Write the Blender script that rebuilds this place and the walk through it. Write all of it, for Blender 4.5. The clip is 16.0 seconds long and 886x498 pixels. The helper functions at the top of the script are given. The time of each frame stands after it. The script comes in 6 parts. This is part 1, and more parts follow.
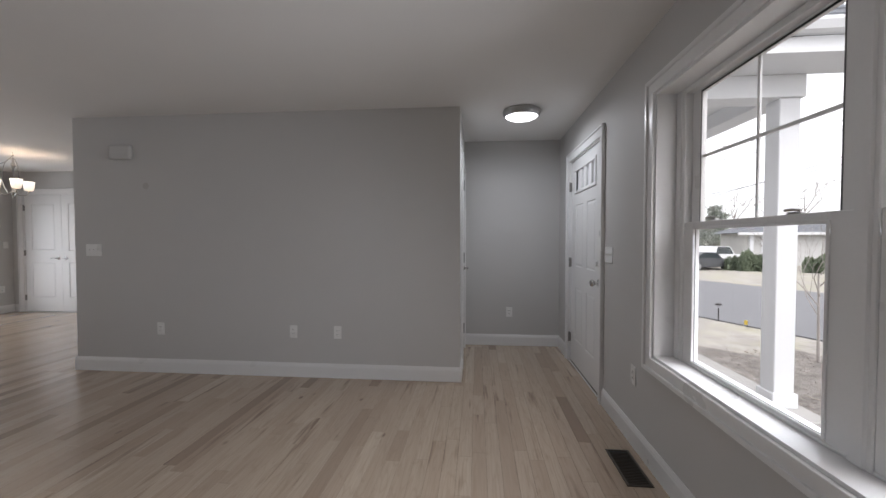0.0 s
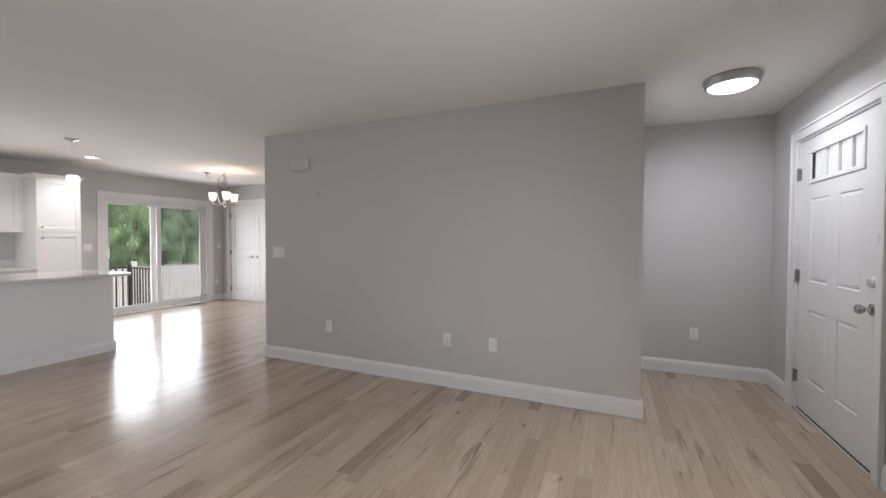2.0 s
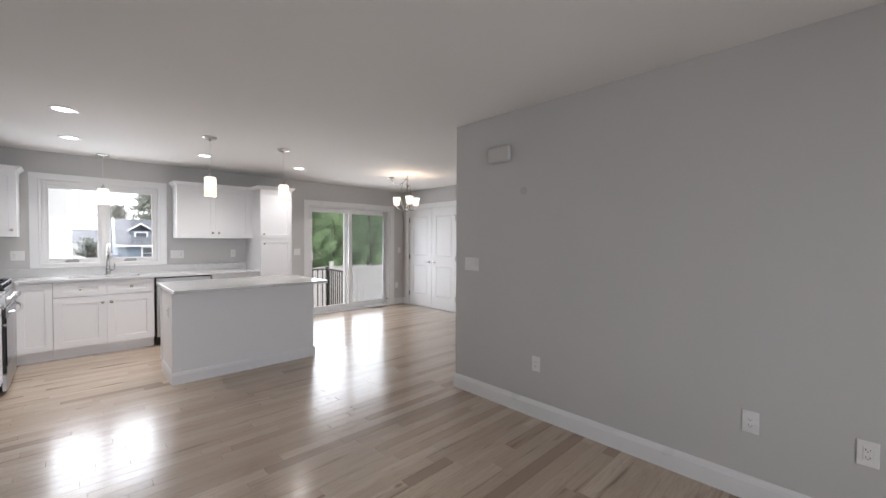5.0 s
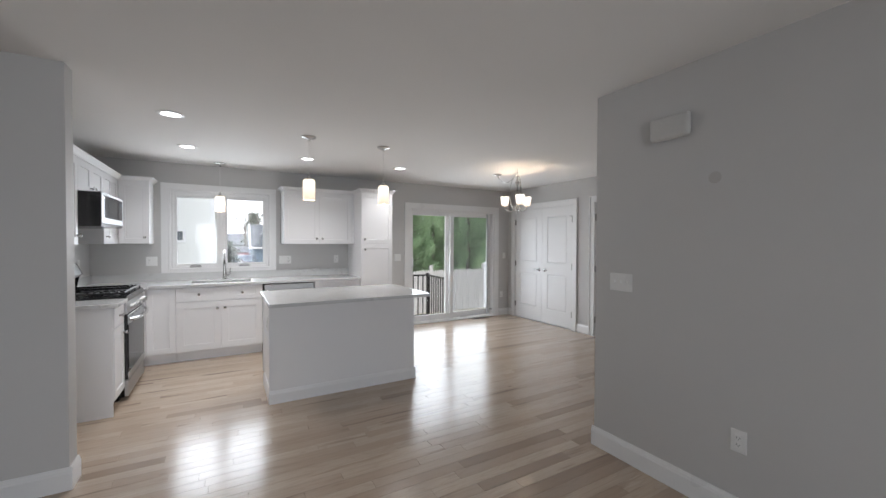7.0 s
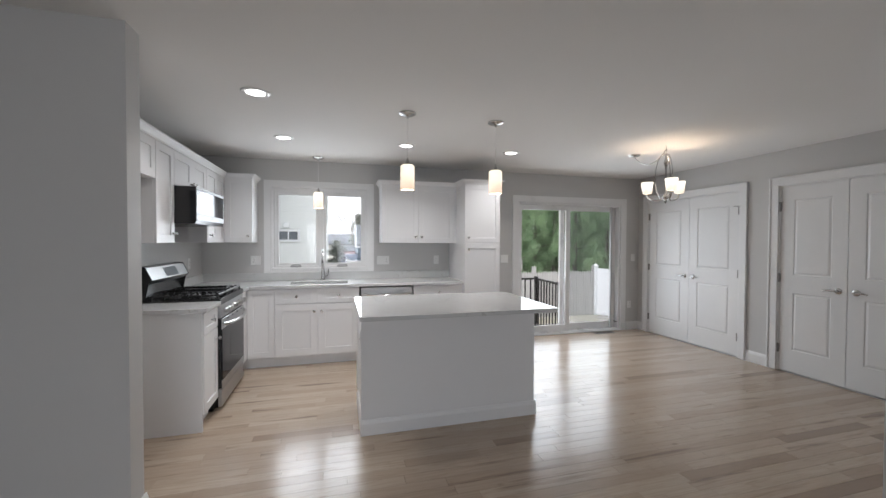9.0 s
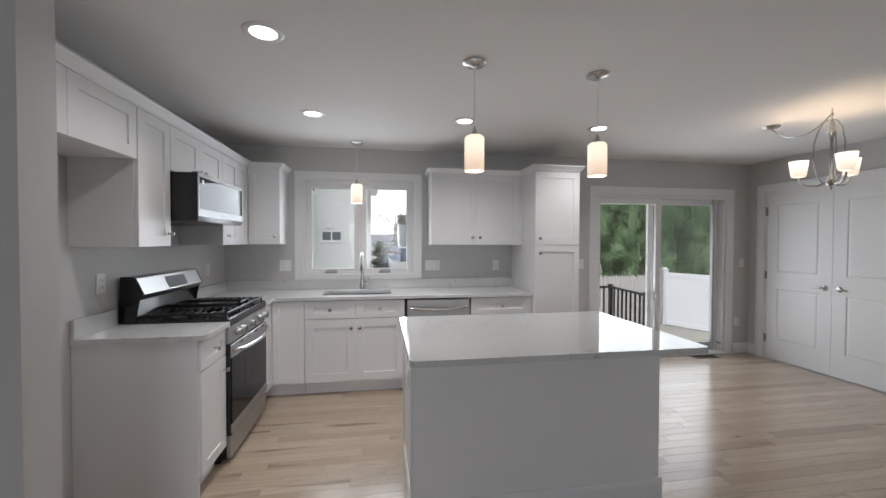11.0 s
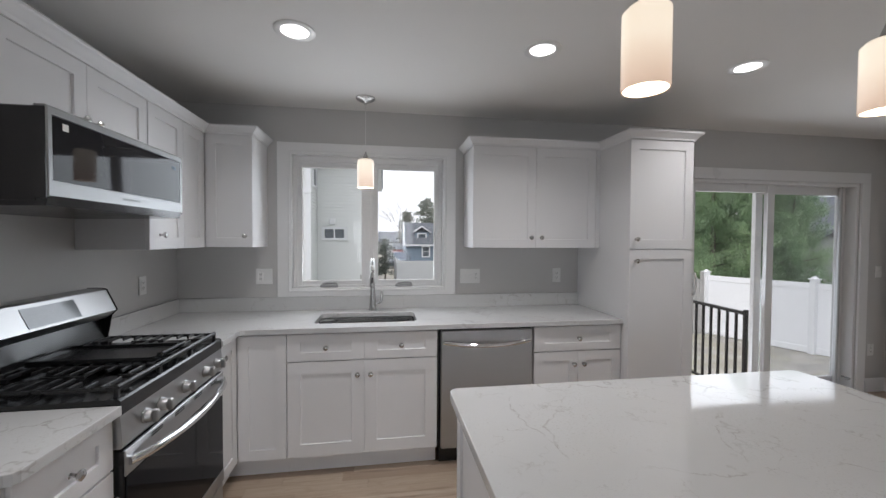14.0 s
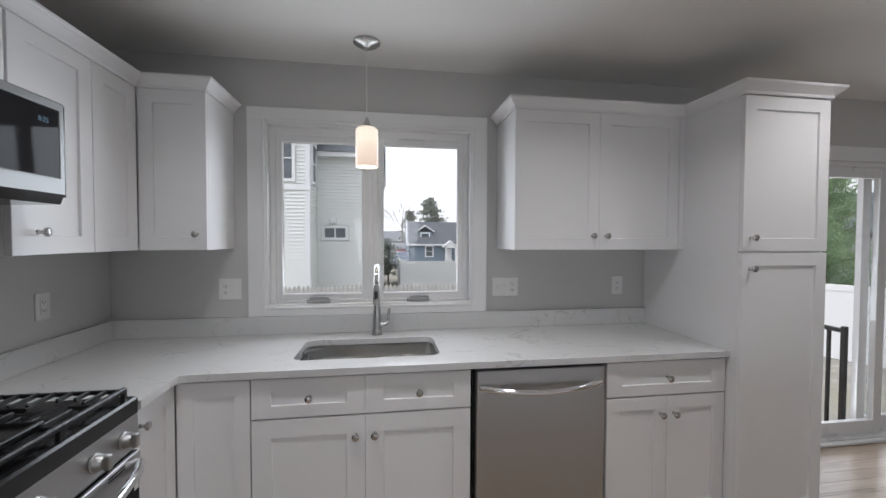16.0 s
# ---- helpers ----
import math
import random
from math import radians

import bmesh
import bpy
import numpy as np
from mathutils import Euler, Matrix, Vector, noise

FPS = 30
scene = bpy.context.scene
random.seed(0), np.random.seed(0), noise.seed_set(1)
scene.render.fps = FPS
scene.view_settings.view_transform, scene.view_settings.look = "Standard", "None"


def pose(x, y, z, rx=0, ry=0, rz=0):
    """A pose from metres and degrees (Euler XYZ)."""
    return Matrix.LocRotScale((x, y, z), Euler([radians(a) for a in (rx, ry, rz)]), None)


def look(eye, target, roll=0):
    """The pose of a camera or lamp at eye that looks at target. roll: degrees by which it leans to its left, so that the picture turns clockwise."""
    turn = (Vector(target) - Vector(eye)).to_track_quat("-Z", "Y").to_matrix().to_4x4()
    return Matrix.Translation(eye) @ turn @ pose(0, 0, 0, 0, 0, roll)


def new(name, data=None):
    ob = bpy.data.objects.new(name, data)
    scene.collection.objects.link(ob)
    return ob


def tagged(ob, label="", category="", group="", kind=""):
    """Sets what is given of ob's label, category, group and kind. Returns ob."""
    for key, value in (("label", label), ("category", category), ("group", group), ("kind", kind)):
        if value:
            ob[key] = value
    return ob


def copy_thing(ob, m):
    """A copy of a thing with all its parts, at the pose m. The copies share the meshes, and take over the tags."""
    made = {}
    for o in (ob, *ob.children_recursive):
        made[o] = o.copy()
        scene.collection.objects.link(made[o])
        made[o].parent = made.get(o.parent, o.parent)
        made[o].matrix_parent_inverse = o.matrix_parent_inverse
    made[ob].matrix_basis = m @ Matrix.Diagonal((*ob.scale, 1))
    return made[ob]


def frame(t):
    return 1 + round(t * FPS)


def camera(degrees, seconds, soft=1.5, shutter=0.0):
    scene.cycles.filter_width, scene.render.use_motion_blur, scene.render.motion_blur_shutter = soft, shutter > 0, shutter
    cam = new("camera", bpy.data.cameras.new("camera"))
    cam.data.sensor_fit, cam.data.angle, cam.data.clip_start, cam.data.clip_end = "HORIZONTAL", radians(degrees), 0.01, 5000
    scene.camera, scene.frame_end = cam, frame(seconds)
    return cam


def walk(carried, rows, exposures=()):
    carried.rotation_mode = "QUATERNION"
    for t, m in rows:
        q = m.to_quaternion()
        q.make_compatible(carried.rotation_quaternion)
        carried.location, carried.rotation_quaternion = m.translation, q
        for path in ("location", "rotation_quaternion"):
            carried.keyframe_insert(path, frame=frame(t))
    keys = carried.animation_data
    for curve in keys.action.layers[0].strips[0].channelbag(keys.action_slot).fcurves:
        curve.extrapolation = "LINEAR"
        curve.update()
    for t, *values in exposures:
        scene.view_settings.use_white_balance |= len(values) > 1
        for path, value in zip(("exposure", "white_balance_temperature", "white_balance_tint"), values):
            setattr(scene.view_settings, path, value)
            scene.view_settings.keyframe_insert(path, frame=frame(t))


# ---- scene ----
cam = camera(98.1, 16.0)

PATH = [
    (0, (-0.136, -0.272, 1.278), (1.855, -0.095, 1.225), -0.0),
    (0.5, (-0.094, -0.221, 1.293), (1.879, 0.104, 1.237), -0.1),
    (1, (-0.018, -0.17, 1.291), (1.917, 0.334, 1.244), -0.0),
    (1.5, (0.049, -0.041, 1.304), (1.937, 0.616, 1.254), 0.1),
    (2, (0.135, 0.095, 1.307), (1.968, 0.894, 1.259), 0.1),
    (2.5, (0.224, 0.232, 1.293), (1.998, 1.155, 1.248), 0.1),
    (3, (0.326, 0.392, 1.301), (2.036, 1.428, 1.264), 0.1),
    (3.5, (0.413, 0.545, 1.317), (2.049, 1.695, 1.275), 0.1),
    (4, (0.491, 0.732, 1.336), (2.044, 1.991, 1.291), 0.2),
    (6.5, (0.935, 1.604, 1.423), (2.032, 3.276, 1.388), 0.2),
    (7, (0.997, 1.794, 1.429), (1.982, 3.535, 1.394), 0.2),
    (7.5, (1.079, 2.007, 1.439), (1.948, 3.807, 1.402), 0.2),
    (8, (1.125, 2.208, 1.422), (1.878, 4.061, 1.385), 0.2),
    (8.5, (1.147, 2.416, 1.424), (1.785, 4.311, 1.383), 0.3),
    (9, (1.156, 2.62, 1.419), (1.688, 4.547, 1.38), 0.2),
    (9.5, (1.186, 2.848, 1.436), (1.626, 4.799, 1.397), 0.2),
    (12, (1.137, 3.985, 1.431), (1.45, 5.96, 1.389), 0.2),
    (12.5, (1.1, 4.193, 1.441), (1.413, 6.168, 1.391), 0.3),
    (13, (1.08, 4.38, 1.433), (1.389, 6.356, 1.387), 0.2),
    (13.5, (1.078, 4.601, 1.46), (1.384, 6.576, 1.407), 0.3),
    (14, (1.067, 4.796, 1.462), (1.371, 6.772, 1.41), 0.3),
    (14.5, (1.039, 4.989, 1.458), (1.343, 6.966, 1.408), 0.3),
    (15, (1.029, 5.174, 1.464), (1.33, 7.15, 1.411), 0.2),
    (15.5, (1.03, 5.382, 1.468), (1.33, 7.359, 1.414), 0.2),
    (16, (1.036, 5.565, 1.459), (1.328, 7.542, 1.404), 0.2),
]
walk(cam, [(t, look(eye, target, roll)) for t, eye, target, roll in PATH],
     exposures=[(0.0, 0.28, 6450, 15), (0.5, 0.48, 6450, 15), (1.0, 0.72, 6450, 15), (1.5, 0.9, 6550, 16), (4.0, 0.84, 6500, 16), (6.5, 0.62, 6250, 12), (9.0, 0.38, 6300, 12), (12.0, 0.0, 6350, 13), (16.0, -0.15, 6250, 13)])

# ---- world, sun and lamps ----
world = bpy.data.worlds.new("overcast_sky")
scene.world = world
world.use_nodes = True
wn, wl = world.node_tree.nodes, world.node_tree.links
sky = wn.new("ShaderNodeTexSky")
sky.sky_type, sky.sun_disc = "NISHITA", False
sky.sun_elevation, sky.sun_rotation = radians(48), radians(247)
sky.air_density, sky.dust_density, sky.ozone_density = 1.0, 6.0, 0.6
grey = wn.new("ShaderNodeHueSaturation")
grey.inputs["Saturation"].default_value, grey.inputs["Value"].default_value = 0.10, 2.6
wl.new(sky.outputs[0], grey.inputs["Color"])
cloud = wn.new("ShaderNodeMix")      # an even cloud layer veils most of the clear sky
cloud.data_type = "RGBA"
cloud.inputs["Factor"].default_value = 0.8
wl.new(grey.outputs[0], cloud.inputs[6])
cloud.inputs[7].default_value = (10.6, 10.8, 11.0, 1)
wl.new(cloud.outputs[2], wn["Background"].inputs[0])
wn["Background"].inputs[1].default_value = 0.14

sun = new("sun", bpy.data.lights.new("sun", "SUN"))
sun.data.energy, sun.data.angle, sun.data.color = 0.6, radians(40), (1, 0.97, 0.93)
sun.matrix_world = look((0, 0, 20), (12.0, 5.0, 6.0))


def area_lamp(name, eye, target, sx, sy, watts, color=(1, 1, 1), shape="RECTANGLE", spread=140):
    ob = new(name, bpy.data.lights.new(name, "AREA"))
    ob.data.shape, ob.data.size, ob.data.size_y, ob.data.energy, ob.data.color = shape, sx, sy, watts, color
    ob.data.spread = radians(spread)
    ob.matrix_world = look(eye, target)
    return ob


def point_lamp(name, place, watts, radius=0.04, color=(1, 0.78, 0.55)):
    ob = new(name, bpy.data.lights.new(name, "POINT"))
    ob.data.energy, ob.data.shadow_soft_size, ob.data.color = watts, radius, color
    ob.location = place
    return ob


CEIL = 2.44
DAY = (0.89, 0.955, 1.0)
# sky light through the openings
for wx, ww in ((4.21, 0.74), (5.03, 0.84)):
    area_lamp("window_light_slider", (wx, 7.921, 1.05), (wx, 5.1, 0.95), ww, 1.75, 8.2, DAY)
area_lamp("window_light_front", (1.06, -1.342, 1.35), (1.06, 1.6, 0.85), 1.86, 1.36, 18, DAY, spread=115)
for wx in (0.67, 1.245):
    area_lamp("window_light_sink", (wx, 7.884, 1.6), (wx, 5.6, 1.45), 0.50, 0.86, 4.2, DAY)
DOWNLIGHTS = [(0.62, 5.53), (0.65, 6.72), (1.872, 6.70), (3.09, 6.70)]
for dx, dy in DOWNLIGHTS:
    area_lamp("downlight_lamp", (dx, dy, CEIL - 0.012), (dx, dy, 0), 0.12, 0.12, 4.5, (1, 0.97, 0.93), "DISK", 128)
FOYER_LAMP = (3.43, -0.67)
area_lamp("foyer_lamp", (FOYER_LAMP[0], FOYER_LAMP[1], CEIL - 0.1), (FOYER_LAMP[0], FOYER_LAMP[1], 0), 0.3, 0.3, 6.2, (0.9, 0.96, 1), "DISK", 175)

# ---- materials ----
def _mix(nt, fac, a, b):
    n = nt.nodes.new("ShaderNodeMix")
    n.data_type = "RGBA"
    if isinstance(fac, float):
        n.inputs["Factor"].default_value = fac
    else:
        nt.links.new(fac, n.inputs["Factor"])
    for key, v in ((6, a), (7, b)):
        if isinstance(v, (tuple, list)):
            n.inputs[key].default_value = (*v[:3], 1)
        else:
            nt.links.new(v, n.inputs[key])
    return n.outputs[2]


def _noise(nt, vec, scale, detail=3.0, rough=0.55):
    n = nt.nodes.new("ShaderNodeTexNoise")
    n.inputs["Scale"].default_value, n.inputs["Detail"].default_value, n.inputs["Roughness"].default_value = scale, detail, rough
    nt.links.new(vec, n.inputs["Vector"])
    return n.outputs["Fac"]


def _ramp(nt, fac, lo, hi, a=0.0, b=1.0):
    n = nt.nodes.new("ShaderNodeMapRange")
    n.inputs["From Min"].default_value, n.inputs["From Max"].default_value = lo, hi
    n.inputs["To Min"].default_value, n.inputs["To Max"].default_value = a, b
    nt.links.new(fac, n.inputs["Value"])
    return n.outputs[0]


def _stretch(nt, vec, sx, sy, sz):
    n = nt.nodes.new("ShaderNodeMapping")
    n.inputs["Scale"].default_value = (sx, sy, sz)
    nt.links.new(vec, n.inputs["Vector"])
    return n.outputs[0]


def _bump(nt, bsdf, height, strength, dist=0.002):
    n = nt.nodes.new("ShaderNodeBump")
    n.inputs["Strength"].default_value, n.inputs["Distance"].default_value = strength, dist
    nt.links.new(height, n.inputs["Height"])
    nt.links.new(n.outputs[0], bsdf.inputs["Normal"])


def mat(name, base, rough=0.5, metal=0.0, var=0.05, scale=3.0, fine=90.0, bump=0.08, coat=0.0, stretch=(1, 1, 1), spec=0.5, dist=0.002, rvar=0.08):
    """A painted, metal or plain surface: base colour with broad and fine variation, uneven gloss and a fine relief."""
    m = bpy.data.materials.new(name)
    m.use_nodes = True
    nt = m.node_tree
    b = nt.nodes["Principled BSDF"]
    pos = nt.nodes.new("ShaderNodeNewGeometry").outputs["Position"]
    vec = _stretch(nt, pos, *stretch)
    broad, small = _noise(nt, vec, scale), _noise(nt, vec, fine, 4.0)
    lo, hi = [max(0.0, c * (1 - var)) for c in base], [min(1.0, c * (1 + var)) for c in base]
    both = _mix(nt, 0.4, broad, small)
    nt.links.new(_mix(nt, _ramp(nt, both, 0.35, 0.65), lo, hi), b.inputs["Base Color"])
    nt.links.new(_ramp(nt, broad, 0.3, 0.7, max(0.0, rough - rvar), min(1.0, rough + rvar)), b.inputs["Roughness"])
    b.inputs["Metallic"].default_value, b.inputs["Coat Weight"].default_value = metal, coat
    b.inputs["Specular IOR Level"].default_value = spec
    if bump:
        _bump(nt, b, small, bump, dist)
    return m


def mat_glass(name, tint=(1, 1, 1), veil=0.0):
    """A thin pane: clear, with a Fresnel mirror on it; veil: the share of a fine grey mesh behind it."""
    m = bpy.data.materials.new(name)
    m.use_nodes = True
    nt = m.node_tree
    nt.nodes.remove(nt.nodes["Principled BSDF"])
    clear, mirror = nt.nodes.new("ShaderNodeBsdfTransparent"), nt.nodes.new("ShaderNodeBsdfGlossy")
    clear.inputs[0].default_value, mirror.inputs["Roughness"].default_value = (*tint, 1), 0.02
    face = nt.nodes.new("ShaderNodeLayerWeight")
    power = nt.nodes.new("ShaderNodeMath")
    power.operation = "POWER"
    power.inputs[1].default_value = 5.0
    nt.links.new(face.outputs["Facing"], power.inputs[0])
    mix = nt.nodes.new("ShaderNodeMixShader")
    nt.links.new(_ramp(nt, power.outputs[0], 0.0, 1.0, 0.016, 0.7), mix.inputs[0])
    nt.links.new(clear.outputs[0], mix.inputs[1])
    nt.links.new(mirror.outputs[0], mix.inputs[2])
    last = mix
    if veil:
        mesh, last = nt.nodes.new("ShaderNodeBsdfTranslucent"), nt.nodes.new("ShaderNodeMixShader")
        mesh.inputs[0].default_value = (0.55, 0.55, 0.56, 1)
        last.inputs[0].default_value = veil
        nt.links.new(mix.outputs[0], last.inputs[1])
        nt.links.new(mesh.outputs[0], last.inputs[2])
    nt.links.new(last.outputs[0], nt.nodes["Material Output"].inputs[0])
    return m


def mat_glow(name, color, strength, base=(0.9, 0.9, 0.88)):
    m = bpy.data.materials.new(name)
    m.use_nodes = True
    b = m.node_tree.nodes["Principled BSDF"]
    b.inputs["Base Color"].default_value = (*base, 1)
    b.inputs["Roughness"].default_value = 0.35
    b.inputs["Emission Color"].default_value, b.inputs["Emission Strength"].default_value = (*color, 1), strength
    return m


def mat_shade(name, low, high, strength, z0, z1):
    """Frosted lamp glass, lit from a bulb that hangs in its upper part."""
    m = mat_glow(name, low, strength)
    nt = m.node_tree
    b = nt.nodes["Principled BSDF"]
    sep = nt.nodes.new("ShaderNodeSeparateXYZ")
    nt.links.new(nt.nodes.new("ShaderNodeNewGeometry").outputs["Position"], sep.inputs[0])
    up = _ramp(nt, sep.outputs[2], z0, z1)
    nt.links.new(_mix(nt, up, low, high), b.inputs["Emission Color"])
    nt.links.new(_ramp(nt, sep.outputs[2], z0, z1, strength * 0.6, strength), b.inputs["Emission Strength"])
    return m


def mat_wood_floor(name, island):
    """Oiled oak strip: each board has its own tone, with grain along x, dark streaks and a satin lacquer."""
    m = bpy.data.materials.new(name)
    m.use_nodes = True
    nt = m.node_tree
    b = nt.nodes["Principled BSDF"]
    geo = nt.nodes.new("ShaderNodeNewGeometry")
    rnd = geo.outputs["Random Per Island"] if island else nt.nodes.new("ShaderNodeObjectInfo").outputs["Random"]
    shift = nt.nodes.new("ShaderNodeVectorMath")
    shift.operation = "MULTIPLY_ADD"
    comb = nt.nodes.new("ShaderNodeCombineXYZ")
    for k in range(3):
        nt.links.new(rnd, comb.inputs[k])
    nt.links.new(comb.outputs[0], shift.inputs[0])
    shift.inputs[1].default_value = (37, 61, 13)
    nt.links.new(geo.outputs["Position"], shift.inputs[2])
    v = shift.outputs[0]
    grain = _noise(nt, _stretch(nt, v, 1.6, 45, 45), 2.2, 6.0, 0.65)
    fig = _noise(nt, _stretch(nt, v, 0.8, 9, 9), 1.5, 3.0)
    tone = nt.nodes.new("ShaderNodeValToRGB")
    e = tone.color_ramp.elements
    e[0].position, e[0].color = 0.0, (0.29, 0.212, 0.158, 1)
    e[1].position, e[1].color = 1.0, (0.53, 0.43, 0.333, 1)
    for p, c in ((0.05, (0.31, 0.228, 0.17, 1)), (0.09, (0.385, 0.295, 0.224, 1)), (0.35, (0.445, 0.35, 0.268, 1)), (0.8, (0.485, 0.39, 0.30, 1))):
        n = e.new(p)
        n.color = c
    nt.links.new(rnd, tone.inputs[0])
    col = _mix(nt, _ramp(nt, grain, 0.38, 0.78, 0.0, 0.42), tone.outputs[0], (0.28, 0.20, 0.145))
    # cathedral figure: rings warped by a slow noise and drawn out along the board
    warp = _noise(nt, _stretch(nt, v, 0.9, 7, 7), 1.3, 2.0)
    ring = nt.nodes.new("ShaderNodeMath")
    ring.operation = "PINGPONG"
    times = nt.nodes.new("ShaderNodeMath")
    times.operation = "MULTIPLY"
    times.inputs[1].default_value = 9.0
    nt.links.new(warp, times.inputs[0])
    nt.links.new(times.outputs[0], ring.inputs[0])
    ring.inputs[1].default_value = 0.5
    col = _mix(nt, _ramp(nt, ring.outputs[0], 0.0, 0.16, 0.20, 0.0), col, (0.26, 0.185, 0.135))
    # mineral streaks and small knots
    col = _mix(nt, _ramp(nt, fig, 0.60, 0.72, 0.0, 0.75), col, (0.185, 0.122, 0.092))
    knot = nt.nodes.new("ShaderNodeTexVoronoi")
    knot.inputs["Scale"].default_value = 3.4
    nt.links.new(_stretch(nt, v, 0.55, 1.1, 1.1), knot.inputs["Vector"])
    col = _mix(nt, _ramp(nt, knot.outputs["Distance"], 0.025, 0.075, 0.7, 0.0), col, (0.14, 0.088, 0.065))
    nt.links.new(col, b.inputs["Base Color"])
    wear = _noise(nt, geo.outputs["Position"], 1.7, 3.0)
    nt.links.new(_ramp(nt, wear, 0.3, 0.7, 0.215, 0.262), b.inputs["Roughness"])
    b.inputs["Coat Weight"].default_value, b.inputs["Coat Roughness"].default_value = 0.25, 0.12
    _bump(nt, b, grain, 0.12, 0.001)
    return m


def mat_quartz(name):
    """White engineered stone: clouded ground, thin broken veins at two scales and grey flecks."""
    m = mat(name, (0.62, 0.625, 0.625), 0.055, var=0.025, scale=5, fine=300, bump=0.0, rvar=0.02)
    nt = m.node_tree
    b = nt.nodes["Principled BSDF"]
    pos = nt.nodes.new("ShaderNodeNewGeometry").outputs["Position"]
    col = b.inputs["Base Color"].links[0].from_socket

    def times(p, q):
        n = nt.nodes.new("ShaderNodeMath")
        n.operation = "MULTIPLY"
        nt.links.new(p, n.inputs[0])
        nt.links.new(q, n.inputs[1])
        return n.outputs[0]

    for scale, warp_scale, warp_by, width, gate_scale, lo, hi, depth in ((3.2, 5.0, 0.30, 0.016, 4.0, 0.44, 0.58, 0.82), (8.0, 11.0, 0.22, 0.022, 7.0, 0.50, 0.62, 0.62)):
        warp = nt.nodes.new("ShaderNodeTexNoise")
        warp.inputs["Scale"].default_value, warp.inputs["Detail"].default_value = warp_scale, 6.0
        nt.links.new(pos, warp.inputs["Vector"])
        vein = nt.nodes.new("ShaderNodeTexVoronoi")
        vein.feature = "DISTANCE_TO_EDGE"
        vein.inputs["Scale"].default_value = scale
        nt.links.new(_mix(nt, warp_by, pos, warp.outputs["Color"]), vein.inputs["Vector"])
        line = _ramp(nt, vein.outputs["Distance"], 0.0, width, depth, 0.0)
        gate = times(_ramp(nt, _noise(nt, pos, gate_scale, 3.0), lo, hi), _ramp(nt, _noise(nt, pos, 38.0, 2.0), 0.30, 0.5))
        col = _mix(nt, times(line, gate), col, (0.40, 0.385, 0.37))
    fleck = times(_ramp(nt, _noise(nt, pos, 160.0, 2.0), 0.58, 0.70, 0.0, 0.6), _ramp(nt, _noise(nt, pos, 5.0, 3.0), 0.46, 0.66))
    nt.links.new(_mix(nt, fleck, col, (0.45, 0.43, 0.41)), b.inputs["Base Color"])
    return m


M_WALL = mat("greige_wall_paint", (0.575, 0.568, 0.56), 0.62, var=0.02, scale=1.3, fine=260, bump=0.10, rvar=0.05)
M_CEIL = mat("ceiling_paint", (0.82, 0.81, 0.795), 0.85, var=0.015, scale=0.9, fine=200, bump=0.08)
M_TRIM = mat("white_trim_paint", (0.80, 0.80, 0.80), 0.35, var=0.015, scale=2.0, fine=120, bump=0.03)
M_CAB = mat("white_cabinet_lacquer", (0.80, 0.80, 0.81), 0.36, var=0.008, scale=1.2, fine=150, bump=0.0)
M_DOOR = mat("white_door_paint", (0.78, 0.78, 0.78), 0.38, var=0.015, scale=2.0, fine=120, bump=0.04)
M_QUARTZ = mat_quartz("veined_white_quartz")
M_STEEL = mat("brushed_stainless_steel", (0.46, 0.463, 0.465), 0.36, 1.0, var=0.015, scale=1.5, fine=25, bump=0.015, stretch=(1, 1, 14), rvar=0.03)
M_NICKEL = mat("satin_nickel", (0.52, 0.515, 0.505), 0.22, 1.0, var=0.03, bump=0.0)
M_HINGE = mat("aged_nickel_hinge", (0.30, 0.295, 0.285), 0.38, 1.0, var=0.05, bump=0.0)
M_CHROME = mat("polished_chrome", (0.75, 0.75, 0.75), 0.10, 1.0, var=0.02, bump=0.0, rvar=0.02)
M_BLACK = mat("black_enamel", (0.012, 0.012, 0.013), 0.18, var=0.1, bump=0.02)
M_IRON = mat("cast_iron", (0.014, 0.014, 0.015), 0.30, var=0.2, fine=300, bump=0.25)
M_DARKGLASS = mat("dark_oven_glass", (0.012, 0.012, 0.014), 0.05, var=0.05, bump=0.0, rvar=0.02, spec=0.15)
M_PLASTIC = mat("white_plastic", (0.80, 0.80, 0.79), 0.30, var=0.01, bump=0.0)
M_CRANK = mat("grey_crank_plastic", (0.36, 0.36, 0.365), 0.45, var=0.02, bump=0.0)
M_SLOT = mat("dark_slot", (0.03, 0.03, 0.03), 0.6, var=0.1, bump=0.0)
M_GASKET = mat("grey_gasket", (0.16, 0.16, 0.165), 0.6, var=0.03, bump=0.0)
M_VINYL = mat("white_vinyl", (0.80, 0.80, 0.80), 0.34, var=0.015, fine=80, bump=0.02)
M_GLASS = mat_glass("window_glass")
M_SCREEN_GLASS = mat_glass("insect_screen_glass", (0.86, 0.87, 0.88), veil=0.03)
M_FLOOR = mat_wood_floor("oak_board", False)
M_FLOOR_FAR = mat_wood_floor("oak_board_joined", True)
M_SUBFLOOR = mat("board_joint_filler", (0.30, 0.225, 0.165), 0.7, var=0.1, bump=0.0)
M_BRONZE = mat("brown_metal_register", (0.09, 0.075, 0.06), 0.4, 0.4, var=0.1, bump=0.05)


# ---- building helpers ----
def place(x=0, y=0, z=0, rz=0):
    return pose(x, y, z, 0, 0, rz)


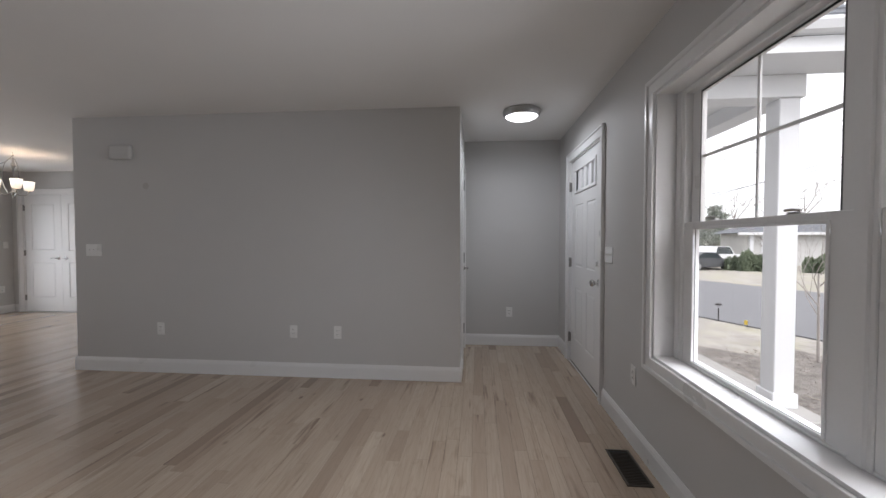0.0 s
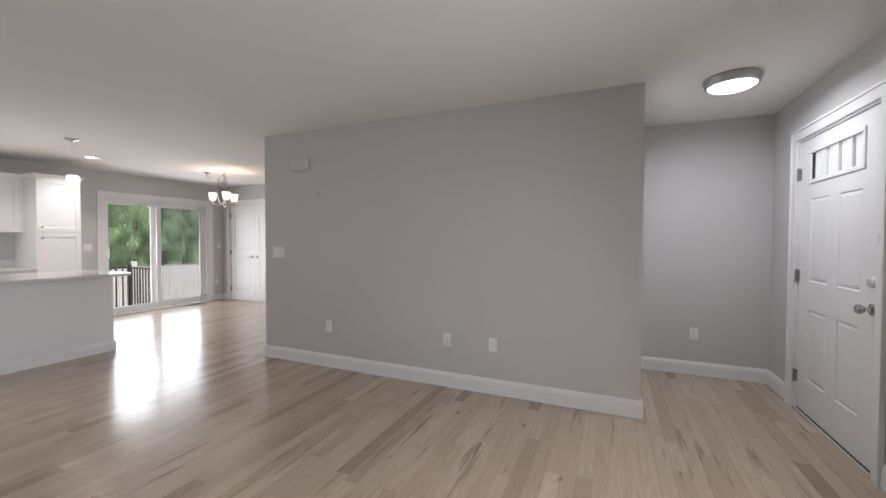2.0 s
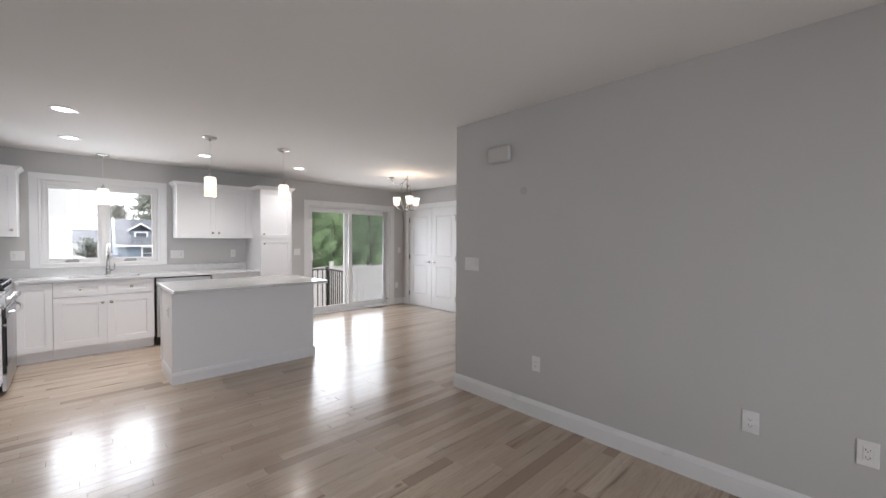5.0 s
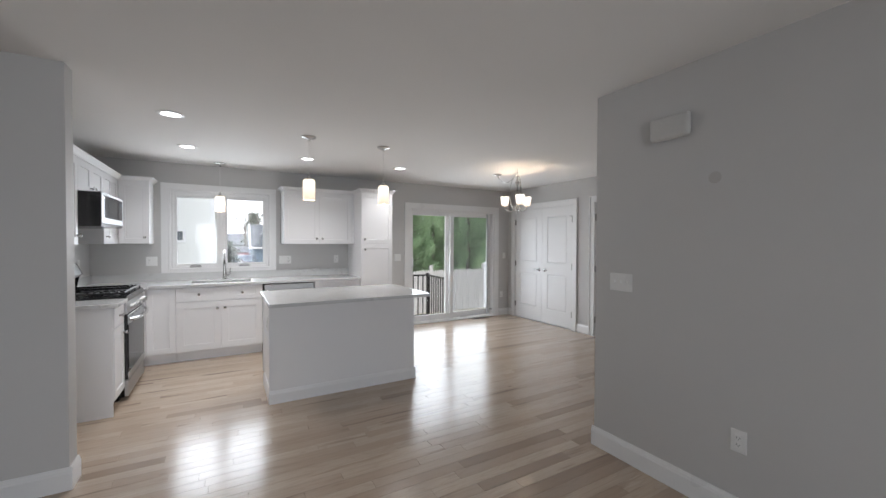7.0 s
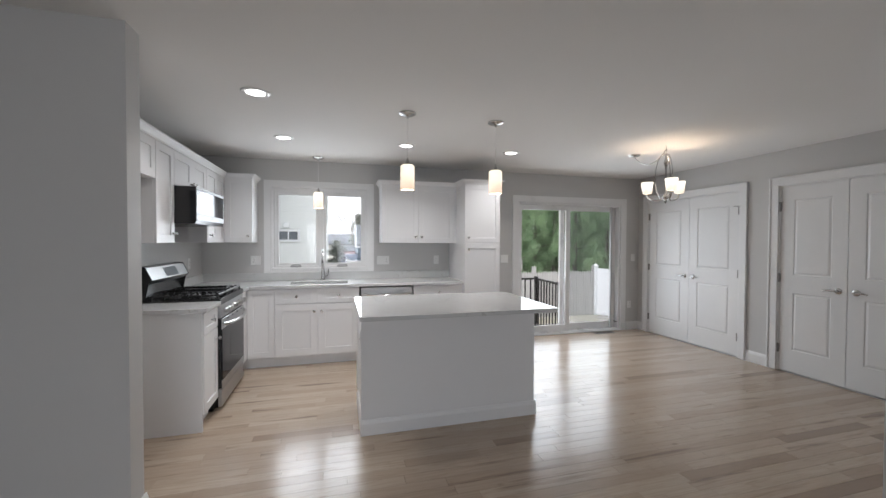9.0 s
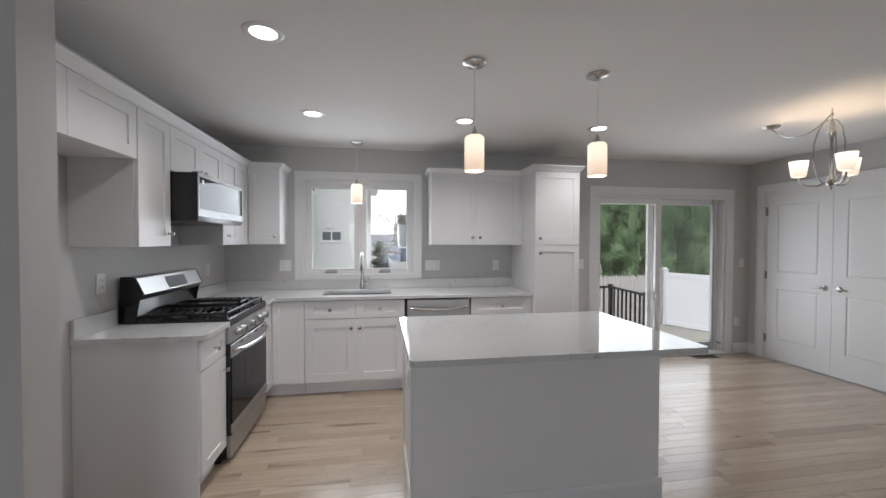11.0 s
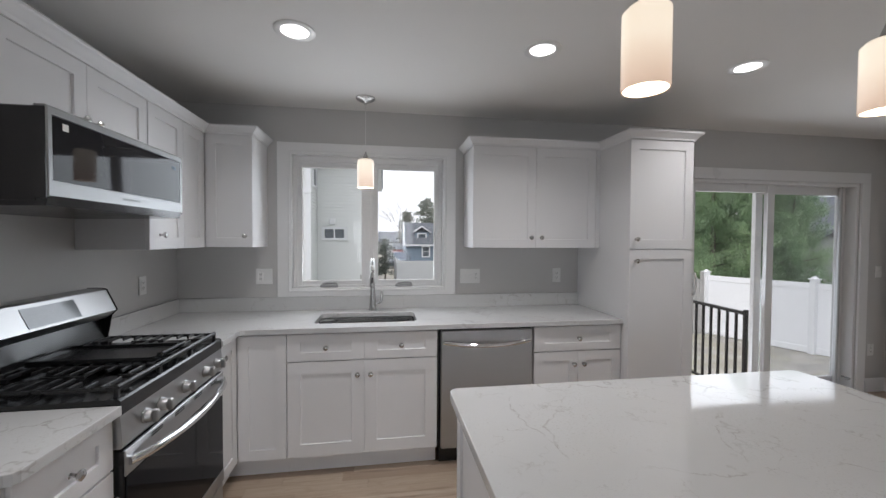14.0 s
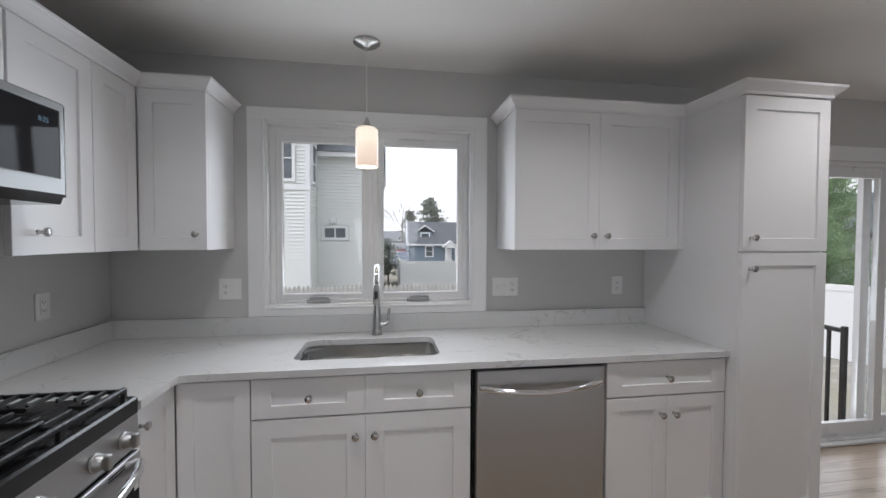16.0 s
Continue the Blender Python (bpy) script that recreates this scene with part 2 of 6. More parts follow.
def part(name, bm, material, parent=None, label="", m=None, smooth=False, keep=False):
    """Links a bmesh as one mesh object under a thing or a part."""
    me = bpy.data.meshes.new(name)
    bmesh.ops.recalc_face_normals(bm, faces=bm.faces[:])
    bm.to_mesh(me)
    if not keep:
        bm.free()
    if smooth:
        for p in me.polygons:
            p.use_smooth = True
        me.set_sharp_from_angle(angle=radians(40))
    if material:
        me.materials.append(material)
    ob = new(name, me)
    if parent:
        ob.parent = parent
    if m is not None:
        ob.matrix_basis = m
    return tagged(ob, label)


def mesh_of(name, bm, material, smooth=False):
    ob = part(name, bm, material, smooth=smooth)
    me = ob.data
    bpy.data.objects.remove(ob)
    return me


def shared(name, me, parent, m=None, label=""):
    ob = new(name, me)
    ob.parent = parent
    if m is not None:
        ob.matrix_basis = m
    return tagged(ob, label)


def thing(name, label, category, group="", m=None):
    ob = new(name)
    ob.empty_display_size = 0.1
    if m is not None:
        ob.matrix_basis = m
    return tagged(ob, label, category, group)


def structure(name, bm, material, label, category, smooth=False):
    return tagged(part(name, bm, material, smooth=smooth), label, category, "", "structure")


def box(bm, a, b, bevel=0.0, seg=1):
    """A box from corner to corner, with bevelled edges."""
    vs = [bm.verts.new((x, y, z)) for x in (a[0], b[0]) for y in (a[1], b[1]) for z in (a[2], b[2])]
    fs = [bm.faces.new([vs[i] for i in f]) for f in ((0, 1, 3, 2), (4, 6, 7, 5), (0, 4, 5, 1), (2, 3, 7, 6), (0, 2, 6, 4), (1, 5, 7, 3))]
    if bevel:
        es = list({e for f in fs for e in f.edges})
        bmesh.ops.bevel(bm, geom=es, offset=bevel, segments=seg, affect="EDGES", profile=0.5)
    return bm


def boxed(a, b, bevel=0.0, seg=1):
    return box(bmesh.new(), a, b, bevel, seg)


def lathe(bm, profile, centre=(0, 0, 0), seg=24, axis="z", caps=True):
    """Turns a profile of (radius, height) round an axis through centre."""
    rings = []
    for r, h in profile:
        ring = []
        for k in range(seg):
            a = 2 * math.pi * k / seg
            u, v = r * math.cos(a), r * math.sin(a)
            p = {"z": (u, v, h), "y": (u, h, v), "x": (h, u, v)}[axis]
            ring.append(bm.verts.new(Vector(p) + Vector(centre)))
        rings.append(ring)
    for lo, hi in zip(rings, rings[1:]):
        for k in range(seg):
            bm.faces.new((lo[k], lo[(k + 1) % seg], hi[(k + 1) % seg], hi[k]))
    if caps:
        bm.faces.new(rings[0][::-1])
        bm.faces.new(rings[-1])
    return bm


def tube(bm, pts, r, seg=8, caps=True):
    """A round bar along points; r is one radius or one for each point."""
    pts = [Vector(p) for p in pts]
    rs = r if isinstance(r, (list, tuple)) else [r] * len(pts)
    rings, side = [], None
    for i, p in enumerate(pts):
        d = (pts[min(i + 1, len(pts) - 1)] - pts[max(i - 1, 0)]).normalized()
        if side is None:
            side = d.orthogonal().normalized()
        side = (side - d * side.dot(d)).normalized()
        up = d.cross(side)
        rings.append([bm.verts.new(p + rs[i] * (math.cos(a) * side + math.sin(a) * up)) for a in (2 * math.pi * k / seg for k in range(seg))])
    for lo, hi in zip(rings, rings[1:]):
        for k in range(seg):
            bm.faces.new((lo[k], lo[(k + 1) % seg], hi[(k + 1) % seg], hi[k]))
    if caps:
        bm.faces.new(rings[0][::-1])
        bm.faces.new(rings[-1])
    return bm


def prism(bm, outline, axis, a, b):
    """An outline of 2D points, drawn out along an axis from a to b. x: outline in y, z; y: in x, z; z: in x, y."""
    def at(p, t):
        return {"x": (t, p[0], p[1]), "y": (p[0], t, p[1]), "z": (p[0], p[1], t)}[axis]
    lo, hi = [bm.verts.new(at(p, a)) for p in outline], [bm.verts.new(at(p, b)) for p in outline]
    n = len(outline)
    for k in range(n):
        bm.faces.new((lo[k], lo[(k + 1) % n], hi[(k + 1) % n], hi[k]))
    bm.faces.new(lo[::-1])
    bm.faces.new(hi)
    return bm


def slab(w, h, t, xs=(), zs=(), sunk=(), steps=((0.004, -0.008),), edge=0.0015):
    """A door or drawer front, x from 0 to w, z from 0 to h, its face on y = 0 towards -y. xs and zs cut the face into cells; each
    sunk cell is stepped by (inset, depth) pairs."""
    bm = bmesh.new()
    X, Z = [0, *xs, w], [0, *zs, h]
    grid = [[bm.verts.new((x, 0, z)) for z in Z] for x in X]
    cells = {}
    for i in range(len(X) - 1):
        for k in range(len(Z) - 1):
            cells[i, k] = bm.faces.new((grid[i][k], grid[i + 1][k], grid[i + 1][k + 1], grid[i][k + 1]))
    rim = [grid[i][0] for i in range(len(X))] + [grid[-1][k] for k in range(1, len(Z))] + [grid[i][-1] for i in range(len(X) - 2, -1, -1)] + [grid[0][k] for k in range(len(Z) - 2, 0, -1)]
    mid = []
    for v in rim:
        mid.append(bm.verts.new((v.co.x + (-edge if v.co.x <= 0 else edge if v.co.x >= w else 0), edge, v.co.z + (-edge if v.co.z <= 0 else edge if v.co.z >= h else 0))))
    back = [bm.verts.new((v.co.x, t, v.co.z)) for v in mid]
    n = len(rim)
    for k in range(n):
        bm.faces.new((rim[k], mid[k], mid[(k + 1) % n], rim[(k + 1) % n]))
        bm.faces.new((mid[k], back[k], back[(k + 1) % n], mid[(k + 1) % n]))
    bm.faces.new(back)
    bm.normal_update()
    for key in sunk:
        f = cells[key]
        if f.normal.y > 0:
            f.normal_flip()
        for inset, deep in steps:
            bmesh.ops.inset_individual(bm, faces=[f], thickness=inset, depth=deep)
    return bm


def wall_mesh(axis, p, q, u0, u1, z0, z1, holes=()):
    """A wall between the planes p and q across an axis ('x' or 'y'), u0 to u1 along the other, with holes (u0, u1, z0, z1) through it."""
    bm = bmesh.new()
    U = sorted({u0, u1, *(min(max(v, u0), u1) for h in holes for v in h[:2])})
    Z = sorted({z0, z1, *(min(max(v, z0), z1) for h in holes for v in h[2:])})
    verts = {}

    def v(u, z, s):
        if (u, z, s) not in verts:
            verts[u, z, s] = bm.verts.new((s, u, z) if axis == "x" else (u, s, z))
        return verts[u, z, s]

    def solid(i, k):
        if not (0 <= i < len(U) - 1 and 0 <= k < len(Z) - 1):
            return False
        cu, cz = (U[i] + U[i + 1]) / 2, (Z[k] + Z[k + 1]) / 2
        return not any(h[0] < cu < h[1] and h[2] < cz < h[3] for h in holes)

    for i in range(len(U) - 1):
        for k in range(len(Z) - 1):
            if not solid(i, k):
                continue
            a, b, c, d = U[i], U[i + 1], Z[k], Z[k + 1]
            for s in (p, q):
                bm.faces.new((v(a, c, s), v(b, c, s), v(b, d, s), v(a, d, s)))
            for ok, e in ((solid(i - 1, k), ((a, c), (a, d))), (solid(i + 1, k), ((b, c), (b, d))), (solid(i, k - 1), ((a, c), (b, c))), (solid(i, k + 1), ((a, d), (b, d)))):
                if not ok:
                    bm.faces.new((v(*e[0], p), v(*e[1], p), v(*e[1], q), v(*e[0], q)))
    return bm

# ---- the large structure ----
XW, XE, YS, YN = -1.2, 5.91, -1.24, 7.83     # living room west, dining east, front and rear walls (inner faces)
XK, XG, XF = -0.41, 3.27, 4.51               # kitchen west wall, partition face, foyer end wall
YP0, YP1, YC0, YC1 = -0.12, 3.62, 4.755, 4.885   # partition block, fridge stub wall
T = 0.14

FRONT_WIN = (0.05, 2.07, 0.62, 2.07)
FRONT_DOOR = (2.975, 3.995, 0.0, 2.075)
SINK_WIN = (0.37, 1.545, 1.07, 2.105)
SLIDER = (3.755, 5.56, 0.0, 2.01)
structure("wall_south", wall_mesh("y", YS, YS - 0.16, XW - T, XE + 0.85, -0.2, CEIL + 0.1, [FRONT_WIN, FRONT_DOOR]), M_WALL, "warm grey painted front wall with window and entry door", "wall")
structure("wall_north", wall_mesh("y", YN, YN + 0.16, XK - T, XE + T, -0.2, CEIL + 0.1, [SINK_WIN, SLIDER]), M_WALL, "warm grey painted rear wall of kitchen and dining area", "wall")
structure("wall_west_living", wall_mesh("x", XW, XW - T, YS, YC1, -0.2, CEIL + 0.1), M_WALL, "plain warm grey living room wall", "wall")
structure("wall_west_kitchen", wall_mesh("x", XK, XK - T, YC1, YN, -0.2, CEIL + 0.1), M_WALL, "warm grey painted wall behind the range", "wall")
structure("wall_fridge_stub", wall_mesh("y", YC0, YC1, XW, 0.209, 0, CEIL), M_WALL, "warm grey painted stub wall beside fridge space", "wall")
CLOSET = (3.66, 4.34, 0.0, 2.04)
DD1, DD2 = (6.19, 7.62, 0.0, 2.05), (4.56, 5.76, 0.0, 2.05)
structure("wall_partition", wall_mesh("x", XG, XG + 0.12, YP0, YP1, 0, CEIL), M_WALL, "large plain warm grey partition wall", "wall")
structure("wall_foyer_closet", wall_mesh("y", YP0, YP0 + 0.12, XG + 0.12, XF, 0, CEIL, [CLOSET]), M_WALL, "warm grey foyer wall with a closet door", "wall")
structure("wall_partition_end", wall_mesh("y", YP1, YP1 - 0.12, XG + 0.12, XE, 0, CEIL), M_WALL, "warm grey end wall of the partition", "wall")
structure("wall_foyer_end", wall_mesh("x", XF, XF + T, YS, YP0 + 0.12, -0.2, CEIL + 0.1), M_WALL, "warm grey foyer end wall", "wall")
structure("wall_east", wall_mesh("x", XE, XE + T, YP1 - 0.12, YN, -0.2, CEIL + 0.1, [DD1, DD2]), M_WALL, "warm grey dining wall with two double doors", "wall")
structure("wall_closet_back", wall_mesh("x", XE + 0.75, XE + 0.85, YS, YN + 0.16, -0.2, CEIL + 0.1), M_WALL, "plain wall behind the closets", "wall")

bm = bmesh.new()
box(bm, (XW - T, YS - 0.16, CEIL), (XE + 0.9, YN + 0.16, CEIL + 0.12))
structure("ceiling", bm, M_CEIL, "smooth matt off-white ceiling", "ceiling")
bm = boxed((XW - T, YS - 0.16, -0.25), (XE + 0.85, YC1, -0.014))
box(bm, (XK - T, YC1, -0.25), (XE + 0.85, YN + 0.16, -0.014))
FLOOR = structure("floor", bm, M_SUBFLOOR, "light oak strip floor with satin lacquer", "floor")


# baseboards: a moulded profile along each wall
def skirting(name, axis, face, side, a, b):
    """side: which way the board stands out from the wall's face."""
    prof = [(0, 0), (0.015, 0), (0.015, 0.098), (0.012, 0.107), (0.012, 0.112), (0.007, 0.122), (0.005, 0.130), (0, 0.130)]
    out = [(face + side * (u - 0.0), z) for u, z in prof]
    bm = prism(bmesh.new(), [(o, z) for o, z in out], "y" if axis == "x" else "x", a, b)
    structure(name, bm, M_TRIM, "white moulded baseboard", "baseboard")


skirting("baseboard", "x", XG, -1, YP0 - 0.015, YP1 + 0.015)
skirting("baseboard", "y", YP0, -1, XG, CLOSET[0] - 0.075)
skirting("baseboard", "y", YP0, -1, CLOSET[1] + 0.075, XF)
skirting("baseboard", "y", YP1, 1, XG, XE)
skirting("baseboard", "x", XF, -1, YS, YP0 - 0.016)
skirting("baseboard", "y", YS, 1, FRONT_DOOR[1] + 0.092, XF - 0.016)
skirting("baseboard", "y", YS, 1, XW, FRONT_DOOR[0] - 0.082)
skirting("baseboard", "x", XW, 1, YS, YC0)
skirting("baseboard", "y", YC0, -1, XW, 0.224)
skirting("baseboard", "x", 0.209, 1, YC0, YC1 + 0.015)
skirting("baseboard", "x", XE, -1, DD1[1] + 0.092, YN)
skirting("baseboard", "x", XE, -1, DD2[1] + 0.092, DD1[0] - 0.092)
skirting("baseboard", "x", XE, -1, YP1, DD2[0] - 0.092)
skirting("baseboard", "y", YN, -1, SLIDER[1] + 0.11, XE)
skirting("baseboard", "y", YN, -1, 3.2, SLIDER[0] - 0.10)


def casing(parent, axis, face, side, hole, w, deep=0.018, sill=False, band=0.0, label="", head=None, foot=None):
    """Flat trim round an opening, on the wall's face, as separate boards."""
    u0, u1, z0, z1 = hole
    head, foot = head or w, foot or w
    zb = z0 - foot if sill else 0.0
    for name, (a0, a1, c0, c1) in {"jamb_trim_a": (u0 - w, u0, zb, z1), "jamb_trim_b": (u1, u1 + w, zb, z1), "head_trim": (u0 - w, u1 + w, z1, z1 + head), **({"sill_trim": (u0, u1, z0 - foot, z0)} if sill else {})}.items():
        def make(e0, e1, f0, f1, thick):
            p, q = sorted((face, face + side * thick))
            return ((p, e0, f0), (q, e1, f1)) if axis == "x" else ((e0, p, f0), (e1, q, f1))
        bm = boxed(*make(a0, a1, c0, c1, deep), 0.002)
        if band:
            o = {"jamb_trim_a": (a0 - 0.003, a0 + band, c0 - 0.003, c1 + w + 0.003), "jamb_trim_b": (a1 - band, a1 + 0.003, c0 - 0.003, c1 + w + 0.003), "head_trim": (a0 + band, a1 - band, c1 - band, c1 + 0.003), "sill_trim": (a0 - w + band, a1 + w - band, c0 - 0.003, c0 + band)}[name]
            box(bm, *make(*o, deep + 0.010), 0.003)
        part({"jamb_trim_a": "side_trim", "jamb_trim_b": "side_trim"}.get(name, name), bm, M_TRIM, parent, label)



# ---- windows and doors ----
def bars(parent, name, material, y0, y1, x0, x1, z0, z1, side, bottom, top, bevel=0.003, label=""):
    """A rectangular frame in one mesh, of four mitre-free bars."""
    bm = bmesh.new()
    box(bm, (x0, y0, z0), (x0 + side, y1, z1), bevel)
    box(bm, (x1 - side, y0, z0), (x1, y1, z1), bevel)
    box(bm, (x0 + side, y0 + 0.001, z0), (x1 - side, y1 - 0.001, z0 + bottom), bevel)
    box(bm, (x0 + side, y0 + 0.001, z1 - top), (x1 - side, y1 - 0.001, z1), bevel)
    return part(name, bm, material, parent, label)


def pane(parent, x0, x1, z0, z1, y, material=None):
    ob = part("pane", boxed((x0, y - 0.002, z0), (x1, y + 0.002, z1)), material or M_GLASS, parent, "clear glass pane")
    ob.visible_shadow = False
    return ob


def front_window():
    u0, u1, z0, z1 = FRONT_WIN
    w = tagged(thing("window_1", "white twin double-hung window with divided upper sashes", "window"), kind="structure")
    casing(w, "y", YS, 1, FRONT_WIN, 0.076, 0.018, sill=True, band=0.022)
    reveal = bmesh.new()
    box(reveal, (u0, YS - 0.125, z0 - 0.001), (u0 + 0.014, YS + 0.001, z1))
    box(reveal, (u1 - 0.014, YS - 0.125, z0), (u1, YS + 0.001, z1))
    box(reveal, (u0 + 0.014, YS - 0.125, z1 - 0.014), (u1 - 0.014, YS + 0.001, z1))
    box(reveal, (u0 + 0.014, YS - 0.125, z0), (u1 - 0.014, YS + 0.001, z0 + 0.014))
    part("reveal", reveal, M_TRIM, w)
    mid = (u0 + u1) / 2 - 0.027
    for sx in (u0 + 0.014, u1 - 0.064):
        part("jamb_extension", boxed((sx, YS - 0.175, z0 + 0.014), (sx + 0.05, YS - 0.101, z1 - 0.014), 0.004), M_VINYL, w)
    for a, b in ((u0 + 0.064, mid - 0.008), (mid + 0.008, u1 - 0.064)):
        y = YS - 0.105
        bars(w, "window_frame", M_VINYL, y - 0.075, y, a, b, z0 + 0.014, z1 - 0.014, 0.030, 0.012, 0.030)
        zm = 1.345
        up = bars(w, "upper_sash", M_VINYL, y - 0.064, y - 0.038, a + 0.028, b - 0.028, zm - 0.018, z1 - 0.030, 0.080, 0.036, 0.030)
        lo = bars(w, "lower_sash", M_VINYL, y - 0.034, y - 0.006, a + 0.028, b - 0.028, z0 + 0.014, zm + 0.018, 0.086, 0.024, 0.036)
        bars(lo, "glazing_bead", M_VINYL, y - 0.008, y - 0.001, a + 0.102, b - 0.102, z0 + 0.028, zm - 0.008, 0.013, 0.012, 0.012, 0.002)
        bars(lo, "gasket", M_GASKET, y - 0.0165, y - 0.0125, a + 0.112, b - 0.112, z0 + 0.036, zm - 0.016, 0.003, 0.004, 0.003, 0.0)
        bars(up, "gasket", M_GASKET, y - 0.0385, y - 0.0365, a + 0.104, b - 0.104, zm + 0.016, z1 - 0.054, 0.005, 0.003, 0.009, 0.0)
        pane(up, a + 0.106, b - 0.106, zm + 0.017, z1 - 0.058, y - 0.05)
        pane(lo, a + 0.112, b - 0.112, z0 + 0.036, zm - 0.017, y - 0.02)
        bm = bmesh.new()
        cx, zt = (a + b) / 2, 1.69
        box(bm, (cx - 0.007, y - 0.056, zm + 0.017), (cx + 0.007, y - 0.046, z1 - 0.058), 0.002)
        box(bm, (a + 0.106, y - 0.057, zt - 0.007), (b - 0.106, y - 0.045, zt + 0.007), 0.002)
        part("grille", bm, M_VINYL, up)
        for lx in (a + 0.25, b - 0.25):
            bm = boxed((lx - 0.03, y - 0.03, zm + 0.018), (lx + 0.03, y - 0.008, zm + 0.026), 0.003)
            tube(bm, [(lx - 0.02, y - 0.02, zm + 0.030), (lx + 0.005, y - 0.012, zm + 0.034), (lx + 0.03, y - 0.004, zm + 0.032)], 0.005)
            part("sash_lock", bm, M_NICKEL, lo)
    part("mullion", boxed((mid - 0.022, YS - 0.18, z0 + 0.014), (mid + 0.022, YS - 0.098, z1 - 0.014), 0.006), M_VINYL, w)


def sink_window():
    u0, u1, z0, z1 = SINK_WIN
    w = tagged(thing("window_2", "white twin casement window above the sink", "window"), kind="structure")
    casing(w, "y", YN, -1, SINK_WIN, 0.088, 0.018, sill=True, head=0.073, foot=0.049)
    reveal = bmesh.new()
    box(reveal, (u0, YN - 0.001, z0), (u0 + 0.012, YN + 0.064, z1))
    box(reveal, (u1 - 0.012, YN - 0.001, z0), (u1, YN + 0.064, z1))
    box(reveal, (u0 + 0.012, YN - 0.001, z1 - 0.012), (u1 - 0.012, YN + 0.064, z1))
    box(reveal, (u0 + 0.012, YN - 0.001, z0), (u1 - 0.012, YN + 0.064, z0 + 0.012))
    part("reveal", reveal, M_TRIM, w)
    bm = bmesh.new()
    box(bm, (u0 - 0.010, YN - 0.024, z0 - 0.010), (u0 + 0.004, YN - 0.017, z1 + 0.010), 0.003)
    box(bm, (u1 - 0.004, YN - 0.024, z0 - 0.010), (u1 + 0.010, YN - 0.017, z1 + 0.010), 0.003)
    box(bm, (u0 + 0.005, YN - 0.024, z1 - 0.004), (u1 - 0.005, YN - 0.017, z1 + 0.010), 0.003)
    box(bm, (u0 + 0.005, YN - 0.026, z0 - 0.010), (u1 - 0.005, YN - 0.017, z0 + 0.004), 0.003)
    part("inner_bead", bm, M_TRIM, w)
    mid = (u0 + u1) / 2
    y = YN + 0.050
    for a, b in ((u0 + 0.012, mid), (mid, u1 - 0.012)):
        bars(w, "window_frame", M_VINYL, y, y + 0.075, a, b, z0 + 0.012, z1 - 0.012, 0.03, 0.018, 0.045)
        s = bars(w, "sash", M_VINYL, y + 0.012, y + 0.05, a + 0.028, b - 0.028, z0 + 0.028, z1 - 0.055, 0.036, 0.036, 0.040)
        bars(s, "glazing_bead", M_VINYL, y + 0.006, y + 0.012, a + 0.052, b - 0.052, z0 + 0.052, z1 - 0.083, 0.012, 0.012, 0.012, 0.002)
        pane(s, a + 0.062, b - 0.062, z0 + 0.060, z1 - 0.091, y + 0.03)
        cx = (a + b) / 2 - 0.02
        bm = boxed((cx - 0.068, y - 0.034, z0 + 0.013), (cx + 0.068, y + 0.001, z0 + 0.036), 0.009, 2)
        tube(bm, [(cx - 0.05, y - 0.022, z0 + 0.040), (cx - 0.01, y - 0.026, z0 + 0.047), (cx + 0.04, y - 0.028, z0 + 0.046), (cx + 0.06, y - 0.028, z0 + 0.040)], 0.0075)
        part("crank_handle", bm, M_CRANK, w, "grey folding crank handle", smooth=True)


def slider():
    u0, u1, z0, z1 = SLIDER
    w = tagged(thing("door_1", "white two-panel sliding patio door with insect screen", "patio door"), kind="structure")
    casing(w, "y", YN, -1, SLIDER, 0.098, 0.018)
    bars(w, "door_frame", M_VINYL, YN + 0.005, YN + 0.155, u0, u1, 0.0, z1, 0.028, 0.03, 0.03)
    part("threshold", boxed((u0, YN - 0.03, 0.0), (u1, YN + 0.004, 0.022), 0.005), M_TRIM, w)
    a = bars(w, "sliding_panel", M_VINYL, YN + 0.045, YN + 0.085, u0 + 0.004, 4.665, 0.03, z1 - 0.03, 0.075, 0.10, 0.075)
    pane(a, u0 + 0.078, 4.591, 0.129, z1 - 0.104, YN + 0.065)
    b = bars(w, "fixed_panel", M_VINYL, YN + 0.098, YN + 0.138, 4.52, u1 - 0.026, 0.03, z1 - 0.03, 0.075, 0.10, 0.075)
    pane(b, 4.594, u1 - 0.10, 0.129, z1 - 0.104, YN + 0.118, M_SCREEN_GLASS)
    part("screen_track", boxed((5.425, YN + 0.06, 0.03), (5.455, YN + 0.094, z1 - 0.03), 0.006), mat("grey_weather_strip", (0.5, 0.51, 0.52), 0.5, bump=0.0), w, "grey weather strip")
    bm = bmesh.new()
    hx = u0 + 0.055
    tube(bm, [(hx, YN + 0.045, 0.98), (hx, YN + 0.01, 0.985), (hx, YN - 0.005, 1.03), (hx, YN - 0.005, 1.12), (hx, YN + 0.01, 1.165), (hx, YN + 0.045, 1.17)], 0.011)
    box(bm, (hx - 0.018, YN + 0.037, 0.96), (hx + 0.018, YN + 0.046, 1.19), 0.003)
    part("pull_handle", bm, M_PLASTIC, a, "white D-shaped pull handle", smooth=True)
    bm = tube(bmesh.new(), [(5.50, YN + 0.06, 0.14), (5.50, YN - 0.01, 0.14), (5.44, YN - 0.02, 0.14)], 0.008)
    part("foot_lock", bm, M_NICKEL, w, "small metal foot lock", smooth=True)


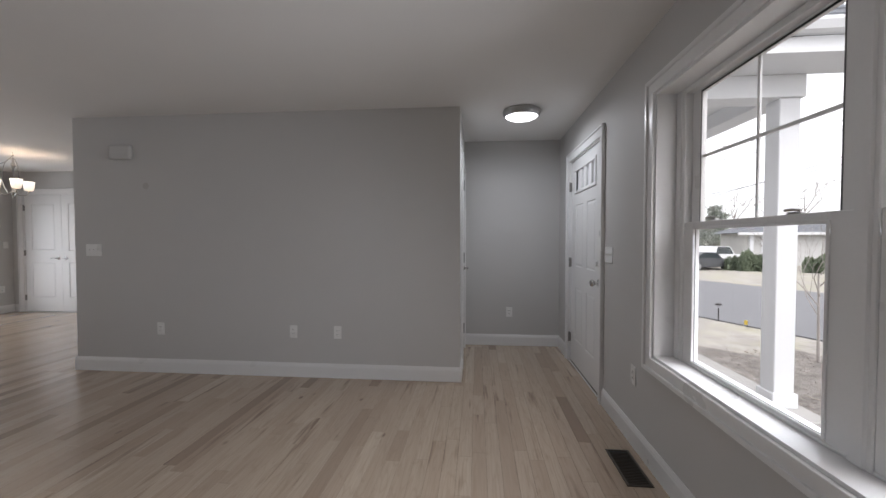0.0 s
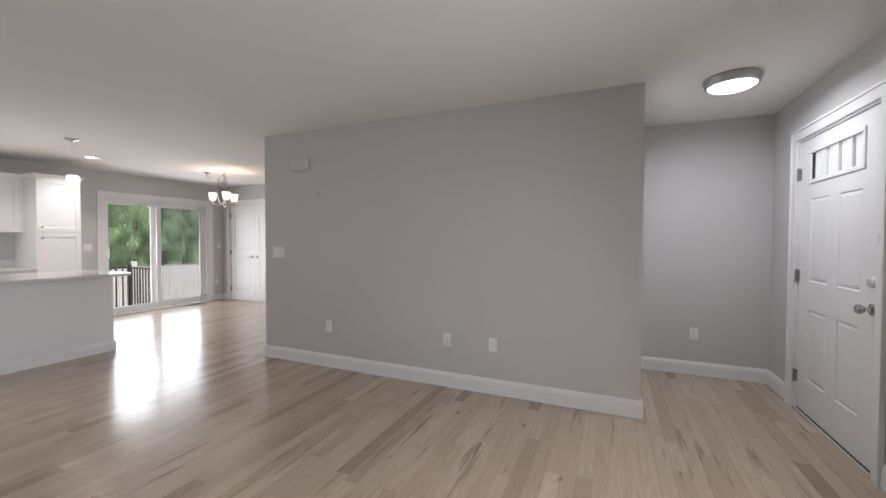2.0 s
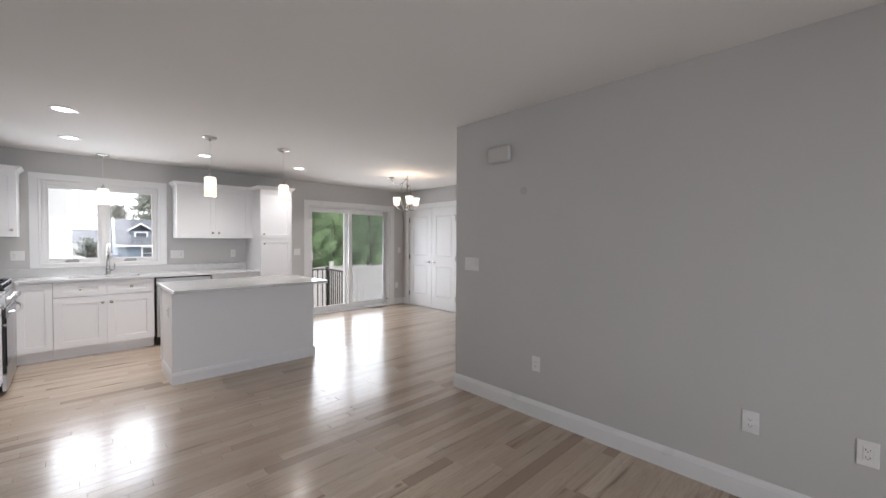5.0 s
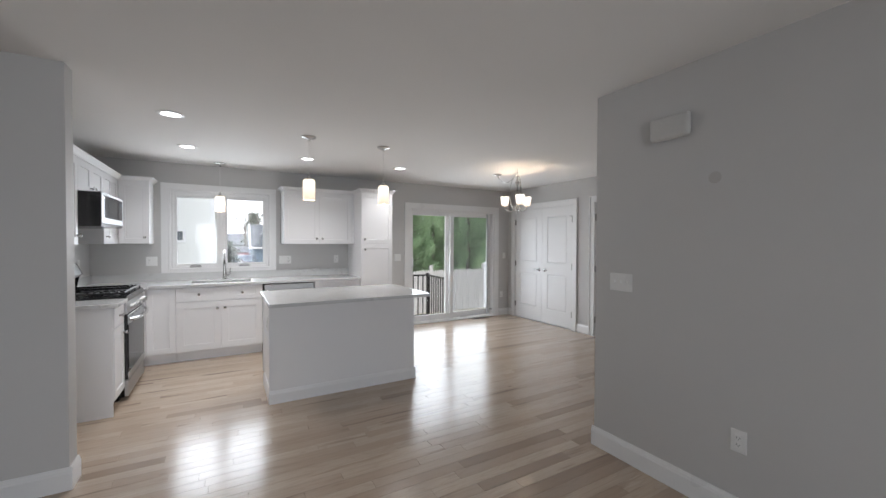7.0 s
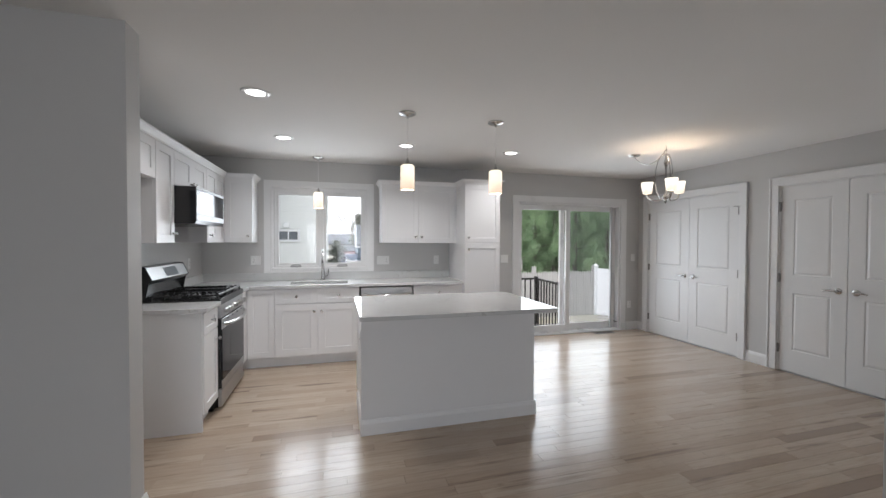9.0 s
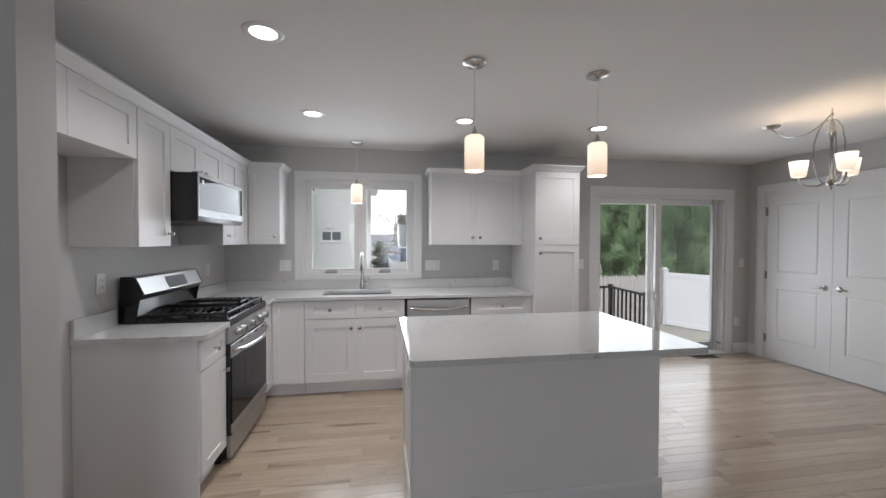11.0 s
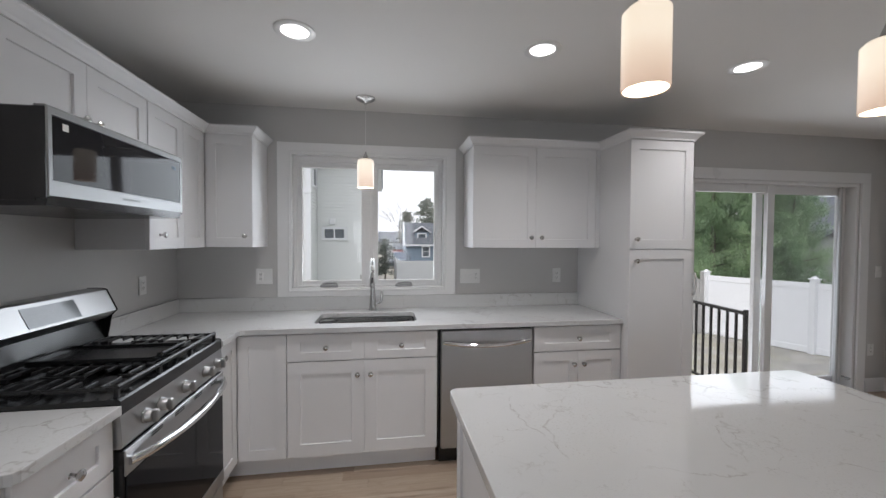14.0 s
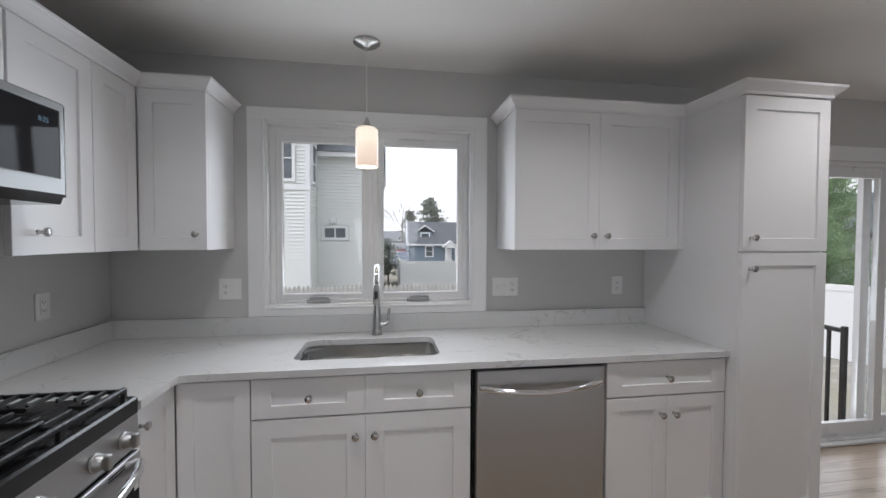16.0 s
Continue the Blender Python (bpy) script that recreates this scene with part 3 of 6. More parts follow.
RAISED = ((0.010, -0.007), (0.004, 0.0), (0.028, 0.006))
HINGE = mesh_of("hinge", lathe(boxed((-0.006, -0.018, -0.045), (0.006, 0.002, 0.045), 0.001), [(0.004, -0.051), (0.0075, -0.047), (0.0075, 0.047), (0.004, 0.051)], (0, -0.020, 0), 10), M_HINGE)


def leaf(w, h, cols, rows, t=0.035):
    """A moulded panel door: cols and rows give the panels' edges."""
    xs, zs = [v for c in cols for v in c], [v for r in rows for v in r]
    sunk = [(2 * i + 1, 2 * k + 1) for i in range(len(cols)) for k in range(len(rows))]
    return slab(w, h, t, xs, zs, sunk, RAISED, 0.002)


def lever(parent, x, z, way):
    bm = lathe(bmesh.new(), [(0.031, 0.0), (0.031, -0.006), (0.024, -0.011), (0.011, -0.013), (0.011, -0.05)], (x, 0, z), 20, "y")
    tube(bm, [(x, -0.048, z), (x + way * 0.03, -0.052, z + 0.004), (x + way * 0.07, -0.050, z + 0.002), (x + way * 0.105, -0.046, z - 0.006)], [0.011, 0.010, 0.008, 0.006], 10)
    part("lever_handle", bm, M_NICKEL, parent, "satin nickel lever handle", smooth=True)


def double_door(name, hole, label):
    """Two panel leaves in the east wall, facing -x."""
    y0, y1, z0, z1 = hole
    d = tagged(thing(name, label, "closet door"), kind="structure")
    casing(d, "x", XE, -1, hole, 0.09, 0.018, band=0.015)
    bm = bmesh.new()
    box(bm, (XE, y0, 0), (XE + 0.11, y0 + 0.012, z1))
    box(bm, (XE, y1 - 0.012, 0), (XE + 0.11, y1, z1))
    box(bm, (XE, y0 + 0.012, z1 - 0.012), (XE + 0.11, y1 - 0.012, z1))
    part("jamb", bm, M_TRIM, d)
    w = (y1 - y0 - 0.024) / 2 - 0.004
    h = z1 - 0.012 - 0.015
    for k in range(2):
        # local x runs from y1 down to y0
        m = place(XE + 0.012, (y1 - 0.014) - k * (w + 0.006), 0.012, -90)
        p = part("door_leaf", leaf(w, h, [(0.125, w - 0.125)], [(0.24, 0.86), (1.06, h - 0.15)]), M_DOOR, d, "", m)
        lever(p, w - 0.065 if k == 0 else 0.065, 0.93, -1 if k == 0 else 1)
        for hz in (0.24, 1.02, 1.80):
            shared("hinge", HINGE, p, place(0.0 if k == 0 else w, 0, hz))
        e, way = (0.0, 1) if k == 0 else (w, -1)
        bm = tube(bmesh.new(), [(e, -0.010, 1.852), (e + way * 0.02, -0.03, 1.854), (e + way * 0.045, -0.045, 1.854)], 0.0045, 6)
        tube(bm, [(e, -0.010, 1.852), (e - way * 0.03, -0.030, 1.854)], 0.0045, 6)
        part("door_stop", bm, M_HINGE, p, smooth=True)
    # near-black strip put in for the shade in the gap under the leaves
    part("gap_shade_strip", boxed((XE + 0.05, y0 + 0.012, -0.002), (XE + 0.10, y1 - 0.012, 0.004)), M_SLOT, d)


def front_door():
    x0, x1, z0, z1 = FRONT_DOOR
    d = tagged(thing("door_2", "white panelled entry door with small top lights, closed", "entry door"), kind="structure")
    casing(d, "y", YS, 1, FRONT_DOOR, 0.078, 0.018, band=0.015)
    bm = bmesh.new()
    box(bm, (x0, YS - 0.13, 0), (x0 + 0.012, YS, z1))
    box(bm, (x1 - 0.012, YS - 0.13, 0), (x1, YS, z1))
    box(bm, (x0 + 0.012, YS - 0.13, z1 - 0.012), (x1 - 0.012, YS, z1))
    part("jamb", bm, M_TRIM, d)
    part("threshold", boxed((x0 + 0.012, YS - 0.15, -0.01), (x1 - 0.012, YS - 0.012, 0.012), 0.003), M_BRONZE, d, "dark metal threshold")
    w, h = x1 - x0 - 0.029, z1 - 0.029
    # local x runs from x1 down to x0, the face towards +y
    m = place(x1 - 0.015, YS - 0.014, 0.014, 180)
    cols, rows = [(0.16, 0.42), (0.545, 0.80)], [(0.25, 0.78), (0.99, 1.60)]
    xs, zs = [0.16, 0.42, 0.545, 0.80], [0.25, 0.78, 0.99, 1.60, 1.735, 1.935]
    bm = slab(w, h, 0.044, xs, zs, [(i, k) for i in (1, 3) for k in (1, 3)], RAISED, 0.002)
    lite = [f for f in bm.faces if abs(f.normal.y) > 0.9 and f.calc_center_median().y < 0.001 and 1.735 < f.calc_center_median().z < 1.935 and 0.16 < f.calc_center_median().x < 0.80]
    bmesh.ops.delete(bm, geom=lite, context="FACES_ONLY")
    p = part("door_leaf", bm, M_DOOR, d, "", m)
    bm = bmesh.new()
    box(bm, (0.135, -0.010, 1.71), (0.825, 0.004, 1.74), 0.004)
    box(bm, (0.135, -0.010, 1.93), (0.825, 0.004, 1.96), 0.004)
    box(bm, (0.135, -0.0095, 1.74), (0.165, 0.004, 1.93), 0.004)
    box(bm, (0.795, -0.0095, 1.74), (0.825, 0.004, 1.93), 0.004)
    for k in range(1, 4):
        cx = 0.165 + k * 0.63 / 4
        box(bm, (cx - 0.034, 0.002, 1.735), (cx + 0.034, 0.024, 1.935), 0.003)
    part("light_frame", bm, M_DOOR, p)
    # panes emit a little in place of daylight, as the leaf's back is closed
    glow = mat_glow("daylight_glow_pane", (0.93, 0.96, 1.0), 0.30, (0.35, 0.36, 0.37))
    for k in range(4):
        a = 0.165 + k * 0.1575
        part("pane", boxed((a, 0.020, 1.737), (a + 0.1575, 0.026, 1.933)), glow, p, "small frosted pane, own glow in place of daylight")
    bm = bmesh.new()
    for sx in (x0 + 0.012, x1 - 0.032):
        box(bm, (sx, YS - 0.085, 0.012), (sx + 0.02, YS - 0.06, z1 - 0.012))
    box(bm, (x0 + 0.032, YS - 0.085, z1 - 0.032), (x1 - 0.032, YS - 0.06, z1 - 0.012))
    part("door_stop", bm, M_TRIM, d)
    for hz in (0.24, 1.02, 1.80):
        shared("hinge", HINGE, p, place(0.0, 0, hz))
    kx = w - 0.075
    bm = lathe(bmesh.new(), [(0.032, 0), (0.032, -0.006), (0.014, -0.012), (0.012, -0.035), (0.024, -0.042), (0.029, -0.055), (0.024, -0.068), (0.008, -0.073)], (kx, 0, 0.905), 24, "y")
    part("door_knob", bm, M_NICKEL, p, "satin nickel round knob", smooth=True)
    bm = lathe(bmesh.new(), [(0.030, 0), (0.030, -0.008), (0.024, -0.014)], (kx, 0, 1.06), 24, "y")
    box(bm, (kx - 0.006, -0.03, 1.04), (kx + 0.006, -0.012, 1.08), 0.003)
    part("deadbolt", bm, M_PLASTIC, p, "pale deadbolt turn", smooth=True)


def closet_door():
    x0, x1, z0, z1 = CLOSET
    d = tagged(thing("door_3", "white panelled foyer closet door, closed", "door"), kind="structure")
    casing(d, "y", YP0, -1, CLOSET, 0.07, 0.018)
    w, h = x1 - x0 - 0.01, z1 - 0.02
    p = part("door_leaf", leaf(w, h, [(0.12, w - 0.12)], [(0.24, 0.86), (1.06, h - 0.15)]), M_DOOR, d, "", place(x0 + 0.005, YP0 + 0.004, 0.012))
    for hz in (0.38, 1.08, 1.79):
        shared("hinge", HINGE, p, place(0.0, -0.006, hz))
    lever(p, w - 0.065, 0.93, -1)


front_window()
sink_window()
slider()
double_door("door_4", DD1, "white two-panel double closet doors beside the patio door")
double_door("door_5", DD2, "white two-panel double closet doors in dining wall")
front_door()
closet_door()

# ---- kitchen ----
SHAKER = ((0.003, -0.008),)
KNOB = mesh_of("knob", lathe(bmesh.new(), [(0.009, 0.0), (0.0065, -0.004), (0.006, -0.014), (0.011, -0.019), (0.0155, -0.024), (0.0155, -0.029), (0.010, -0.033), (0.003, -0.034)], (0, 0, 0), 16, "y"), M_NICKEL, True)
CTOP = 0.92
XL, YB, XU, YU = 0.207, 7.21, -0.08, 7.50     # faces of the base and upper runs


def front(parent, name, x, z, w, h, knob=None, rail=0.06):
    """A shaker front at x, z of the unit's face; knob: its place on the front."""
    r = min(rail, h * 0.3)
    p = part(name, slab(w - 0.004, h - 0.004, 0.019, (rail, w - 0.004 - rail), (r, h - 0.004 - r), [(1, 1)], SHAKER), M_CAB, parent, "", place(x + 0.002, 0, z + 0.002))
    if knob:
        shared("knob", KNOB, p, place(*[knob[0] - 0.002, 0, knob[1] - 0.002]), "satin nickel knob")
    return p


def carcass(parent, w, depth, z0, z1, toe=False, name="body"):
    """A cabinet box behind the fronts (which are 19 mm thick)."""
    bm = boxed((0, 0.020, z0), (w, depth, z1), 0.001)
    if toe:
        box(bm, (0, 0.075, 0.0), (w, depth, z0))
    return part(name, bm, M_CAB, parent)


def unit(name, label, m, group):
    return thing(name, label, "cabinet", group, m)


GB, GU = "base cabinets", "upper cabinets"
DB = YN - YB - 0.002
DL = XL - XK - 0.002

# sink base, rear run
c = unit("sink_cabinet", "white shaker sink base with two doors below two false drawers", place(0.49, YB, 0), GB)
carcass(c, 0.915, DB, 0.12, CTOP - 0.031 - 0.22, True)
for k in range(2):
    front(c, "drawer_front", k * 0.4575, 0.715, 0.4575, 0.165, (0.229, 0.083), 0.075)
    front(c, "door", k * 0.4575, 0.125, 0.4575, 0.585, (0.4575 - 0.04 if k == 0 else 0.04, 0.5), 0.075)
part("face_strip", boxed((0, 0.020, CTOP - 0.25), (0.915, 0.05, CTOP - 0.031)), M_CAB, c)

# base cabinet between dishwasher and pantry
c = unit("base_cabinet", "white shaker base cabinet with one drawer and two doors", place(2.055, YB, 0), GB)
carcass(c, 0.625, DB, 0.12, CTOP - 0.031, True)
front(c, "drawer_front", 0, 0.715, 0.625, 0.165, (0.3125, 0.083), 0.075)
front(c, "door", 0, 0.125, 0.3125, 0.585, (0.3125 - 0.035, 0.5))
front(c, "door", 0.3125, 0.125, 0.3125, 0.585, (0.035, 0.5))

# corner base
c = unit("corner_base_cabinet", "white L-shaped corner base cabinet with folding door", place(XL, YB, 0), GB)
bm = boxed((-DL, 0.020, 0.12), (0.281, DB, CTOP - 0.031), 0.001)
box(bm, (-DL, -0.255, 0.12), (-0.020, 0.019, CTOP - 0.031), 0.001)
box(bm, (-DL, 0.075, 0), (0.281, DB, 0.12))
box(bm, (-DL, -0.255, 0), (-0.075, 0.074, 0.12))
part("body", bm, M_CAB, c)
front(c, "door", 0.003, 0.125, 0.278, 0.755)
p = part("door", slab(0.251, 0.751, 0.019, (0.06, 0.191), (0.06, 0.691), [(1, 1)], SHAKER), M_CAB, c, "", place(0, -0.255, 0.127, 90))
shared("knob", KNOB, p, place(0.035, 0, 0.69), "satin nickel knob")

# small base cabinet on the near side of the range
c = unit("narrow_base_cabinet", "white narrow base cabinet with drawer and door beside range", place(XL, 5.822, 0, 90), GB)
bm = boxed((0, 0.020, 0.115), (0.34, DL, CTOP - 0.031), 0.001)
box(bm, (0.02, 0.075, 0.0), (0.34, DL, 0.115))
box(bm, (-0.016, 0.012, 0.0), (0.0, DL, CTOP - 0.031), 0.001)
part("body", bm, M_CAB, c)
front(c, "drawer_front", 0, 0.715, 0.34, 0.165, (0.17, 0.083))
front(c, "door", 0, 0.125, 0.34, 0.585, (0.34 - 0.035, 0.5))

# pantry
PX0, PX1, PY = 2.685, 3.155, 7.14
c = unit("pantry_cabinet", "tall white shaker pantry cabinet with two doors", place(PX0, PY, 0), GB)
PW, PD = PX1 - PX0, YN - PY - 0.002
bm = boxed((0, 0.020, 0.12), (PW, PD, 2.135), 0.001)
box(bm, (0, 0.075, 0.0), (PW, PD, 0.12))
part("body", bm, M_CAB, c)
front(c, "door", 0, 1.402, PW, 0.728, (0.045, 0.065))
front(c, "door", 0, 0.125, PW, 1.272, (0.045, 1.272 - 0.075))

# uppers
UD = YN - YU - 0.002
UZ0, UZ1 = 1.40, 2.135
c = unit("upper_cabinet", "white shaker upper cabinet with two doors", place(1.70, YU, 0), GU)
carcass(c, 0.984, UD, UZ0, UZ1)
front(c, "door", 0, UZ0, 0.475, UZ1 - UZ0, (0.475 - 0.04, 0.075))
front(c, "door", 0.475, UZ0, 0.475, UZ1 - UZ0, (0.04, 0.075))
part("filler", boxed((0.952, 0.001, UZ0 + 0.002), (0.984, 0.019, UZ1 - 0.002), 0.001), M_CAB, c)
ud = XU - XK - 0.002
c = unit("over_fridge_cabinet", "white shallow upper cabinet above the empty fridge space", place(XU, 4.887, 0, 90), GU)
carcass(c, 0.905, ud, 1.86, UZ1)
front(c, "door", 0, 1.86, 0.4525, UZ1 - 1.86)
front(c, "door", 0.4525, 1.86, 0.4525, UZ1 - 1.86)
c = unit("upper_cabinet", "white narrow shaker upper cabinet with one door", place(XU, 5.80, 0, 90), GU)
carcass(c, 0.316, ud, UZ0, UZ1)
front(c, "door", 0, UZ0, 0.316, UZ1 - UZ0, (0.316 - 0.03, 0.075))
c = unit("over_microwave_cabinet", "white shallow two-door cabinet above the microwave", place(XU, 6.12, 0, 90), GU)
carcass(c, 0.772, ud, 1.862, UZ1)
front(c, "door", 0, 1.862, 0.386, UZ1 - 1.862, (0.386 - 0.035, 0.05))
front(c, "door", 0.386, 1.862, 0.386, UZ1 - 1.862, (0.035, 0.05))
c = unit("upper_cabinet", "white shaker upper cabinet with one door beside microwave", place(XU, 6.90, 0, 90), GU)
carcass(c, 0.334, ud, UZ0, UZ1)
front(c, "door", 0, UZ0, 0.334, UZ1 - UZ0, (0.09, 0.075))
c = unit("corner_upper_cabinet", "white L-shaped corner upper cabinet with folding door", place(XU, YU, 0), GU)
bm = boxed((-ud, 0.020, UZ0), (0.29, UD, UZ1), 0.001)
box(bm, (-ud, -0.262, UZ0), (-0.020, 0.019, UZ1), 0.001)
part("body", bm, M_CAB, c)
front(c, "door", 0.002, UZ0, 0.288, UZ1 - UZ0, (0.245, 0.075))
part("door", slab(0.256, UZ1 - UZ0 - 0.004, 0.019, (0.06, 0.196), (0.06, UZ1 - UZ0 - 0.064), [(1, 1)], SHAKER), M_CAB, c, "", place(0, -0.262, UZ0 + 0.002, 90))


# crown moulding: one profile carried along the cabinet tops, mitred at the corners
def crown(name, path):
    prof = [(0.0, 0.0), (0.008, 0.0), (0.010, 0.012), (0.018, 0.020), (0.032, 0.035), (0.040, 0.042), (0.042, 0.046), (0.042, 0.055), (0.0, 0.055)]
    bm = bmesh.new()
    rings = []
    for i, p in enumerate(path):
        p = Vector(p)
        ds = []
        if i > 0:
            ds.append((p - Vector(path[i - 1])).normalized())
        if i < len(path) - 1:
            ds.append((Vector(path[i + 1]) - p).normalized())
        ns = [Vector((d.y, -d.x)) for d in ds]
        n = sum(ns, Vector((0, 0))).normalized()
        n *= 1 / max(0.3, n.dot(ns[0]))
        rings.append([bm.verts.new((p.x + n.x * u, p.y + n.y * u, UZ1 + z)) for u, z in prof])
    k = len(prof)
    for a, b in zip(rings, rings[1:]):
        for j in range(k):
            bm.faces.new((a[j], a[(j + 1) % k], b[(j + 1) % k], b[j]))
    bm.faces.new(rings[0][::-1])
    bm.faces.new(rings[-1])
    tagged(part(name, bm, M_CAB), "white crown moulding along the cabinet tops", "crown moulding")


crown("crown_moulding", [(XU, 4.89), (XU, YU), (0.21, YU), (0.21, YN - 0.002)])
crown("crown_moulding", [(1.70, YN - 0.002), (1.70, YU), (PX0, YU), (PX0, PY), (PX1, PY), (PX1, YN - 0.002)])


# worktops
def rounded(x0, x1, y0, y1, r, n=5):
    pts = []
    for cx, cy, a0 in ((x1 - r, y1 - r, 0), (x0 + r, y1 - r, 90), (x0 + r, y0 + r, 180), (x1 - r, y0 + r, 270)):
        for k in range(n + 1):
            a = radians(a0 + 90 * k / n)
            pts.append((cx + r * math.cos(a), cy + r * math.sin(a)))
    return pts


def soften_top(bm, z, offset=0.003):
    bmesh.ops.remove_doubles(bm, verts=bm.verts[:], dist=0.0004)
    es = [e for e in bm.edges if len(e.link_faces) == 2 and all(abs(v.co.z - z) < 1e-4 for v in e.verts) and e.calc_face_angle(0) > 1.2]
    bmesh.ops.bevel(bm, geom=es, offset=offset, segments=2, affect="EDGES", profile=0.5)


YCF, XCF = 7.188, 0.232
SX0, SX1, SY0, SY1 = 0.625, 1.285, 7.315, 7.655
bm = bmesh.new()
zt, zb = CTOP, CTOP - 0.030
hole = rounded(SX0, SX1, SY0, SY1, 0.05)
outer = []
bx0, bx1, by0, by1 = 0.55, 1.36, YCF, YN - 0.002
for hx, hy in hole:
    dx, dy = hx - (SX0 + SX1) / 2, hy - (SY0 + SY1) / 2
    s = min(((bx1 if dx > 0 else bx0) - (SX0 + SX1) / 2) / dx if abs(dx) > 1e-9 else 1e9, ((by1 if dy > 0 else by0) - (SY0 + SY1) / 2) / dy if abs(dy) > 1e-9 else 1e9)
    outer.append(((SX0 + SX1) / 2 + s * dx, (SY0 + SY1) / 2 + s * dy))
for cx, cy in ((bx0, by0), (bx0, by1), (bx1, by0), (bx1, by1)):
    k = min(range(len(outer)), key=lambda i: (outer[i][0] - cx) ** 2 + (outer[i][1] - cy) ** 2)
    outer[k] = (cx, cy)
rings = [[bm.verts.new((x, y, z)) for x, y in loop] for loop, z in ((outer, zb), (outer, zt), (hole, zt), (hole, zb))]
n = len(hole)
for a, b in zip(rings, rings[1:] + rings[:1]):
    for k in range(n):
        bm.faces.new((a[k], a[(k + 1) % n], b[(k + 1) % n], b[k]))
box(bm, (bx1, YCF, zb), (PX0 - 0.002, YN - 0.002, zt))
prism(bm, [(XK + 0.002, YN - 0.002), (XK + 0.002, 6.955), (XCF, 6.955), (XCF, YCF - 0.022), (XCF + 0.005, YCF - 0.006), (XCF + 0.03, YCF), (bx0, YCF), (bx0, YN - 0.002)], "z", zb, zt)
inner = [f for f in bm.faces if any(all(abs(v.co.x - bx) < 1e-4 for v in f.verts) for bx in (bx0, bx1))]
bmesh.ops.delete(bm, geom=inner, context="FACES_ONLY")
soften_top(bm, zt, 0.002)
wt = tagged(part("worktop", bm, M_QUARTZ), "white veined quartz L-shaped worktop with sink cutout", "worktop")
bm = boxed((XK + 0.002, YN - 0.024, CTOP), (PX0 - 0.002, YN - 0.002, CTOP + 0.10), 0.002)
box(bm, (XK + 0.002, 6.955, CTOP), (XK + 0.024, YN - 0.025, CTOP + 0.10), 0.002)
part("backsplash", bm, M_QUARTZ, wt)
bm = prism(bmesh.new(), [(XK + 0.002, 6.164), (XK + 0.002, 5.797), (XCF - 0.02, 5.797), (XCF - 0.006, 5.803), (XCF, 5.817), (XCF, 6.164)], "z", zb, zt)
soften_top(bm, zt)
wt = tagged(part("small_worktop", bm, M_QUARTZ), "short white quartz worktop beside the range", "worktop")
part("backsplash", boxed((XK + 0.002, 5.80, CTOP), (XK + 0.024, 6.13, CTOP + 0.10), 0.002), M_QUARTZ, wt)

# sink and faucet
s = thing("sink", "stainless steel undermount sink set in the worktop", "sink", m=place(0, 0, 0))
bm = bmesh.new()
loops = [(rounded(SX0 - 0.012, SX1 + 0.012, SY0 - 0.012, SY1 + 0.012, 0.06), zb - 0.001), (rounded(SX0 + 0.002, SX1 - 0.002, SY0 + 0.002, SY1 - 0.002, 0.05), zb - 0.001),
         (rounded(SX0 + 0.006, SX1 - 0.006, SY0 + 0.006, SY1 - 0.006, 0.05), zb - 0.16), (rounded(SX0 + 0.03, SX1 - 0.03, SY0 + 0.03, SY1 - 0.03, 0.05), zb - 0.185)]
rings = [[bm.verts.new((x, y, z)) for x, y in lp] for lp, z in loops]
for a, b in zip(rings, rings[1:]):
    for k in range(len(a)):
        bm.faces.new((a[k], a[(k + 1) % len(a)], b[(k + 1) % len(a)], b[k]))
bm.faces.new(rings[-1])
part("basin", bm, mat("satin_sink_steel", (0.56, 0.56, 0.555), 0.24, 1.0, var=0.03, scale=2, fine=60, bump=0.02, stretch=(1, 1, 10)), s, smooth=True)
part("drain", lathe(bmesh.new(), [(0.045, 0), (0.045, 0.003), (0.03, 0.004), (0.028, 0.001)], ((SX0 + SX1) / 2, 7.5, zb - 0.185), 20), M_CHROME, s)
FX, FY = 0.985, 7.735
f = thing("faucet", "brushed nickel pull-down kitchen faucet on the worktop", "faucet", m=place(FX, FY, CTOP))
bm = lathe(bmesh.new(), [(0.030, 0), (0.030, 0.004), (0.026, 0.010), (0.025, 0.04), (0.021, 0.12), (0.015, 0.19), (0.0135, 0.22)], seg=20)
part("body", bm, M_NICKEL, f, smooth=True)
arc = [(0, 0, 0.21)] + [(-0.0 * a, -0.075 + 0.075 * math.cos(radians(a)), 0.295 + 0.095 * math.sin(radians(a))) for a in range(0, 171, 17)]
bm = tube(bmesh.new(), arc, 0.0125, 12)
part("spout", bm, M_NICKEL, f, smooth=True)
bm = lathe(bmesh.new(), [(0.013, 0.30), (0.016, 0.285), (0.018, 0.24), (0.019, 0.20), (0.017, 0.193)], (0, -0.15, 0), 16)
part("spray_head", bm, M_NICKEL, f, smooth=True)
part("spray_button", boxed((-0.007, -0.172, 0.225), (0.007, -0.165, 0.265), 0.003), M_BLACK, f, "black spray button")
bm = tube(bmesh.new(), [(0.018, 0, 0.055), (0.05, 0, 0.06), (0.062, 0, 0.075), (0.066, 0, 0.12), (0.068, 0, 0.145)], [0.014, 0.012, 0.010, 0.008, 0.006], 10)
part("handle", bm, M_NICKEL, f, smooth=True)

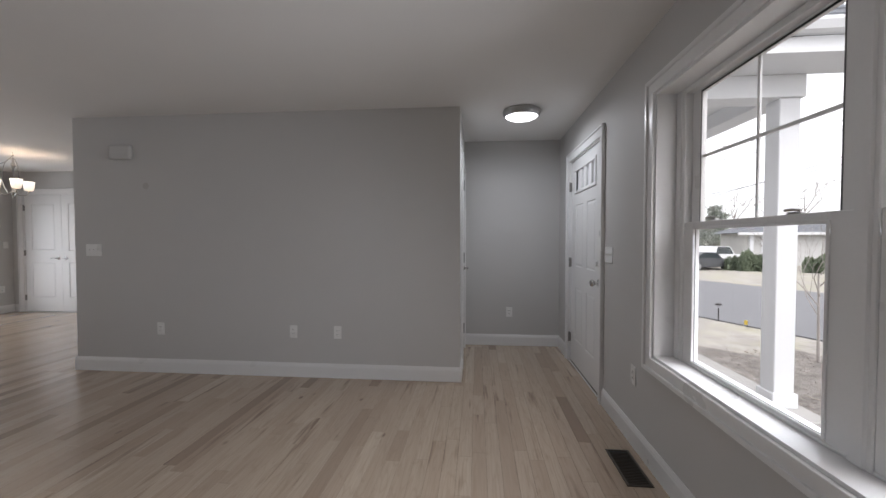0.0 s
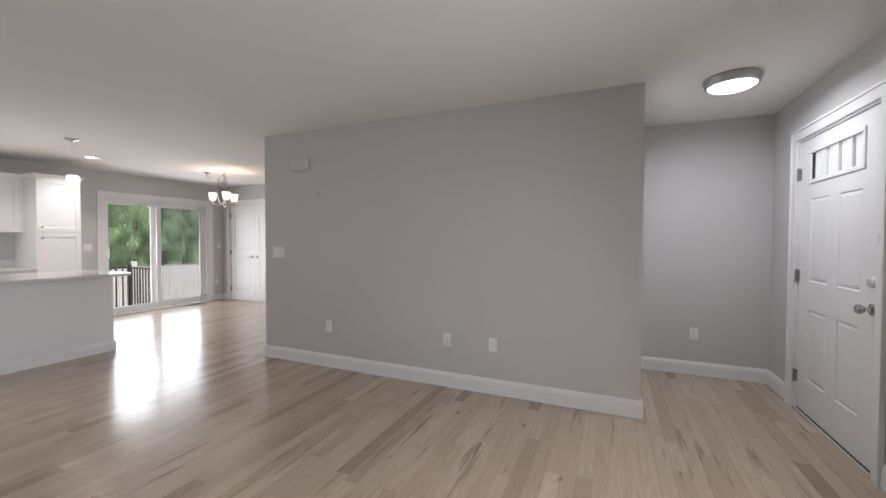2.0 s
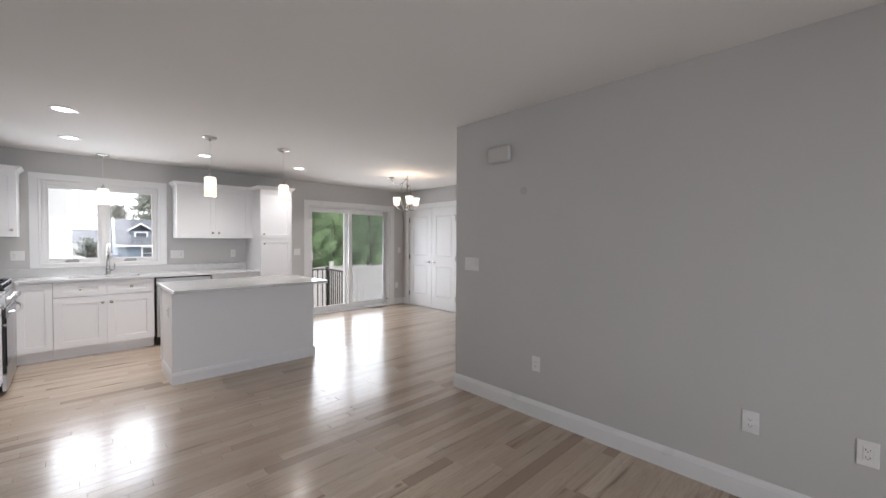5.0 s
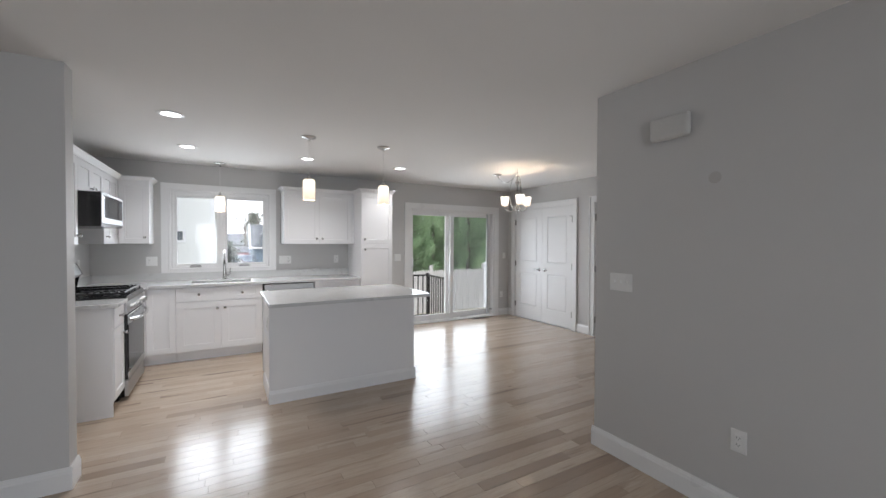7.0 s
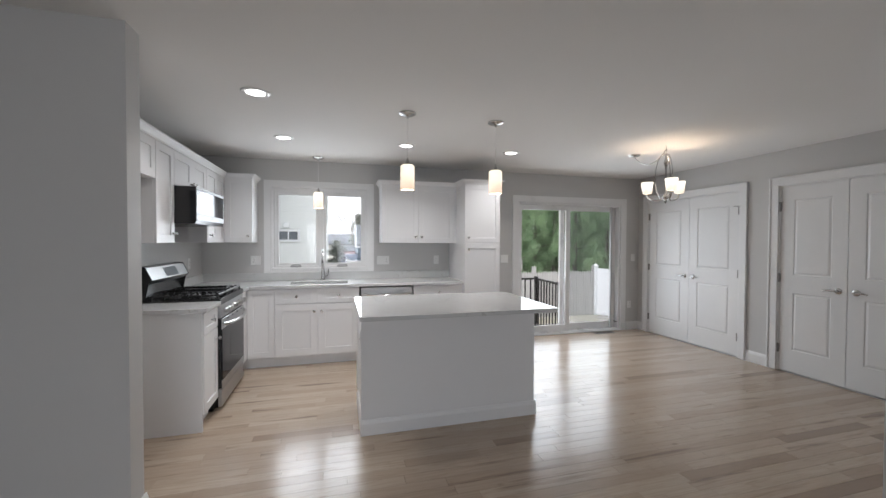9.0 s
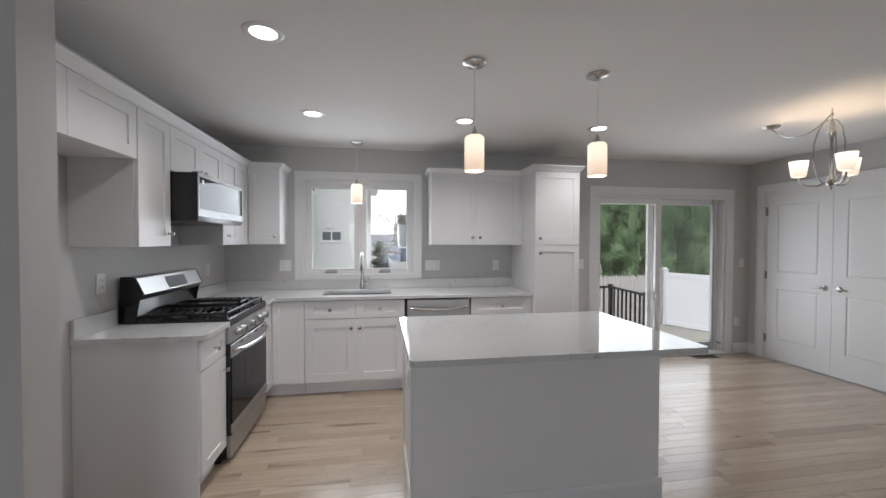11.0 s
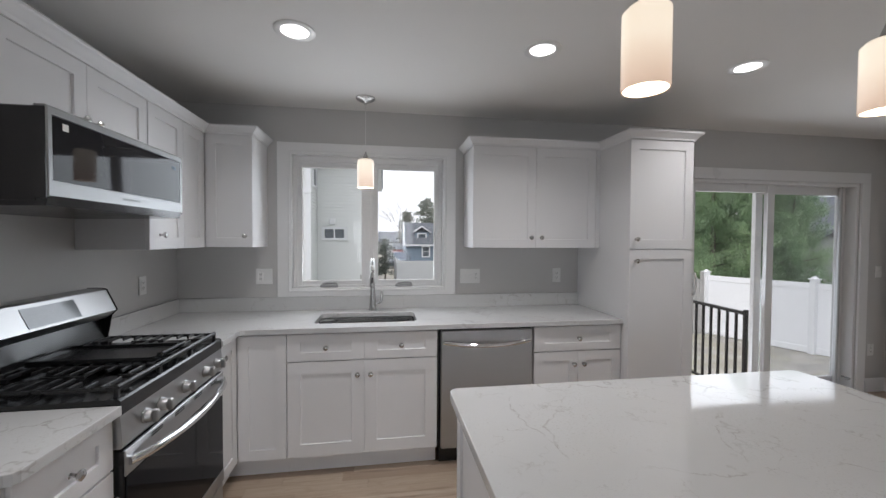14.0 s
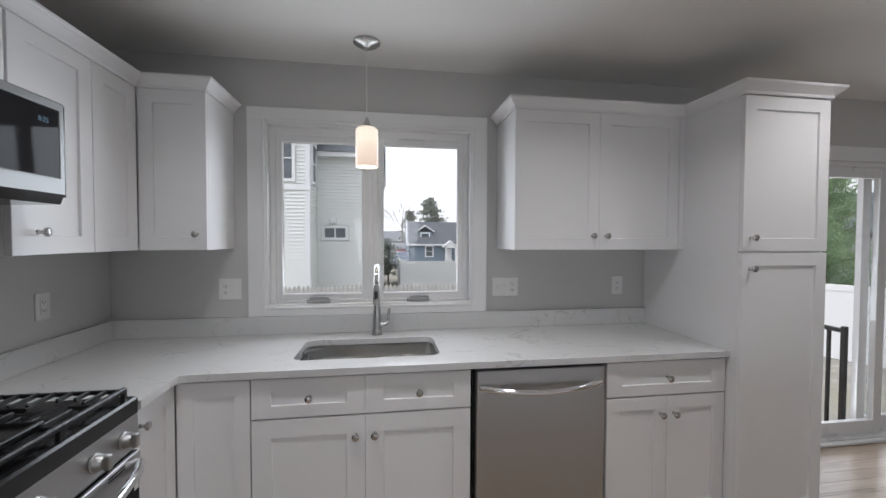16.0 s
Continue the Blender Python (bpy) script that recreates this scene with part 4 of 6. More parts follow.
# dishwasher
DX0, DX1 = 1.415, 2.045
d = thing("dishwasher", "stainless steel dishwasher under the worktop", "dishwasher", m=place(DX0, YB, 0))
dw = DX1 - DX0
part("tub", boxed((0.004, 0.03, 0.10), (dw - 0.004, DB, CTOP - 0.034)), M_BLACK, d, "black dishwasher body")
part("door_panel", boxed((0.014, -0.012, 0.115), (dw - 0.006, 0.028, CTOP - 0.045), 0.006, 2), M_STEEL, d)
bm = tube(bmesh.new(), [(0.03, -0.014, 0.80)] + [(0.03 + (dw - 0.06) * k / 12, -0.02 - 0.040 * math.sin(math.pi * k / 12), 0.798 - 0.012 * math.sin(math.pi * k / 12)) for k in range(1, 12)] + [(dw - 0.03, -0.014, 0.80)], 0.014, 10)
part("handle", bm, M_CHROME, d, "curved polished steel handle", smooth=True)
part("kick_plate", boxed((0.01, 0.05, 0.0), (dw - 0.01, 0.07, 0.10)), M_BLACK, d)

# island
IX0, IX1, IY0, IY1 = 1.335, 2.72, 5.455, 6.12
i = thing("kitchen_island", "white panelled kitchen island with baseboard", "island", m=place(0, 0, 0))
part("body", boxed((IX0, IY0, 0.0), (IX1, IY1, CTOP - 0.031), 0.002), M_CAB, i)
bm = bmesh.new()
prof = [(0, 0), (0.014, 0), (0.014, 0.085), (0.010, 0.098), (0.006, 0.112), (0, 0.114)]
prism(bm, [(IY0 - u, z) for u, z in prof], "x", IX0 - 0.014, IX1 + 0.014)
prism(bm, [(IX1 + u, z) for u, z in prof], "y", IY0, IY1)
prism(bm, [(IX0 - u, z) for u, z in prof], "y", IY0, IY1 - 0.075)
part("baseboard", bm, M_CAB, i)
part("corner_trim", boxed((IX0 - 0.010, IY0 - 0.002, 0.115), (IX0, IY0 + 0.05, CTOP - 0.032), 0.001), M_CAB, i)
part("corner_trim", boxed((IX0 - 0.010, IY1 - 0.05, 0.115), (IX0, IY1, CTOP - 0.032), 0.001), M_CAB, i)
for k in range(2):
    u0 = IX1 - 0.02 - (k + 1) * 0.66
    p = part("door", slab(0.65, 0.74, 0.018, (0.06, 0.59), (0.06, 0.68), [(1, 1)], SHAKER), M_CAB, i, "", place(u0 + 0.655, IY1 + 0.019, 0.13, 180))
bm = prism(bmesh.new(), rounded(1.30, 2.775, 5.172, 6.158, 0.035, 6), "z", CTOP - 0.030, CTOP)
soften_top(bm, CTOP)
tagged(part("island_worktop", bm, M_QUARTZ), "white veined quartz island top with overhang", "worktop")

# over-the-range microwave
mw = thing("microwave", "stainless over-the-range microwave with black glass door", "microwave", m=place(0.073, 6.122, 1.557, 90))
W, Hh = 0.768, 0.298
part("case", boxed((0, 0.035, 0.012), (W, 0.478, Hh), 0.004), M_BLACK, mw, "black steel case")
bm = slab(W, Hh - 0.03, 0.034, (0.014, W - 0.014), (0.045, Hh - 0.052), [(1, 1)], ((0.003, -0.004),), 0.004)
part("front_frame", bm, mat("dull_brushed_steel", (0.27, 0.272, 0.274), 0.42, 1.0, var=0.02, scale=1.5, fine=25, bump=0.015, stretch=(1, 1, 14), rvar=0.03), mw, "brushed steel front frame", place(0, 0, 0.03))
for ex in (-0.0075, W + 0.0055):
    part("side_cover", boxed((ex, 0.003, 0.022), (ex + 0.002, 0.036, Hh - 0.003)), M_BLACK, mw, "black door edge")
part("door_glass", boxed((0.017, 0.0015, 0.078), (W - 0.017, 0.0040, Hh - 0.025)), M_DARKGLASS, mw, "black door glass")
bm = prism(bmesh.new(), [(0.0, 0.030), (0.012, 0.0), (0.47, -0.008), (0.47, 0.012), (0.034, 0.030)], "x", 0.002, W - 0.002)
part("vent_grille", bm, M_BLACK, mw, "black underside with vent")
M_DISPLAY = mat_glow("blue_clock_digits", (0.2, 0.45, 0.65), 0.22, (0.03, 0.06, 0.09))


def writing(name, text, size, material, parent, m, label=""):
    cu = bpy.data.curves.new(name, "FONT")
    cu.body, cu.size, cu.extrude, cu.resolution_u = text, size, 0.0004, 2
    ob = new(name, cu)
    me = bpy.data.meshes.new_from_object(ob.evaluated_get(bpy.context.evaluated_depsgraph_get()))
    bpy.data.objects.remove(ob)
    me.materials.clear()
    me.materials.append(material)
    return shared(name, me, parent, m, label)


writing("clock_digits", "8:25", 0.02, M_DISPLAY, mw, pose(W - 0.085, 0.0008, Hh - 0.068, 90, 0, 0), "small blue clock digits")
M_KEY = mat("grey_print", (0.16, 0.165, 0.17), 0.4, bump=0.0)
bm = bmesh.new()
for k in range(9):
    box(bm, (0.33 + k * 0.012, -0.0004, 0.047), (0.339 + k * 0.012, 0.0, 0.056))
part("name_mark", bm, M_KEY, mw, "small grey printed mark")
part("sticker", boxed((0.055, 0.0006, 0.238), (0.078, 0.0014, 0.260)), M_PLASTIC, mw, "small white sticker")

# gas range
RY0, RY1 = 6.168, 6.948
RW = RY1 - RY0
r = thing("gas_range", "stainless gas range with black cooktop and dark glass oven door", "range", m=place(XL + 0.016, RY0, 0, 90))
RD = XL + 0.016 - XK
part("body", boxed((0.003, 0.02, 0.03), (RW - 0.003, RD - 0.01, 0.895), 0.003), M_BLACK, r, "black enamelled sides")
bm = prism(bmesh.new(), [(-0.004, 0.885), (-0.004, 0.931), (0.003, 0.937), (0.03, 0.938), (RD - 0.10, 0.930), (RD - 0.10, 0.885)], "x", 0.0, RW)
part("cooktop", bm, M_BLACK, r, "black enamel cooktop")
bm = prism(bmesh.new(), [(-0.004, 0.775), (-0.008, 0.783), (-0.002, 0.884), (0.06, 0.884), (0.06, 0.775)], "x", 0.0, RW)
part("control_panel", bm, M_STEEL, r, "sloping stainless control panel")
for k, kx in enumerate((0.125, 0.222, 0.40, 0.585, 0.705)):
    bm = lathe(bmesh.new(), [(0.027, 0.0), (0.027, -0.005), (0.024, -0.007), (0.021, -0.024), (0.019, -0.027)], (kx, -0.006, 0.828), 14, "y")
    box(bm, (kx - 0.0085, -0.050, 0.806), (kx + 0.0085, -0.030, 0.850), 0.004)
    part("control_knob", bm, M_STEEL, r, "stainless burner knob", smooth=True)
door = part("oven_door", boxed((0, 0.006, 0), (RW - 0.012, 0.04, 0.575), 0.003), M_BLACK, r, "black oven door core", place(0.006, -0.012, 0.19))
part("oven_glass", boxed((0.006, 0.0, 0.062), (RW - 0.018, 0.0055, 0.488), 0.002), M_DARKGLASS, door, "dark oven glass")
part("top_strip", boxed((0, -0.001, 0.490), (RW - 0.012, 0.0055, 0.575), 0.002), M_STEEL, door, "stainless door top")
part("bottom_strip", boxed((0, -0.001, 0.0), (RW - 0.012, 0.0055, 0.060), 0.002), M_STEEL, door, "stainless door foot")
bm = tube(bmesh.new(), [(0.012, -0.004, 0.535)] + [(0.012 + (RW - 0.036) * k / 14, -0.012 - 0.05 * math.sin(math.pi * k / 14) ** 0.7, 0.535 - 0.012 * math.sin(math.pi * k / 14)) for k in range(1, 14)] + [(RW - 0.024, -0.004, 0.535)], 0.0145, 10)
part("oven_handle", bm, M_CHROME, door, "curved stainless handle", smooth=True)
for k in range(4):
    bm = bmesh.new()
    cx = 0.14 + k * 0.16
    for z in (0.552, 0.561):
        box(bm, (cx, -0.003, z), (cx + 0.07, 0.004, z + 0.004))
    part("vent_slot", bm, M_SLOT, door, "dark vent slot")
part("sticker", boxed((RW - 0.045, -0.0012, 0.455), (RW - 0.024, -0.0002, 0.478)), M_PLASTIC, door, "small printed sticker")
part("bottom_drawer", boxed((0.006, -0.008, 0.035), (RW - 0.006, 0.03, 0.178), 0.006, 2), M_STEEL, r, "stainless bottom drawer")
bm = boxed((0.01, 0.06, 0.0), (RW - 0.01, 0.10, 0.035))
part("foot_plate", bm, M_BLACK, r)
bm = prism(bmesh.new(), [(RD - 0.125, 1.075), (RD - 0.15, 1.10), (RD - 0.105, 1.20), (RD - 0.09, 1.207), (RD - 0.02, 1.207), (RD - 0.02, 1.06), (RD - 0.10, 1.06)], "x", 0.0, RW)
part("backguard", bm, M_STEEL, r, "stainless backguard with sloping face")
bm = prism(bmesh.new(), [(RD - 0.11, 0.93), (RD - 0.075, 1.065), (RD - 0.01, 1.065), (RD - 0.01, 0.89), (RD - 0.11, 0.89)], "x", 0.0, RW)
part("riser", bm, M_BLACK, r, "black rear riser")
bm = prism(bmesh.new(), [(RD - 0.1475, 1.110), (RD - 0.1135, 1.1855), (RD - 0.112, 1.1850), (RD - 0.146, 1.1095)], "x", 0.30, 0.56)
part("display", bm, mat("grey_glass_display", (0.28, 0.31, 0.33), 0.12, bump=0.0), r, "grey glass clock display")
for sx in (0.0, RW):
    bm = prism(bmesh.new(), [(RD - 0.128, 1.072), (RD - 0.153, 1.10), (RD - 0.107, 1.203), (RD - 0.09, 1.21), (RD - 0.02, 1.21), (RD - 0.01, 0.92), (RD - 0.10, 0.92)], "x", sx - 0.003, sx + 0.003)
    part("end_cap", bm, M_BLACK, r, "black end cap")
# burners and grates
for bx, by in ((0.15, 0.13), (0.15, 0.39), (0.39, 0.26), (0.63, 0.13), (0.63, 0.39)):
    bm = lathe(bmesh.new(), [(0.062, 0), (0.058, 0.008), (0.045, 0.012), (0.044, 0.020), (0.036, 0.024)], (bx, by, 0.932), 20)
    part("burner", bm, M_IRON, r, "cast iron burner cap", smooth=True)
for g, (gx0, gx1) in enumerate(((0.025, 0.265), (0.27, 0.51), (0.515, 0.755))):
    bm = bmesh.new()
    zt, gy0, gy1 = 0.974, 0.022, 0.50
    for a, b in (((gx0, gy1), (gx1, gy1)), ((gx0, gy0), (gx0, gy1)), ((gx1, gy0), (gx1, gy1)), ((gx0, 0.265), (gx1, 0.265))):
        box(bm, (min(a[0], b[0]) - 0.006, min(a[1], b[1]) - 0.006, zt - 0.016), (max(a[0], b[0]) + 0.006, max(a[1], b[1]) + 0.006, zt - 0.003), 0.003)
    tube(bm, [(gx0 - 0.002, gy0, zt - 0.006), (gx1 + 0.002, gy0, zt - 0.006)], 0.0095, 10)
    cx = (gx0 + gx1) / 2
    for k in range(1, 10):
        fy = gy0 + (gy1 - gy0) * k / 10
        reach = 0.062 if k in (2, 3, 7, 8) else 0.10
        for x0, x1 in ((gx0, gx0 + reach), (gx1 - reach, gx1)):
            box(bm, (x0, fy - 0.0042, zt - 0.014), (x1, fy + 0.0042, zt), 0.002)
    for y0, y1 in ((gy0, gy0 + 0.07), (0.195, 0.335), (gy1 - 0.07, gy1)):
        box(bm, (cx - 0.0042, y0, zt - 0.014), (cx + 0.0042, y1, zt), 0.002)
    for fx in (gx0, gx1):
        for fy in (gy0, gy1):
            box(bm, (fx - 0.007, fy - 0.007, 0.932), (fx + 0.007, fy + 0.007, zt - 0.008), 0.002)
    part("grate", bm, M_IRON, r, "black cast iron grate")
bm = boxed((0.283, 0.055, 0.974), (0.497, 0.485, 0.982), 0.002)
box(bm, (0.279, 0.050, 0.974), (0.287, 0.490, 0.992), 0.003)
box(bm, (0.493, 0.050, 0.974), (0.501, 0.490, 0.992), 0.003)
for y0 in (0.046, 0.482):
    box(bm, (0.285, y0, 0.974), (0.495, y0 + 0.012, 0.994), 0.003)
for x0 in (0.300, 0.465):
    box(bm, (x0, 0.030, 0.986), (x0 + 0.016, 0.050, 1.004), 0.004)
tube(bm, [(0.308, 0.034, 1.0), (0.473, 0.034, 1.0)], 0.006, 8)
tagged(part("griddle_plate", bm, mat("black_griddle", (0.013, 0.013, 0.014), 0.22, var=0.15, bump=0.03), r), "flat black griddle plate on the middle grate")


# ---- switches and sockets ----
def plate_mesh(w, h):
    return mesh_of("cover_plate", boxed((-w / 2, -0.006, -h / 2), (w / 2, 0, h / 2), 0.003, 2), M_PLASTIC)


PLATES = {1: plate_mesh(0.072, 0.116), 2: plate_mesh(0.117, 0.116), 3: plate_mesh(0.164, 0.116)}
bm = boxed((-0.017, -0.0085, -0.033), (0.017, -0.005, 0.033), 0.003)
SOCKET = mesh_of("socket_face", bm, M_PLASTIC)
bm = bmesh.new()
for s in (-1, 1):
    box(bm, (-0.008, -0.0092, s * 0.017 - 0.002), (-0.0055, -0.0084, s * 0.017 + 0.006))
    box(bm, (0.0055, -0.0092, s * 0.017 - 0.002), (0.008, -0.0084, s * 0.017 + 0.005))
    box(bm, (-0.002, -0.0092, s * 0.017 - 0.009), (0.002, -0.0084, s * 0.017 - 0.005))
SLOTS = mesh_of("slots", bm, M_SLOT)
bm = boxed((-0.0045, -0.014, -0.004), (0.0045, -0.004, 0.010), 0.002)
box(bm, (-0.006, -0.0075, -0.013), (0.006, -0.005, 0.013), 0.001)
TOGGLE = mesh_of("toggle", bm, M_PLASTIC)


def wall_plate(m, kinds, label):
    """A cover plate with, side by side, sockets (o), toggles (s) or blanks (b)."""
    t = thing("outlet" if "o" in kinds else "light_switch", label, "outlet" if "o" in kinds else "switch", "", m)
    shared("cover_plate", PLATES[len(kinds)], t)
    for k, c in enumerate(kinds):
        x = (k - (len(kinds) - 1) / 2) * 0.046
        if c == "o":
            p = shared("socket_face", SOCKET, t, place(x, 0, 0))
            shared("slots", SLOTS, p, None, "dark socket slots")
        elif c == "s":
            shared("toggle", TOGGLE, t, place(x, 0, 0))
    return t


LOW = "white duplex outlet low on the grey wall"
for oy, label in ((2.74, LOW), (1.42, LOW), (1.0, LOW)):
    wall_plate(place(XG, oy, 0.42, -90), "o", label)
wall_plate(place(XG, 3.42, 1.17, -90), "sss", "white triple light switch on the partition")
wall_plate(place(XF, -0.655, 0.40, -90), "o", "white duplex outlet low on foyer wall")
wall_plate(place(2.79, YS, 1.16, 180), "sss", "white triple light switch beside entry door")
wall_plate(place(2.32, YS, 0.435, 180), "o", "white outlet between entry door and window")
wall_plate(place(0.185, YN, 1.175), "ob", "white outlet and blank plate beside sink window")
wall_plate(place(1.755, YN, 1.165), "sso", "white triple switch and outlet above worktop")
wall_plate(place(2.495, YN, 1.165), "o", "white outlet below the upper cabinet")
wall_plate(place(XK, 7.42, 1.165, 90), "o", "white outlet above worktop by the corner")
wall_plate(place(XK, 6.03, 1.185, 90), "o", "white outlet beside the range")
wall_plate(place(3.53, YN, 1.17), "ss", "white double switch beside pantry")
wall_plate(place(5.80, YN, 1.17), "s", "white switch beside patio door")
wall_plate(place(5.735, YN, 0.41), "o", "white outlet low beside patio door")
wall_plate(place(IX0 - 0.0, 5.72, 0.66, -90), "o", "white outlet in the island end")
c = thing("door_chime", "white plastic door chime box on the partition", "door chime", m=place(XG, 3.10, 2.10, -90))
part("cover", boxed((-0.115, -0.045, -0.07), (0.115, 0, 0.07), 0.024, 4), mat("aged_white_plastic", (0.57, 0.565, 0.55), 0.4, bump=0.0), c)

t = thing("wall_patch", "small round filler patch on the partition", "wall patch", m=place(XG, 2.87, 1.78, -90))
part("patch", lathe(bmesh.new(), [(0.032, 0), (0.026, -0.0012), (0.012, -0.002)], seg=16, axis="y"), mat("filler_patch", (0.49, 0.475, 0.46), 0.8, bump=0.2), t)


# ---- floor registers ----
def register(x, y, w, d, label):
    t = thing("floor_register", label, "floor vent", m=place(x, y, 0))
    bm = bmesh.new()
    box(bm, (-w / 2, -d / 2, 0.0), (w / 2, -d / 2 + 0.014, 0.006), 0.002)
    box(bm, (-w / 2, d / 2 - 0.014, 0.0), (w / 2, d / 2, 0.006), 0.002)
    box(bm, (-w / 2, -d / 2 + 0.014, 0.0), (-w / 2 + 0.014, d / 2 - 0.014, 0.006), 0.002)
    box(bm, (w / 2 - 0.014, -d / 2 + 0.014, 0.0), (w / 2, d / 2 - 0.014, 0.006), 0.002)
    part("frame", bm, M_BRONZE, t)
    part("duct", boxed((-w / 2 + 0.014, -d / 2 + 0.014, 0.0005), (w / 2 - 0.014, d / 2 - 0.014, 0.001)), M_SLOT, t)
    n = int((w - 0.03) / 0.014)
    me = mesh_of("slat", boxed((-0.002, -d / 2 + 0.014, 0.001), (0.002, d / 2 - 0.014, 0.005)), M_BRONZE)
    for k in range(n):
        shared("slat", me, t, place(-w / 2 + 0.02 + k * 0.014, 0, 0))


register(2.065, -1.115, 0.35, 0.135, "dark metal floor register below the window")
register(5.18, 7.73, 0.34, 0.12, "brown metal floor register before patio door")

# ---- lamps ----
M_DISC = mat_glow("downlight_lens", (1, 0.97, 0.92), 4.0)
M_FOYER = mat_glow("foyer_diffuser", (0.97, 0.98, 1.0), 3.0)
for dx, dy in DOWNLIGHTS:
    t = thing("downlight", "white recessed ceiling downlight, switched on", "downlight", "recessed downlights", place(dx, dy, CEIL))
    part("trim_ring", lathe(bmesh.new(), [(0.095, 0.0), (0.095, -0.004), (0.088, -0.007), (0.064, -0.005), (0.064, 0.0)], seg=32), M_PLASTIC, t, smooth=True)
    part("lens", lathe(bmesh.new(), [(0.063, -0.001), (0.063, -0.004)], seg=32), M_DISC, t, "glowing white lens")
t = thing("flush_ceiling_light", "round brushed nickel flush ceiling light, switched on", "ceiling light", m=place(*FOYER_LAMP, CEIL))
part("rim", lathe(bmesh.new(), [(0.165, 0), (0.172, -0.012), (0.166, -0.03), (0.158, -0.055), (0.150, -0.062), (0.142, -0.056), (0.142, 0.0)], seg=40), M_STEEL, t, "brushed nickel rim", smooth=True)
part("diffuser", lathe(bmesh.new(), [(0.141, -0.03), (0.141, -0.058), (0.12, -0.070), (0.07, -0.078), (0.02, -0.080)], seg=40), M_FOYER, t, "glowing white diffuser", smooth=True)


def pendant(x, y, zb, zt, r, glass, watts):
    t = thing("pendant_lamp", "pendant lamp with frosted cylinder shade, switched on", "pendant lamp", "kitchen pendants", place(x, y, 0))
    part("canopy", lathe(bmesh.new(), [(0.067, CEIL), (0.067, CEIL - 0.008), (0.052, CEIL - 0.018), (0.025, CEIL - 0.022), (0.010, CEIL - 0.030), (0.006, CEIL - 0.045)], seg=28), M_NICKEL, t, "satin nickel canopy", smooth=True)
    part("cord", tube(bmesh.new(), [(0, 0, CEIL - 0.03), (0, 0, zt + 0.03)], 0.0022, 6), M_PLASTIC, t, "thin white cord")
    part("cap", lathe(bmesh.new(), [(0.004, zt + 0.055), (0.008, zt + 0.04), (0.018, zt + 0.012), (0.030, zt + 0.003), (0.030, zt - 0.002)], seg=20), M_NICKEL, t, "satin nickel cap", smooth=True)
    bm = lathe(bmesh.new(), [(0.028, zt), (r - 0.012, zt), (r, zt - 0.012), (r, zb), (r - 0.004, zb), (r - 0.004, zt - 0.014), (0.028, zt - 0.005)], seg=32, caps=False)
    part("shade", bm, glass, t, "glowing frosted glass shade", smooth=True)
    point_lamp("pendant_bulb", (x, y, zb + 0.10), watts, 0.03)


M_SHADE_A = mat_shade("pendant_glass", (1.0, 0.62, 0.38), (1.0, 0.84, 0.62), 0.86, 1.82, 1.95)
PEND_Z = (1.830, 2.028)
pendant(1.70, 5.662, *PEND_Z, 0.0555, M_SHADE_A, 1.0)
pendant(2.468, 5.69, *PEND_Z, 0.0555, M_SHADE_A, 1.0)
pendant(0.940, 7.55, 1.818, 2.013, 0.0555, M_SHADE_A, 0.8)


